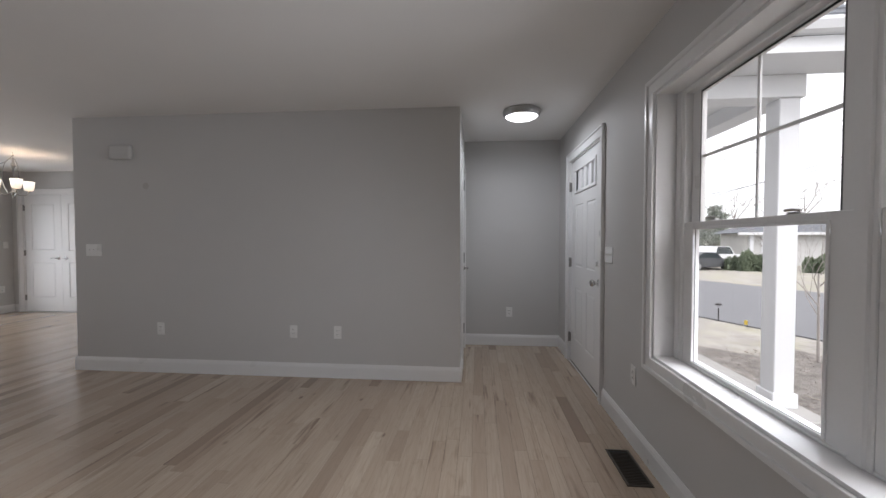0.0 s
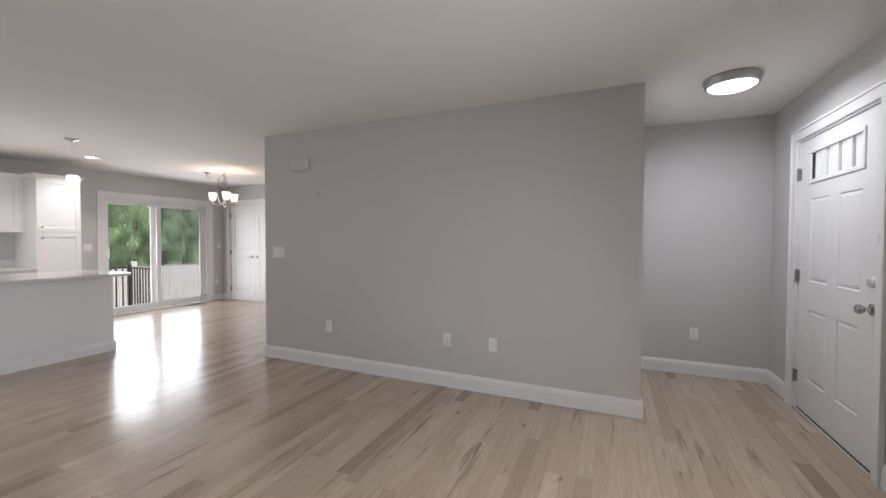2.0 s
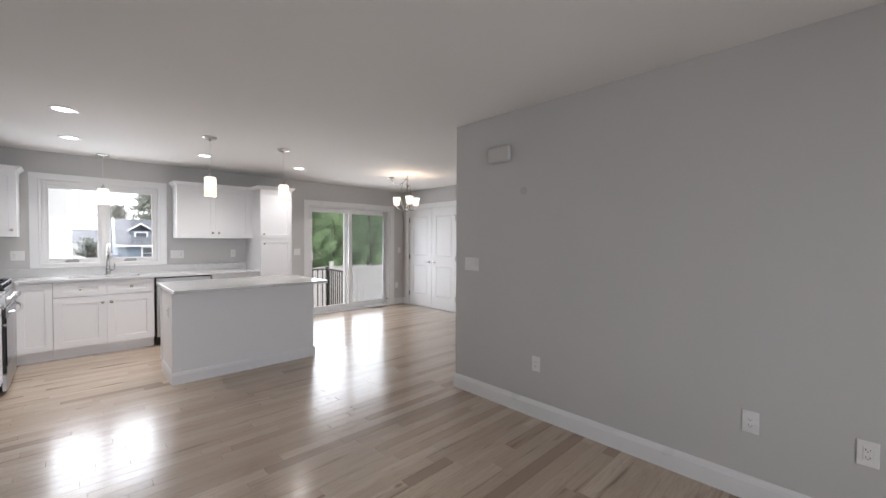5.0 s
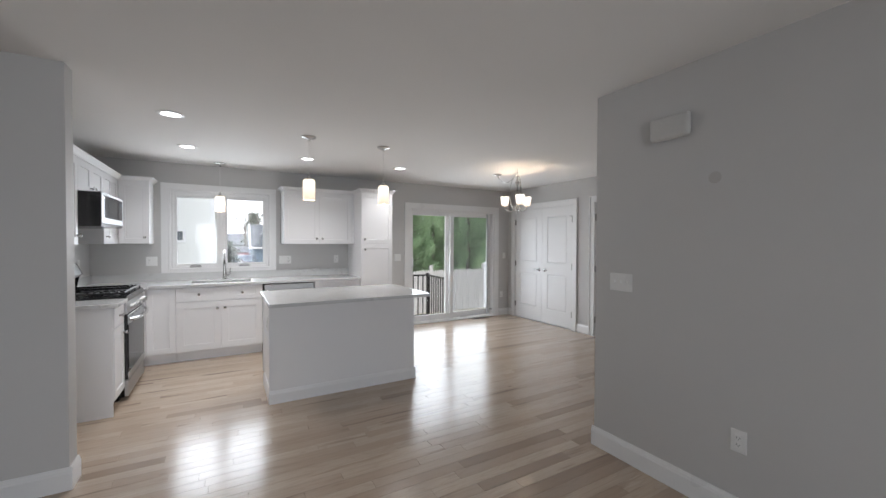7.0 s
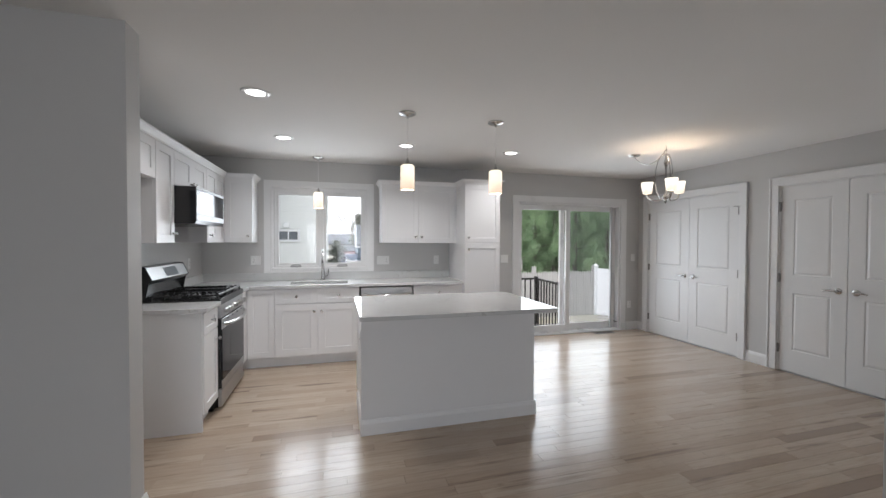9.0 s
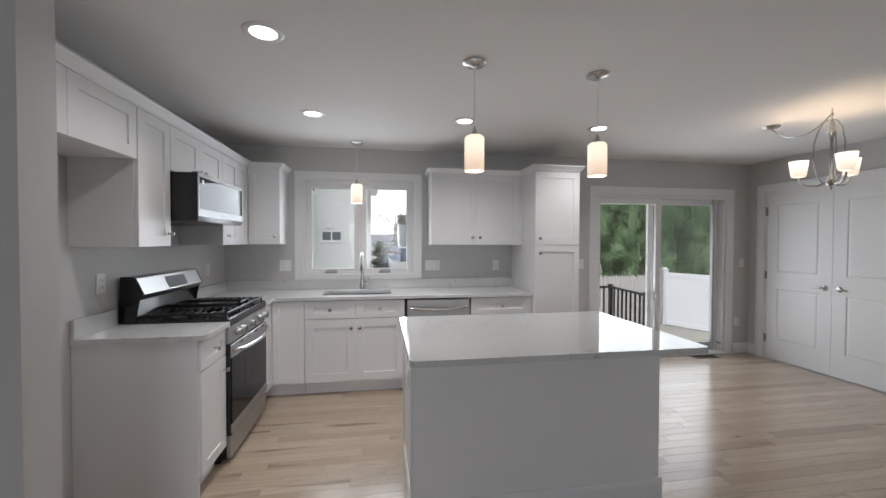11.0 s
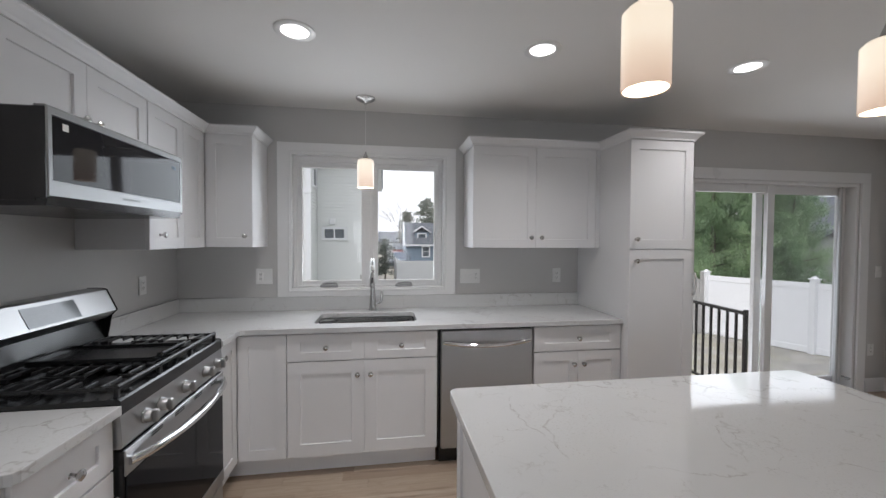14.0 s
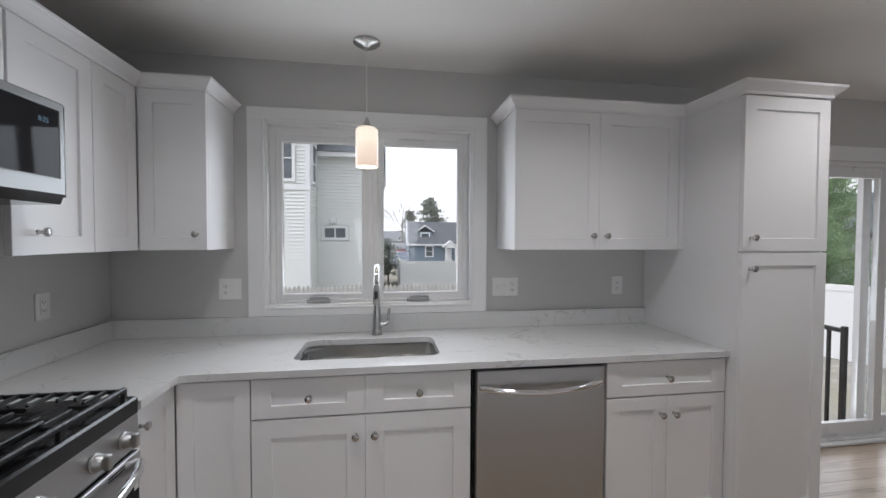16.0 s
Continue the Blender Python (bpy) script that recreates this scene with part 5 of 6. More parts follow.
def chandelier(x, y):
    t = thing("chandelier", "small nickel chandelier with three glowing glass shades", "chandelier", m=place(x, y, 0))
    cx, cy = 4.52 - x, 6.39 - y
    part("canopy", lathe(bmesh.new(), [(0.065, CEIL), (0.065, CEIL - 0.008), (0.05, CEIL - 0.02), (0.012, CEIL - 0.026)], (cx, cy, 0), 28), M_NICKEL, t, "satin nickel canopy", smooth=True)
    hook = Vector((0, 0, CEIL - 0.04))
    pts = []
    for k in range(15):
        f = k / 14
        pts.append(Vector((cx, cy, CEIL - 0.025)).lerp(hook, f) - Vector((0, 0, 0.12 * 4 * f * (1 - f))))
    part("chain", tube(bmesh.new(), pts, 0.005, 6), M_NICKEL, t, "swagged chain and wire", smooth=True)
    part("ceiling_hook", tube(bmesh.new(), [(0, 0, CEIL), (0, 0, CEIL - 0.03), (0.012, 0, CEIL - 0.045), (0, 0, CEIL - 0.06), (0, 0, CEIL - 0.10)], 0.004, 8), M_NICKEL, t, smooth=True)
    part("stem", lathe(bmesh.new(), [(0.004, 2.36), (0.010, 2.34), (0.012, 2.30), (0.028, 2.26), (0.012, 2.22), (0.008, 2.18), (0.008, 1.95), (0.020, 1.92), (0.032, 1.90), (0.026, 1.875), (0.010, 1.86), (0.013, 1.845), (0.004, 1.83)], seg=20), M_NICKEL, t, "turned centre stem", smooth=True)
    for k in range(3):
        a = radians(-119 + 120 * k)
        ux, uy = math.cos(a), math.sin(a)
        arm = [(0.01, 1.90), (0.07, 1.865), (0.13, 1.872), (0.17, 1.90), (0.18, 1.935)]
        p = part("arm", tube(bmesh.new(), [(ux * r, uy * r, z) for r, z in arm], 0.007, 8), M_NICKEL, t, smooth=True)
        bow = [(0.004, 2.355), (0.04, 2.34), (0.075, 2.28), (0.098, 2.18), (0.10, 2.06), (0.085, 1.96), (0.05, 1.885)]
        part("bow", tube(bmesh.new(), [(math.cos(a + 0.35) * r, math.sin(a + 0.35) * r, z) for r, z in bow], 0.005, 8), M_NICKEL, t, smooth=True)
        sx, sy = ux * 0.18, uy * 0.18
        bm = lathe(bmesh.new(), [(0.02, 1.945), (0.040, 1.945), (0.047, 1.96), (0.061, 2.068), (0.057, 2.068), (0.043, 1.963), (0.02, 1.952)], (sx, sy, 0), 28, caps=False)
        part("shade", bm, M_SHADE_C, p, "glowing frosted glass shade", smooth=True)
        point_lamp("chandelier_bulb", (x + sx, y + sy, 2.02), 1.25, 0.025, (1, 0.74, 0.5))


M_SHADE_C = mat_shade("chandelier_glass", (1.0, 0.80, 0.58), (1.0, 0.90, 0.74), 1.15, 1.95, 2.05)
chandelier(4.515, 5.93)

# ---- outside ----
GF, GR = -0.55, -1.15      # ground in front of and behind the house


def mat_ground(name):
    """Winter ground: dry lawn with bare earth showing through."""
    m = mat(name, (0.34, 0.32, 0.29), 0.95, var=0.32, scale=2.4, fine=16, bump=0.5, dist=0.02)
    nt = m.node_tree
    b = nt.nodes["Principled BSDF"]
    pos = nt.nodes.new("ShaderNodeNewGeometry").outputs["Position"]
    patch = _ramp(nt, _noise(nt, pos, 0.9, 6.0, 0.7), 0.44, 0.60)
    old = b.inputs["Base Color"].links[0].from_socket
    green = _mix(nt, _ramp(nt, _noise(nt, pos, 30.0, 3.0), 0.3, 0.7), (0.27, 0.265, 0.20), (0.40, 0.375, 0.29))
    nt.links.new(_mix(nt, patch, old, green), b.inputs["Base Color"])
    return m


M_GROUND = mat_ground("winter_lawn")
M_MULCH = mat("bare_garden_soil", (0.235, 0.215, 0.195), 0.95, var=0.45, scale=7, fine=38, bump=1.0, dist=0.04)
M_CHIP = mat("dry_bark_chip", (0.30, 0.265, 0.23), 0.9, var=0.5, scale=14, fine=60, bump=0.3)
M_ASPHALT = mat("grey_asphalt", (0.17, 0.172, 0.18), 0.9, var=0.10, scale=0.6, fine=60, bump=0.2)
M_CONC = mat("porch_concrete", (0.40, 0.39, 0.37), 0.85, var=0.1, fine=60, bump=0.2)
M_PORCH = mat("white_porch_paint", (0.70, 0.715, 0.735), 0.45, var=0.02, bump=0.05)
M_DARKMETAL = mat("charcoal_rail_metal", (0.035, 0.033, 0.032), 0.4, 0.3, var=0.1, bump=0.05)
M_DECK = mat("grey_deck_board", (0.30, 0.27, 0.245), 0.75, var=0.15, scale=2, fine=60, bump=0.2, stretch=(1, 12, 1))
M_FENCE = mat("white_vinyl_fence", (0.74, 0.75, 0.765), 0.45, var=0.02, bump=0.02)
M_PICKET = mat("weathered_cedar_picket", (0.40, 0.39, 0.375), 0.9, var=0.2, scale=5, fine=50, bump=0.3, stretch=(8, 8, 1))
M_BARK = mat("grey_brown_bark", (0.17, 0.145, 0.125), 0.95, var=0.3, scale=6, fine=50, bump=0.6, stretch=(3, 3, 0.6), dist=0.01)
M_TWIG = mat("bare_twig", (0.33, 0.305, 0.285), 0.95, var=0.2, bump=0.1)
M_ROOF = mat("grey_asphalt_shingle", (0.135, 0.145, 0.16), 0.95, var=0.2, scale=3, fine=40, bump=0.4)
M_SIDE_G = mat("pale_grey_siding", (0.69, 0.71, 0.70), 0.6, var=0.03, scale=0.5, fine=30, bump=0.05)
M_SIDE_B = mat("blue_grey_siding", (0.17, 0.22, 0.275), 0.7, var=0.05, bump=0.05)
M_SIDE_Y = mat("cream_siding", (0.62, 0.58, 0.42), 0.7, var=0.05, bump=0.05)
M_SIDE_W = mat("off_white_siding", (0.58, 0.58, 0.57), 0.7, var=0.05, bump=0.05)
M_SIDE_D = mat("weathered_grey_siding", (0.40, 0.41, 0.40), 0.7, var=0.06, bump=0.05)
M_RED = mat("red_boards", (0.38, 0.05, 0.045), 0.7, var=0.1, bump=0.05)
M_FARPANE = mat("far_window_glass", (0.10, 0.115, 0.13), 0.15, var=0.2, bump=0.0)


def mat_leaf(name, a, b):
    """Foliage: each clump has its own tone between two greens."""
    m = bpy.data.materials.new(name)
    m.use_nodes = True
    nt = m.node_tree
    bs = nt.nodes["Principled BSDF"]
    geo = nt.nodes.new("ShaderNodeNewGeometry")
    broad = _noise(nt, geo.outputs["Position"], 0.9, 3.0)
    fac = _mix(nt, 0.55, geo.outputs["Random Per Island"], _ramp(nt, broad, 0.35, 0.65))
    nt.links.new(_mix(nt, fac, a, b), bs.inputs["Base Color"])
    bs.inputs["Roughness"].default_value = 0.7
    thin = nt.nodes.new("ShaderNodeBsdfTranslucent")
    nt.links.new(bs.inputs["Base Color"].links[0].from_socket, thin.inputs[0])
    both = nt.nodes.new("ShaderNodeMixShader")
    both.inputs[0].default_value = 0.4
    nt.links.new(bs.outputs[0], both.inputs[1])
    nt.links.new(thin.outputs[0], both.inputs[2])
    nt.links.new(both.outputs[0], nt.nodes["Material Output"].inputs[0])
    return m


M_ARBOR = mat_leaf("arborvitae_foliage", (0.17, 0.27, 0.155), (0.43, 0.56, 0.33))
# distance haze is put into these pale grey-green needle colours
M_PINE = mat_leaf("haze_tinted_pine_needles", (0.22, 0.25, 0.21), (0.38, 0.40, 0.36))
M_HEDGE = mat_leaf("rhododendron_leaf", (0.10, 0.13, 0.085), (0.20, 0.24, 0.155))

# ground: one sheet out to the horizon, stepping down behind the house
bm = bmesh.new()
gx = [-600, -120, -40, -15, -5, 0, 5, 10, 15, 25, 40, 80, 200, 600]
gy = [-600, -150, -60, -30, -15, -8, -4, -1, 3, 8, 12, 20, 40, 80, 200, 600]


def ground_z(y):
    f = min(1.0, max(0.0, (y + 1.0) / 8.0))
    return GF + (GR - GF) * f * f * (3 - 2 * f)


grid = [[bm.verts.new((x, y, ground_z(y))) for y in gy] for x in gx]
for a in range(len(gx) - 1):
    for b in range(len(gy) - 1):
        bm.faces.new((grid[a][b], grid[a + 1][b], grid[a + 1][b + 1], grid[a][b + 1]))
structure("ground", bm, M_GROUND, "winter lawn and bare earth round the house", "ground")

# road, running obliquely past the front
d, nrm = Vector((0.905, 0.425)), Vector((0.425, -0.905))
bm = bmesh.new()
rows = []
for k in range(25):
    s = -60 + 6 * k
    rows.append([bm.verts.new((d.x * s + nrm.x * o, d.y * s + nrm.y * o, z)) for o, z in ((8.85, GF - 0.01), (8.85, GF + 0.03), (12.6, GF + 0.06), (16.45, GF + 0.03), (16.45, GF - 0.01))])
for a, b in zip(rows, rows[1:]):
    for k in range(4):
        bm.faces.new((a[k], a[k + 1], b[k + 1], b[k]))
structure("road", bm, M_ASPHALT, "pale grey asphalt road past the front lawn", "road")
bm = bmesh.new()
prism(bm, [(-3.0, YS - 0.17), (2.9, YS - 0.17), (2.9, -2.95), (6.2, -2.95), (6.6, -4.0), (6.0, -4.7), (6.7, -5.4), (5.4, -5.7), (3.0, -5.5), (0.0, -5.2), (-3.0, -4.8)], "z", GF - 0.02, GF + 0.035)
structure("garden_bed", bm, M_MULCH, "bare grey-brown soil bed below the window", "garden bed")
bm = bmesh.new()
mrng = random.Random(9)
for k in range(1500):
    cx, cy, s = mrng.uniform(0.5, 6.5), mrng.uniform(-5.4, -2.0), mrng.uniform(0.008, 0.028)
    a = mrng.random() * 3.14
    q = Vector((math.cos(a), math.sin(a), 0.15)) * s
    w = Vector((-q.y, q.x, 0)) * 0.35
    c0 = Vector((cx, cy, GF + 0.04))
    top = [bm.verts.new(c0 + v) for v in (q + w, q - w, -q - w, -q + w)]
    low = [bm.verts.new(v.co - Vector((0, 0, 0.012))) for v in top]
    bm.faces.new(top)
    for j in range(4):
        bm.faces.new((top[j], low[j], low[(j + 1) % 4], top[(j + 1) % 4]))
tagged(part("mulch_chips", bm, M_CHIP), "scattered bark chips on the bed", "mulch", "", "stuff")

# porch: a gabled portico over the entry
p = thing("porch", "white gabled entry porch with square columns and beams", "porch", m=place(0, 0, 0))
part("porch_slab", boxed((3.0, -2.98, GF - 0.2), (6.2, YS - 0.17, -0.12), 0.01), M_CONC, p, "grey concrete porch slab")
for cx in (3.247, 5.75):
    bm = boxed((cx, -2.88, -0.12), (cx + 0.16, -2.72, 2.42), 0.006)
    box(bm, (cx - 0.02, -2.90, -0.12), (cx + 0.18, -2.70, 0.0), 0.006)
    part("column", bm, M_PORCH, p, "square white column")
for cx in (3.22, 5.72):
    part("side_beam", boxed((cx, -2.90, 2.42), (cx + 0.22, YS - 0.17, 2.60), 0.005), M_PORCH, p)
part("front_beam", boxed((3.44, -2.90, 2.42), (5.72, -2.68, 2.60), 0.005), M_PORCH, p)
part("porch_ceiling", boxed((3.44, -2.68, 2.56), (5.72, YS - 0.17, 2.60)), M_PORCH, p)
RIDGE = 4.58
for side in (-1, 1):
    ex = RIDGE + side * 1.72
    part("soffit", boxed((min(ex, ex - side * 0.38), -3.45, 2.602), (max(ex, ex - side * 0.38), YS - 0.17, 2.622)), M_PORCH, p)
    part("fascia", boxed((min(ex, ex + side * 0.02), -3.45, 2.60), (max(ex, ex + side * 0.02), YS - 0.17, 2.71), 0.003), M_PORCH, p)
    g = ex + side * 0.021
    bm = prism(bmesh.new(), [(g, 2.715), (g, 2.80), (g + side * 0.10, 2.80), (g + side * 0.10, 2.775), (g + side * 0.075, 2.725), (g + side * 0.04, 2.712)], "y", -3.5, YS - 0.17)
    part("gutter", bm, M_PORCH, p, "white eave gutter")
    rise, n = 1.30, 9
    slope = part("porch_roof", prism(bmesh.new(), [(ex, 2.72), (RIDGE, 2.72 + rise), (RIDGE, 2.77 + rise), (ex, 2.77)], "y", -3.48, YS - 0.17), M_ROOF, p)
    for k in range(n):
        xa, xb = ex + (RIDGE - ex) * k / n, ex + (RIDGE - ex) * (k + 1.1) / n
        za, zc = 2.77 + rise * k / n, 2.77 + rise * (k + 1.1) / n
        bm = prism(bmesh.new(), [(xa + side * 0.01, za + 0.018), (xb, zc + 0.004), (xb, zc), (xa + side * 0.01, za)], "y", -3.49, YS - 0.17)
        part("shingle_course", bm, M_ROOF, slope)
part("gable", prism(bmesh.new(), [(RIDGE - 1.7, 2.61), (RIDGE, 3.96), (RIDGE + 1.7, 2.61)], "y", -2.9, -2.8), M_PORCH, p)


# ---- trees ----
def leaf_mesh(name, pts, outs, size, material, rng, ratio=0.5, droop=0.0):
    """Many small bent leaves, one at each point, facing outwards."""
    vs, fs = [], []
    for c, o in zip(pts, outs):
        up = Vector((rng.gauss(0, 0.5), rng.gauss(0, 0.5), 1.0 - droop)).normalized()
        o = (o + Vector((rng.gauss(0, 0.5), rng.gauss(0, 0.5), rng.gauss(0, 0.5)))).normalized()
        side = up.cross(o)
        if side.length < 0.05:
            side = Vector((1, 0, 0))
        side.normalize()
        s = size * rng.uniform(0.6, 1.4)
        k = len(vs)
        vs += [c - up * s, c + side * s * ratio + o * s * 0.15, c + up * s * 1.2, c - side * s * ratio + o * s * 0.15, c - o * s * 0.25]
        fs += [(k, k + 1, k + 4), (k + 1, k + 2, k + 4), (k + 2, k + 3, k + 4), (k + 3, k, k + 4)]
    me = bpy.data.meshes.new(name)
    me.from_pydata([tuple(v) for v in vs], [], fs)
    me.materials.append(material)
    return me


def arborvitae(seed, h, r):
    """A dense upright conifer: trunk, limbs and many flat sprays in uneven tiers."""
    rng = random.Random(seed)
    t = thing("conifer_tree", "tall dense green arborvitae behind the fence", "tree", "conifers behind the fence")
    part("trunk", tube(bmesh.new(), [(0, 0, 0), (0.03, 0.02, h * 0.4), (0, 0, h * 0.95)], [0.11, 0.08, 0.015], 8), M_BARK, t, smooth=True)
    limbs = bmesh.new()
    pts, outs = [], []
    n = 58
    for k in range(n):
        f = (k + rng.random()) / n
        z = h * (0.10 + 0.88 * f)
        a = k * 2.4 + rng.uniform(-0.4, 0.4)
        reach = r * (1.05 - f) ** 0.65 * rng.uniform(0.72, 1.15) + 0.08
        end = Vector((math.cos(a) * reach, math.sin(a) * reach, z + reach * 0.45))
        tube(limbs, [(0, 0, z), (end.x * 0.6, end.y * 0.6, z + reach * 0.18), tuple(end)], [0.02, 0.012, 0.004], 5)
        for j in range(480):
            g = rng.uniform(0.35, 1.08)
            c = Vector((0, 0, z)).lerp(end, g) + Vector((rng.gauss(0, 0.075), rng.gauss(0, 0.075), rng.gauss(0, 0.12)))
            pts.append(c)
            outs.append(Vector((math.cos(a), math.sin(a), 0.3)))
    part("limbs", limbs, M_BARK, t)
    me = leaf_mesh("crown", pts, outs, 0.031, M_ARBOR, rng, 0.42)
    shared("crown", me, t, None, "dense green sprays")
    return t


kinds = [arborvitae(11, 5.6, 1.05), arborvitae(12, 6.3, 1.15), arborvitae(13, 4.8, 0.95)]
trng = random.Random(3)
spots = []
for k in range(12):
    f = k / 11
    spots.append((4.6 + 8.6 * f + trng.uniform(-0.25, 0.25), 17.2 - 1.9 * f + trng.uniform(-0.4, 0.4)))
spots += [(13.4, 14.8), (12.7, 15.6)]
for k in range(7):
    spots.append((5.5 + 1.25 * k + trng.uniform(-0.3, 0.3), 19.2 - 0.2 * k + trng.uniform(-0.4, 0.4)))
for k, (tx, ty) in enumerate(spots):
    m = place(tx, ty, GR - 0.02, trng.uniform(0, 360))
    if k < 3:
        kinds[k].matrix_basis = m
    else:
        copy_thing(kinds[k % 3], m)


def bare_tree(name, label, base, h, seed, spread=0.45, thin=1.0, depth=4, material=None):
    rng = random.Random(seed)
    t = thing(name, label, "tree", m=place(*base))
    limbs = bmesh.new()
    trunk = tube(bmesh.new(), [(0, 0, 0), (0.02 * h * 0.3, 0, h * 0.25), (0, 0.01 * h, h * 0.5)], [0.028 * h * thin, 0.02 * h * thin, 0.013 * h * thin], 8)
    part("trunk", trunk, material or M_BARK, t, smooth=True)

    def grow(p, dr, length, r, level):
        q = p + dr * length
        mid = p.lerp(q, 0.5) + Vector((rng.gauss(0, 1), rng.gauss(0, 1), rng.gauss(0, 0.5))) * length * 0.06
        tube(limbs, [p, mid, q], [r, r * 0.8, r * 0.55], 4, False)
        if level:
            for _ in range(3 if level > 1 else 4):
                nd = (dr + Vector((rng.gauss(0, spread), rng.gauss(0, spread), rng.gauss(0.1, spread * 0.6)))).normalized()
                grow(p.lerp(q, rng.uniform(0.5, 1.0)), nd, length * rng.uniform(0.55, 0.8), r * 0.5, level - 1)

    for k in range(5):
        a = k * 1.256 + rng.uniform(-0.3, 0.3)
        grow(Vector((0, 0, h * (0.25 + 0.06 * k))), Vector((math.cos(a) * 0.6, math.sin(a) * 0.6, 0.8)).normalized(), h * 0.26, 0.011 * h * thin, depth - 1)
    part("branches", limbs, M_TWIG, t)
    return t


bare_tree("young_tree", "young bare tree in the front mulch bed", (5.85, -5.2, GF + 0.03), 2.6, 4, 0.42, 0.30, 6, M_TWIG)
for k, (bx, by, bh) in enumerate(((52, -33, 9.5), (55, -40, 11), (58, -46, 12), (50, -50, 10), (60, -30, 9))):
    bare_tree("bare_tree", "leafless winter tree behind the far houses", (bx, by, GF), bh, 20 + k, 0.5, 0.6)
bare_tree("bare_tree", "leafless tree beyond the neighbouring houses", (3.2, 58, GR), 9.0, 31, 0.5, 0.6)
bare_tree("bare_tree", "leafless tree behind the white fence", (20.5, 20.5, GR), 8.5, 33, 0.5, 0.7)


def pine(base, h, r, seed, label, n=90, leaf=0.2):
    rng = random.Random(seed)
    t = thing("pine_tree", label, "tree", m=place(*base))
    part("trunk", tube(bmesh.new(), [(0, 0, 0), (0, 0, h * 0.96)], [0.02 * h, 0.004 * h], 8), M_BARK, t)
    pts, outs = [], []
    limbs = bmesh.new()
    for k in range(n):
        f = rng.random()
        a = rng.random() * 6.28
        z = h * (0.18 + 0.8 * f)
        reach = r * (1.0 - f) ** 0.7 * rng.uniform(0.5, 1.1) + 0.06 * r
        end = Vector((math.cos(a) * reach, math.sin(a) * reach, z + 0.1 * reach))
        tube(limbs, [(0, 0, z), tuple(end)], [0.006 * h, 0.002 * h], 4)
        for _ in range(24):
            pts.append(Vector((0, 0, z)).lerp(end, rng.uniform(0.3, 1.05)) + Vector((rng.gauss(0, 1), rng.gauss(0, 1), rng.gauss(0, 0.5))) * leaf * 1.3)
            outs.append(Vector((math.cos(a), math.sin(a), 0.6)))
    part("limbs", limbs, M_BARK, t)
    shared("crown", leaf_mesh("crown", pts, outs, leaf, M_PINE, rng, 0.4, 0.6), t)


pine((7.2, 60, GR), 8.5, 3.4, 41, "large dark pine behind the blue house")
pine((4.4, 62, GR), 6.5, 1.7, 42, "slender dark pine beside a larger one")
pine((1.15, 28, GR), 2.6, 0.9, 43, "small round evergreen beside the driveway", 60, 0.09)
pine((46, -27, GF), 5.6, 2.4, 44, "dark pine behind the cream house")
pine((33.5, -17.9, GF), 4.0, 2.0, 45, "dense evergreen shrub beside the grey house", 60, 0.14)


def shrub(base, rx, ry, rz, seed, label, n=1500):
    rng = random.Random(seed)
    t = thing("hedge_shrub", label, "shrub", m=place(*base))
    pts, outs = [], []
    for _ in range(n):
        v = Vector((rng.gauss(0, 1), rng.gauss(0, 1), abs(rng.gauss(0, 1)))).normalized()
        f = rng.uniform(0.75, 1.05) * (1 + 0.15 * math.sin(5 * v.x + 7 * v.y + seed))
        pts.append(Vector((v.x * rx * f, v.y * ry * f, v.z * rz * f)))
        outs.append(v)
    stems = bmesh.new()
    for k in range(7):
        a = k * 0.9
        tube(stems, [(0.05 * math.cos(a), 0.05 * math.sin(a), -0.05), (rx * 0.6 * math.cos(a), ry * 0.6 * math.sin(a), rz * 0.7)], [0.03, 0.01], 5)
    part("stems", stems, M_BARK, t)
    shared("leaves", leaf_mesh("leaves", pts, outs, 0.13, M_HEDGE, rng, 0.5), t)


shrub((23.6, -16.0, GF), 0.9, 1.2, 0.95, 51, "rounded green rhododendron hedge across the road")
shrub((22.2, -18.9, GF), 0.8, 1.0, 0.85, 52, "rounded green rhododendron hedge near the house")

# ---- rear deck, rail and fences ----
dk = thing("deck", "small grey rear landing outside the patio door", "deck", m=place(0, 0, 0))
board = mesh_of("plank", boxed((3.3, 0, -0.205), (4.76, 0.135, -0.18), 0.004), M_DECK)
for k in range(8):
    shared("plank", board, dk, place(0, 8.0 + k * 0.14, 0))
bm = bmesh.new()
for cx, cy in ((3.36, 9.02), (4.68, 9.02), (4.68, 8.1), (3.36, 8.1)):
    box(bm, (cx - 0.06, cy - 0.06, GR - 0.1), (cx + 0.06, cy + 0.06, -0.206))
box(bm, (3.3, 9.10, -0.38), (4.76, 9.14, -0.206))
box(bm, (4.74, 8.0, -0.38), (4.78, 9.10, -0.206))
part("deck_frame", bm, M_DECK, dk)
rail = thing("deck_railing", "black metal railing round the rear landing", "railing", m=place(0, 0, 0))
CORNER, END, RZ = Vector((4.70, 8.99)), Vector((4.60, 8.075)), 0.745
post = mesh_of("post", box(boxed((-0.026, -0.026, -0.18), (0.026, 0.026, 0.765), 0.003), (-0.034, -0.034, 0.765), (0.034, 0.034, 0.785), 0.006), M_DARKMETAL)
shared("post", post, rail, place(CORNER.x, CORNER.y, 0))
shared("post", post, rail, place(3.36, CORNER.y, 0))
part("end_post", boxed((END.x - 0.017, END.y - 0.017, -0.18), (END.x + 0.017, END.y + 0.017, 0.778), 0.003), M_DARKMETAL, rail)
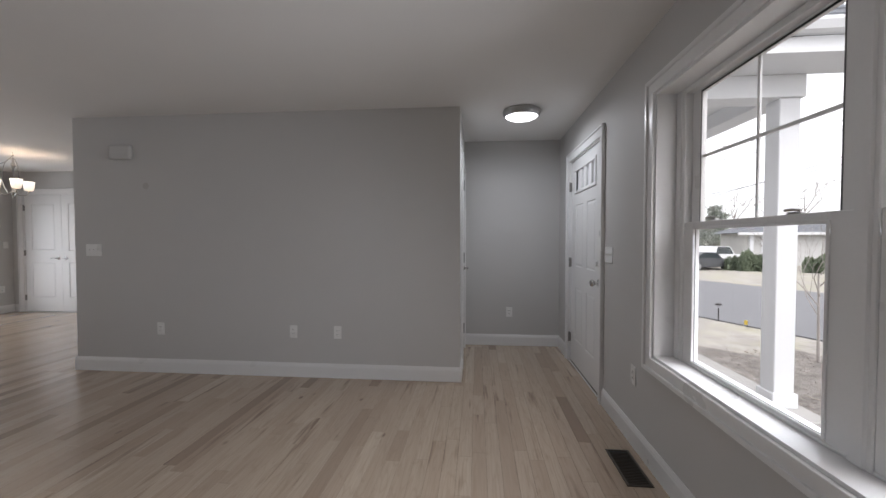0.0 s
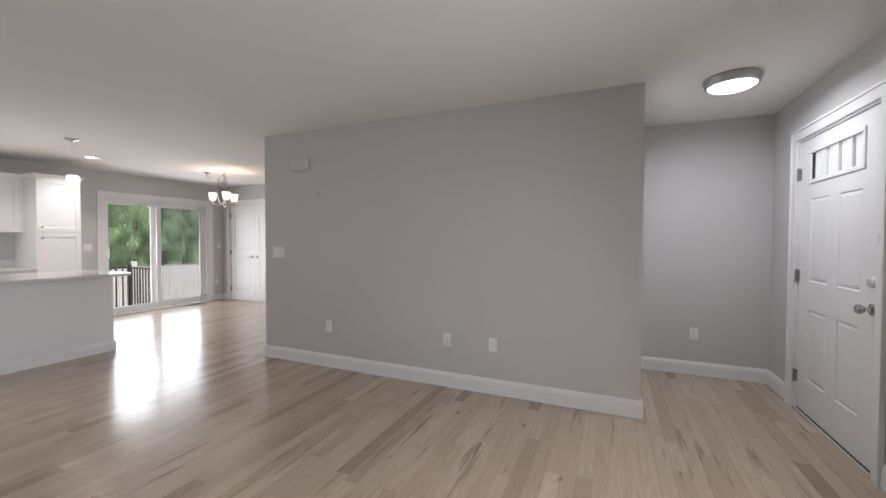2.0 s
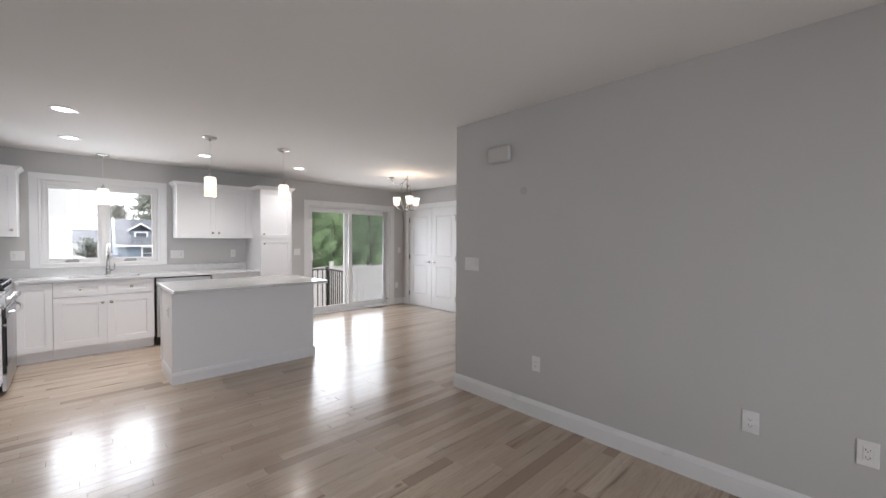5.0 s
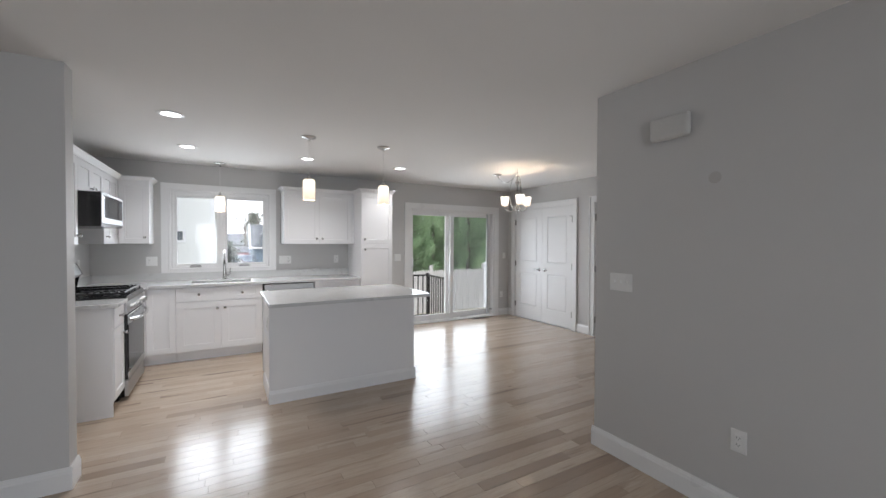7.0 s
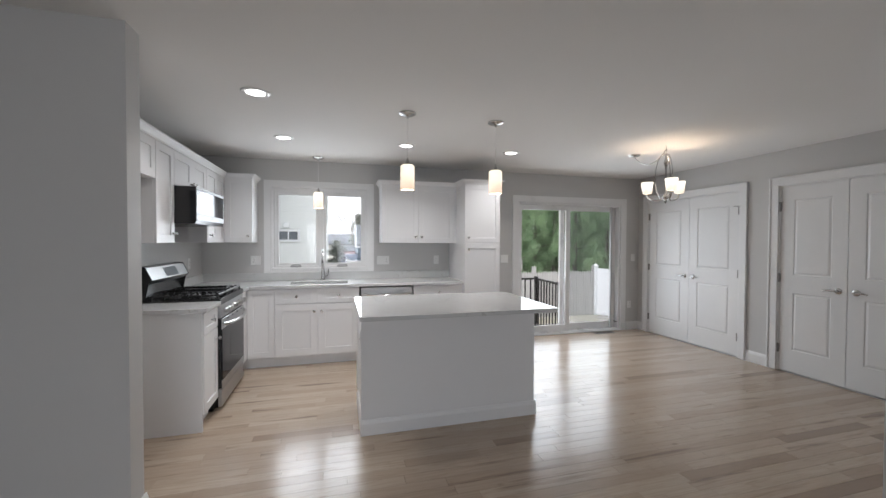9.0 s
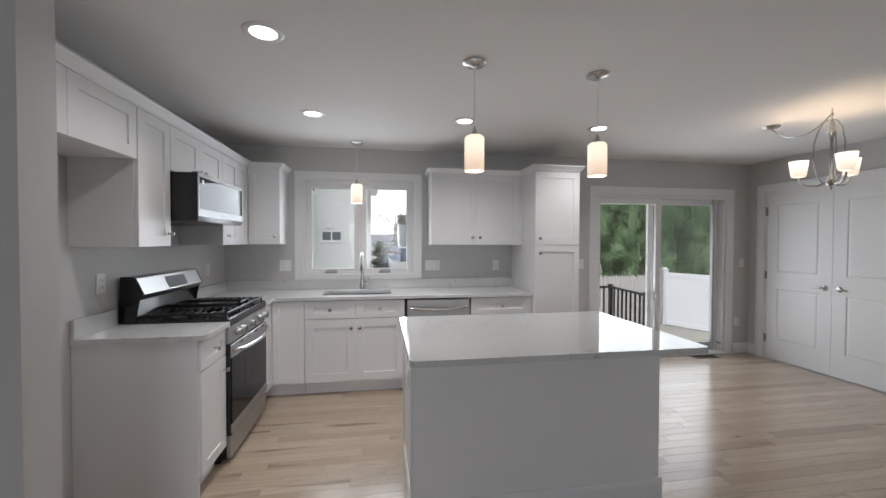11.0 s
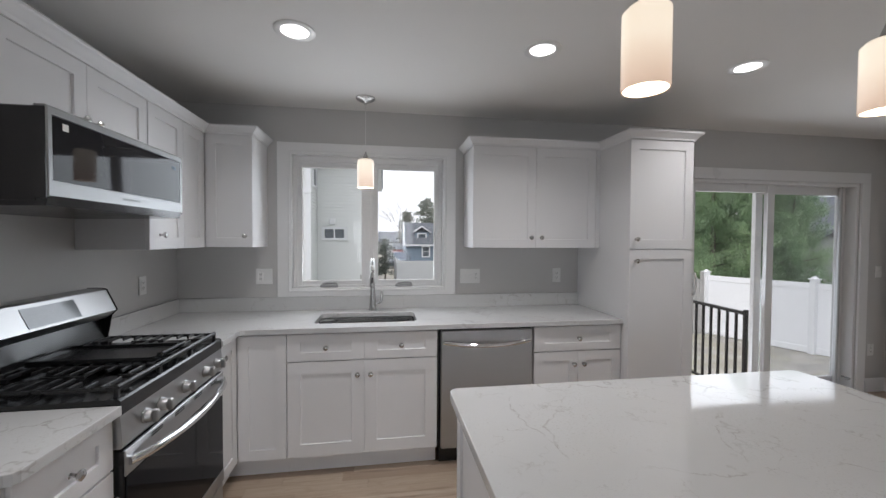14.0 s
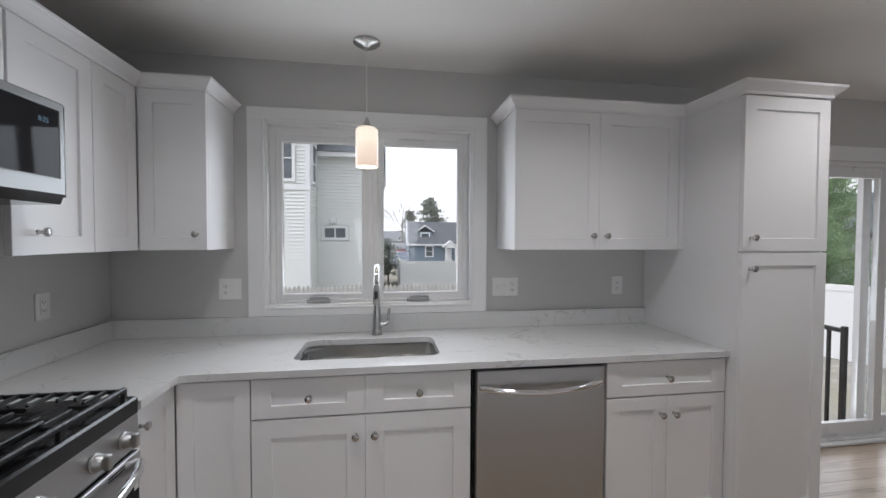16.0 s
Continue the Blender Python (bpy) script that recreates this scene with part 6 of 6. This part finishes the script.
bal = mesh_of("baluster", boxed((-0.010, -0.010, -0.10), (0.010, 0.010, RZ - 0.01)), M_DARKMETAL)
for a, b in ((Vector((3.36, CORNER.y)), CORNER), (CORNER, END)):
    dv = b - a
    m = place(a.x, a.y, 0, math.degrees(math.atan2(dv.y, dv.x)))
    part("top_rail", boxed((0.02, -0.02, RZ - 0.02), (dv.length - 0.015, 0.02, RZ + 0.012), 0.004), M_DARKMETAL, rail, "", m)
    part("bottom_rail", boxed((0.02, -0.015, -0.105), (dv.length - 0.015, 0.015, -0.078), 0.003), M_DARKMETAL, rail, "", m)
    n = round(dv.length / 0.115)
    for k in range(1, n):
        shared("baluster", bal, rail, m @ place(dv.length * k / n, 0, 0))

vf = thing("vinyl_fence", "white vinyl panel fence along the back yard", "fence", m=place(0, 0, 0))
corners = [(10.0, 14.3), (10.85, 12.2), (11.75, 10.0), (12.6, 7.8), (13.5, 5.6), (14.4, 3.4)]
for cx, cy in corners:
    bm = boxed((cx - 0.065, cy - 0.065, GR - 0.05), (cx + 0.065, cy + 0.065, 0.57), 0.006)
    box(bm, (cx - 0.085, cy - 0.085, 0.57), (cx + 0.085, cy + 0.085, 0.60), 0.004)
    lathe(bm, [(0.10, 0.60), (0.03, 0.65)], (cx, cy, 0), 4)
    part("post", bm, M_FENCE, vf, "white capped fence post")
for a, b in zip(corners, corners[1:]):
    dv = Vector(b) - Vector(a)
    ang, ln = math.degrees(math.atan2(dv.y, dv.x)), dv.length
    m = place(a[0], a[1], 0, ang)
    part("panel", boxed((0.06, -0.012, GR + 0.06), (ln - 0.06, 0.012, 0.41)), M_FENCE, vf, "", m)
    part("top_rail", boxed((0.06, -0.03, 0.35), (ln - 0.06, 0.03, 0.49), 0.006), M_FENCE, vf, "", m)
    part("bottom_rail", boxed((0.06, -0.03, GR + 0.02), (ln - 0.06, 0.03, GR + 0.16), 0.006), M_FENCE, vf, "", m)
pf = thing("picket_fence", "weathered grey cedar stockade fence at the yard's end", "fence", m=place(0, 14.3, 0))
pk = prism(bmesh.new(), [(0, GR), (0.085, GR), (0.085, 0.34), (0.0425, 0.42), (0, 0.34)], "y", -0.01, 0.01)
PICKET = mesh_of("picket", pk, M_PICKET)
prng = random.Random(8)
for k in range(150):
    shared("picket", PICKET, pf, pose(-4.2 + k * 0.0945, prng.uniform(-0.004, 0.004), prng.uniform(-0.02, 0.015), 0, prng.uniform(-0.4, 0.4), 0))
for z in (-0.8, 0.1):
    part("fence_rail", boxed((-4.2, 0.012, z), (9.95, 0.05, z + 0.08)), M_PICKET, pf)
for k in range(7):
    part("post", boxed((-4.2 + k * 2.35, 0.012, GR), (-4.09 + k * 2.35, 0.11, 0.58), 0.004), M_PICKET, pf)
# far white fence before the blue house
ff = thing("far_vinyl_fence", "white fence before the blue house", "fence", m=place(0, 0, 0))
part("panel", boxed((1.75, 24.0, GR), (9.0, 24.05, 0.36)), M_FENCE, ff)
part("panel", boxed((1.70, 24.05, GR), (1.75, 29.0, 0.36)), M_FENCE, ff)
for k in range(4):
    part("post", boxed((1.70 + k * 2.4, 23.96, GR), (1.82 + k * 2.4, 24.09, 0.44)), M_FENCE, ff)


# ---- houses ----
def clapboard(x0, x1, y, z0, z1, course=0.14, face=-1):
    """A wall of lapped boards along x, its face towards -y (face -1)."""
    bm = bmesh.new()
    n = int((z1 - z0) / course)
    out = [(y + 0.1, z0)]
    for k in range(n):
        out += [(y + face * 0.036, z0 + k * course), (y, z0 + (k + 1) * course)]
    out += [(y, z1), (y + 0.1, z1)]
    return prism(bm, out, "x", x0, x1)


def clapboard_side(y0, y1, x, z0, z1, course=0.14, face=1):
    out = [(x - face * 0.1, z0)]
    for k in range(int((z1 - z0) / course)):
        out += [(x + face * 0.036, z0 + k * course), (x, z0 + (k + 1) * course)]
    out += [(x, z1), (x - face * 0.1, z1)]
    return prism(bmesh.new(), out, "y", y0, y1)


def far_window(parent, x0, x1, z0, z1, y, lights=1, trim=0.1, m=None):
    """A framed window facing -y in the parent's own axes."""
    w = part("window", bmesh_frame(x0 - trim, x1 + trim, z0 - trim, z1 + trim, trim, y - 0.05, y + 0.03), M_PORCH, parent, "white framed window", m)
    step = (x1 - x0) / lights
    for k in range(lights):
        part("pane", boxed((x0 + k * step + 0.025, y - 0.02, z0), (x0 + (k + 1) * step - 0.025, y + 0.0, z1)), M_FARPANE, w)
    if lights > 1:
        bm = bmesh.new()
        for k in range(1, lights):
            box(bm, (x0 + k * step - 0.025, y - 0.04, z0), (x0 + k * step + 0.025, y + 0.01, z1))
        part("mullion", bm, M_PORCH, w)
    else:
        part("meeting_rail", boxed((x0, y - 0.04, (z0 + z1) / 2 - 0.02), (x1, y - 0.0, (z0 + z1) / 2 + 0.02)), M_PORCH, w)
    return w


def bmesh_frame(x0, x1, z0, z1, t, y0, y1):
    bm = bmesh.new()
    box(bm, (x0, y0, z0), (x0 + t, y1, z1))
    box(bm, (x1 - t, y0, z0), (x1, y1, z1))
    box(bm, (x0 + t, y0, z0), (x1 - t, y1, z0 + t))
    box(bm, (x0 + t, y0, z1 - t), (x1 - t, y1, z1))
    return bm


def gable_roof(parent, x0, x1, y0, y1, ze, zr, over=0.3, material=None, m=None, axis="x"):
    """A ridge along x (or y) over a box."""
    if axis == "x":
        ym = (y0 + y1) / 2
        bm = prism(bmesh.new(), [(y0 - over, ze), (ym, zr), (y1 + over, ze), (y1 + over, ze + 0.12), (ym, zr + 0.14), (y0 - over, ze + 0.12)], "x", x0 - over, x1 + over)
    else:
        xm = (x0 + x1) / 2
        bm = prism(bmesh.new(), [(x0 - over, ze), (xm, zr), (x1 + over, ze), (x1 + over, ze + 0.12), (xm, zr + 0.14), (x0 - over, ze + 0.12)], "y", y0 - over, y1 + over)
    return part("roof", bm, material or M_ROOF, parent, "", m)


# pale house behind the yard
h = thing("neighbour_house", "tall pale grey clapboard house behind the yard", "house", m=place(0, 0, 0))
part("wall", clapboard(-1.6, 0.55, 21.0, GR, 4.55, 0.125), M_SIDE_G, h)
part("wall", clapboard_side(21.1, 30, 0.55, GR, 4.55, 0.125), M_SIDE_G, h)
part("wall", boxed((-1.6, 21.1, GR), (0.45, 30, 4.5)), M_SIDE_G, h)
part("bay_wall", clapboard(-7.0, -1.72, 19.5, GR, 5.2, 0.125), M_SIDE_G, h)
part("bay_wall", clapboard_side(19.6, 21.0, -1.62, GR, 5.2, 0.125), M_SIDE_G, h)
part("bay_wall", boxed((-7.0, 19.62, GR), (-1.74, 30, 5.2)), M_SIDE_G, h)
bm = boxed((-1.74, 19.46, GR), (-1.58, 19.62, 5.2))
box(bm, (0.45, 20.95, GR), (0.60, 21.1, 4.55))
part("corner_board", bm, M_PORCH, h)
part("band_board", boxed((-7.0, 19.44, 3.12), (-1.56, 19.475, 3.32)), M_PORCH, h)
far_window(h, -1.33, -0.52, 1.48, 1.84, 20.97, 2, 0.1)
far_window(h, -3.0, -2.16, 3.5, 4.9, 19.47, 1, 0.1)
far_window(h, 19.95, 20.6, 3.5, 4.8, 0, 1, 0.1, pose(-1.60, 0, 0, 0, 0, 90))
part("light_box", boxed((-1.12, 20.86, 2.02), (-0.88, 20.97, 2.26), 0.02), M_PORCH, h, "white wall light box")
part("eave", boxed((-1.6, 20.6, 4.55), (0.95, 30.4, 4.72)), M_PORCH, h)
part("eave", boxed((-7.2, 19.2, 5.2), (-1.3, 30.4, 5.36)), M_PORCH, h)
bm = prism(bmesh.new(), [(20.55, 4.72), (25.5, 7.6), (30.4, 4.72)], "x", -1.6, 1.0)
part("roof", bm, M_ROOF, h)
bm = prism(bmesh.new(), [(19.15, 5.36), (25, 8.6), (30.4, 5.36)], "x", -7.3, -1.25)
part("roof", bm, M_ROOF, h)

# blue house with dormer and porch
h = thing("blue_house", "blue-grey cottage with dormer and small white porch", "house", m=place(0, 0, 0))
part("wall", clapboard(3.35, 16.0, 45.0, GR, 0.85, 0.18), M_SIDE_B, h)
part("wall", boxed((3.35, 45.1, GR), (16.0, 51, 0.85)), M_SIDE_B, h)
bm = prism(bmesh.new(), [(44.7, 0.80), (44.7, 0.95), (46.2, 3.2), (49.8, 3.2), (51.3, 0.95), (51.3, 0.80)], "x", 3.15, 16.2)
part("roof", bm, M_ROOF, h, "steep grey gambrel roof")
part("rake_board", prism(bmesh.new(), [(44.68, 0.72), (44.68, 1.0), (46.2, 3.28), (46.4, 3.1)], "x", 3.05, 3.2), M_PORCH, h)
part("eave", boxed((3.1, 44.6, 0.72), (16.2, 44.75, 0.88)), M_PORCH, h)
dm = part("dormer", boxed((4.3, 45.2, 0.95), (5.75, 47, 2.15)), M_SIDE_B, h, "small dormer")
part("dormer_roof", prism(bmesh.new(), [(4.1, 2.1), (5.02, 2.72), (5.95, 2.1), (5.95, 2.2), (5.02, 2.85), (4.1, 2.2)], "y", 44.9, 47.4), M_PORCH, h)
far_window(h, 4.65, 5.4, 1.15, 1.95, 45.17, 1, 0.12)
far_window(h, 5.1, 5.75, -0.35, 0.6, 44.95, 1, 0.12)
part("porch_roof", prism(bmesh.new(), [(6.75, 0.55), (7.45, 1.1), (8.15, 0.55), (8.15, 0.7), (7.45, 1.25), (6.75, 0.7)], "y", 43.6, 45.0), M_PORCH, h)
part("porch_gable", prism(bmesh.new(), [(6.85, 0.5), (7.45, 1.05), (8.05, 0.5)], "y", 43.7, 43.8), M_PORCH, h)
for cx in (6.9, 7.9):
    part("porch_post", boxed((cx, 43.7, GR), (cx + 0.13, 43.83, 0.55)), M_PORCH, h)
part("door", boxed((7.15, 44.9, GR), (7.75, 44.97, 0.4)), M_PORCH, h, "white front door")

# distant pale house and red shed
h = thing("distant_house", "distant pale house with low grey roof", "house", m=place(0, 0, 0))
part("wall", boxed((-3.0, 70, GR), (6.5, 78, 0.9)), M_SIDE_W, h)
gable_roof(h, -3.0, 6.5, 70, 78, 0.85, 2.6)
for k in range(3):
    far_window(h, 1.2 + k * 1.5, 2.0 + k * 1.5, -0.1, 0.6, 69.97, 1, 0.12)
s = thing("red_shed", "small red shed beyond the driveway", "shed", m=place(0, 0, 0))
part("wall", boxed((1.9, 55, GR), (4.2, 58, 0.0)), M_RED, s)
gable_roof(s, 1.9, 4.2, 55, 58, 0.0, 0.7, 0.15)

# grey house behind the white fence: a low gabled wing before a steep dark roof
h = thing("grey_house", "grey clapboard house with dark roof behind the fence", "house", m=place(17.4, 16.6, 0, -55))
part("wall", clapboard(-2.2, 2.2, 0, GR, 0.2, 0.11), M_SIDE_D, h)
part("wall", boxed((-2.2, 0.1, GR), (2.2, 4, 0.2)), M_SIDE_D, h)
bm = bmesh.new()
for k in range(14):
    z0, z1 = 0.2 + k * 0.11, min(0.2 + (k + 1) * 0.11, 1.74)
    half = 2.2 * (1.75 - (z0 + z1) / 2) / 1.55
    prism(bm, [(-0.022, z0), (0.0, z1), (0.1, z1), (0.1, z0)], "x", -half, half)
part("gable", bm, M_SIDE_D, h, "clapboard gable")
gable_roof(h, -2.2, 2.2, 0, 4, 0.16, 1.76, 0.22, None, None, "y")
part("wall", boxed((-3.0, 4.0, GR), (9.0, 9.5, 0.9)), M_SIDE_D, h)
gable_roof(h, -3.0, 9.0, 4.0, 9.5, 0.9, 3.5, 0.3)
part("chimney", boxed((1.2, 6.4, 2.9), (1.9, 7.0, 4.3), 0.02), mat("dark_chimney_brick", (0.13, 0.10, 0.095), 0.9, var=0.3, scale=5, fine=30, bump=0.3), h, "dark brick chimney")
part("dormer", boxed((3.2, 3.9, 0.9), (5.2, 6.0, 2.0)), M_SIDE_D, h)
part("dormer_roof", prism(bmesh.new(), [(2.9, 1.95), (4.2, 2.7), (5.5, 1.95), (5.5, 2.1), (4.2, 2.85), (2.9, 2.1)], "y", 3.6, 6.4), M_PORCH, h)
far_window(h, 3.75, 4.65, 1.1, 1.8, 3.87, 1, 0.1)

# houses across the road
h = thing("ranch_house", "low grey ranch house with white trim across the road", "house", m=place(29.0, -19.4, GF, -108))
part("wall", clapboard(0, 14, 0, 0, 2.25, 0.2), M_SIDE_W, h)
part("wall", boxed((0, 0.1, 0), (14, 7, 2.25)), M_SIDE_W, h)
bm = bmesh.new()
eave = [bm.verts.new(v) for v in ((-0.7, -0.7, 2.25), (14.7, -0.7, 2.25), (14.7, 7.7, 2.25), (-0.7, 7.7, 2.25))]
top = [bm.verts.new(v) for v in ((3.4, 3.5, 3.75), (10.6, 3.5, 3.75))]
for f in ((0, 1, 5, 4), (1, 2, 5), (2, 3, 4, 5), (3, 0, 4), (3, 2, 1, 0)):
    bm.faces.new([(eave + top)[i] for i in f])
part("roof", bm, M_ROOF, h, "low grey hipped roof")
part("fascia", boxed((-0.74, -0.76, 2.10), (14.7, -0.705, 2.28)), M_PORCH, h)
part("porch_post", boxed((0.05, -0.4, 0), (0.25, -0.2, 2.2)), M_PORCH, h)
far_window(h, 0.9, 1.6, 0.7, 1.9, -0.03, 1, 0.12)
far_window(h, 4.6, 6.4, 0.7, 1.9, -0.03, 2, 0.12)
far_window(h, 9.0, 10.4, 0.8, 1.9, -0.03, 2, 0.12)
h = thing("cream_house", "small cream house with low roof across the road", "house", m=place(33.5, -15.4, GF, -66))
part("wall", boxed((-8, 0, 0), (3.6, 6, 1.75)), M_SIDE_Y, h)
gable_roof(h, -8, 3.6, 0, 6, 1.72, 2.9, 0.35)
far_window(h, 1.2, 1.9, 0.55, 1.35, -0.03, 1, 0.1)


# ---- vehicles ----
M_TYRE = mat("tyre_rubber", (0.02, 0.02, 0.02), 0.8, var=0.1, bump=0.1)
M_CARGLASS = mat("car_glass", (0.04, 0.05, 0.055), 0.08, var=0.05, bump=0.0)


def car(label, paint, m, profile, cabin, length, width=1.75, wheel=0.32):
    c = thing("parked_car", label, "car", m=m)
    part("body", prism(bmesh.new(), profile, "y", -width / 2, width / 2), paint, c)
    part("cabin", prism(bmesh.new(), cabin, "y", -width / 2 + 0.12, width / 2 - 0.12), paint, c)
    inner = [(x * 0.94 + 0.03 * length, z - 0.05) for x, z in cabin]
    part("side_window", prism(bmesh.new(), inner, "y", -width / 2 + 0.105, width / 2 - 0.105), M_CARGLASS, c)
    for wx in (0.2 * length, 0.8 * length):
        for s in (-1, 1):
            w = part("wheel", lathe(bmesh.new(), [(wheel * 0.6, -0.1), (wheel, -0.09), (wheel, 0.09), (wheel * 0.6, 0.1)], (wx, s * (width / 2 - 0.08), wheel), 20, "y"), M_TYRE, c)
            part("rim", lathe(bmesh.new(), [(wheel * 0.58, -0.105), (wheel * 0.5, -0.11), (wheel * 0.5, 0.11), (wheel * 0.58, 0.105)], (wx, s * (width / 2 - 0.08), wheel), 16, "y"), M_STEEL, w)
    for z0, y0 in ((0.62, -width / 2 + 0.1), (0.62, width / 2 - 0.35)):
        part("headlight", boxed((-0.01, y0, z0), (0.05, y0 + 0.25, z0 + 0.12), 0.01), M_PLASTIC, c)


SEDAN = [(0.0, 0.3), (0.0, 0.72), (0.15, 0.8), (1.3, 0.92), (3.9, 0.95), (4.5, 0.9), (4.55, 0.35), (4.3, 0.25), (0.2, 0.25)]
SEDAN_C = [(1.1, 0.9), (1.75, 1.38), (3.1, 1.42), (4.0, 0.93)]
TRUCK = [(0.0, 0.4), (0.0, 1.0), (1.3, 1.12), (5.4, 1.12), (5.4, 0.45), (0.2, 0.38)]
TRUCK_C = [(1.2, 1.1), (1.75, 1.75), (3.2, 1.78), (3.4, 1.1)]
car("dark parked sedan across the road", mat("black_car_paint", (0.09, 0.093, 0.10), 0.25, var=0.05, bump=0.0, coat=0.6), place(24.8, -15.3, GF, 112) @ Matrix.Scale(0.74, 4), SEDAN, SEDAN_C, 4.55)
car("small white parked pickup beside a hedge across the road", mat("white_car_paint", (0.72, 0.73, 0.74), 0.25, var=0.02, bump=0.0, coat=0.6), place(27.4, -17.6, GF, 112) @ Matrix.Scale(0.76, 4), TRUCK, TRUCK_C, 5.4, 1.9, 0.38)
car("dark blue parked car by the driveway", mat("blue_car_paint", (0.05, 0.07, 0.11), 0.2, var=0.05, bump=0.0, coat=0.6), place(2.0, 38, GR, 80), SEDAN, SEDAN_C, 4.55)

# ---- small things in front ----
t = thing("solar_path_light", "small black solar path light by the lawn edge", "garden light", m=place(8.85, -5.6, GF))
part("stake", tube(bmesh.new(), [(0, 0, -0.02), (0, 0, 0.30)], 0.012, 8), M_DARKMETAL, t)
part("lantern", lathe(bmesh.new(), [(0.03, 0.28), (0.05, 0.30), (0.05, 0.36)], seg=12), M_GLASS, t)
part("cap", lathe(bmesh.new(), [(0.07, 0.36), (0.06, 0.39), (0.015, 0.41)], seg=16), M_DARKMETAL, t)
t = thing("yellow_marker", "small yellow utility flag in the lawn", "marker flag", m=place(8.1, -5.72, GF))
part("wire", tube(bmesh.new(), [(0, 0, -0.02), (0, 0, 0.16)], 0.004, 6), M_DARKMETAL, t)
part("flag", boxed((0, -0.004, 0.08), (0.10, 0.004, 0.17), 0.002), mat("yellow_plastic", (0.7, 0.5, 0.05), 0.5, bump=0.0), t)
t = thing("power_line", "black utility wires crossing above the street", "power line", m=place(0, 0, 0))
for z0, z1 in ((4.92, 6.43), (3.37, 4.81), (3.2, 5.14), (5.6, 6.9)):
    pts = []
    for k in range(23):
        f = (k - 10) / 8
        y = -11.4 - 6.25 * f
        pts.append((20.0, y, z0 + (z1 - z0) * f + 0.15 * (f - 0.5) ** 2))
    part("wire", tube(bmesh.new(), pts, 0.014, 5), M_DARKMETAL, t)
for px, py, ph in ((20.0, -3.5, 6.0), (20.0, -20.8, 9.5)):
    t = thing("utility_pole", "wooden utility pole beside the road", "utility pole", m=place(px, py, GF))
    part("pole", tube(bmesh.new(), [(0, 0, -0.1), (0, 0, ph)], [0.11, 0.08], 10), M_BARK, t)
    part("insulator", lathe(bmesh.new(), [(0.03, ph), (0.05, ph + 0.05), (0.03, ph + 0.12)], seg=10), M_BARK, t)

# ---- floor boards ----
def board_mesh(length, w=0.083):
    bm = bmesh.new()
    c, t = 0.0007, 0.014
    g = 0.0003
    lo = [(g, g, -t), (length - g, g, -t), (length - g, w - g, -t), (g, w - g, -t)]
    mid = [(x, y, -c) for x, y, _ in lo]
    top = [(x + (c if x < 0.1 else -c), y + (c if y < 0.02 else -c), 0) for x, y, _ in lo]
    rings = [[bm.verts.new(p) for p in ring] for ring in (lo, mid, top)]
    for a, b in zip(rings, rings[1:]):
        for k in range(4):
            bm.faces.new((a[k], a[(k + 1) % 4], b[(k + 1) % 4], b[k]))
    bm.faces.new(rings[2])
    return bm


LENGTHS = (0.35, 0.5, 0.7, 0.9, 1.15, 1.4)
BOARDS = {n: mesh_of("board", board_mesh(n), M_FLOOR) for n in LENGTHS}
rng = random.Random(5)
far_bm = bmesh.new()
count = 0
row_y = YS
while row_y < YN - 0.002:
    w = min(0.083, YN - row_y)
    x = XW - rng.random() * 0.3
    while x < XE + 0.02:
        n = rng.choice(LENGTHS)
        a, b = max(x, XW if row_y < YC0 else XK), min(x + n, XE)
        inside = b > a + 0.02
        if inside:
            near = 1.4 < x < 3.3 and 0.0 < row_y < 7.2 and w > 0.08 and a == x and b == x + n
            if near and count < 300 and not (1.36 < x and x + n < 2.7 and 5.5 < row_y < 6.1):
                shared("board", BOARDS[n], FLOOR, place(x, row_y, 0))
                count += 1
            else:
                tmp = [(a, row_y), (b, row_y), (b, row_y + w), (a, row_y + w)]
                c, g = 0.0007, 0.0003
                lo = [far_bm.verts.new((px + (g if k in (0, 3) else -g), py + (g if k < 2 else -g), -c)) for k, (px, py) in enumerate(tmp)]
                hi = [far_bm.verts.new((px + (c + g) * (1 if k in (0, 3) else -1), py + (c + g) * (1 if k < 2 else -1), 0)) for k, (px, py) in enumerate(tmp)]
                deep = [far_bm.verts.new((v.co.x, v.co.y, -0.014)) for v in lo]
                for k in range(4):
                    far_bm.faces.new((deep[k], deep[(k + 1) % 4], lo[(k + 1) % 4], lo[k]))
                    far_bm.faces.new((lo[k], lo[(k + 1) % 4], hi[(k + 1) % 4], hi[k]))
                far_bm.faces.new(hi)
        x += n
    row_y += 0.083
far_me = bpy.data.meshes.new("boards")
far_bm.to_mesh(far_me)
far_bm.free()
far_me.materials.append(M_FLOOR_FAR)
far_ob = new("boards", far_me)
far_ob.parent = FLOOR
tagged(far_ob, "light oak strip boards", "", "", "stuff")
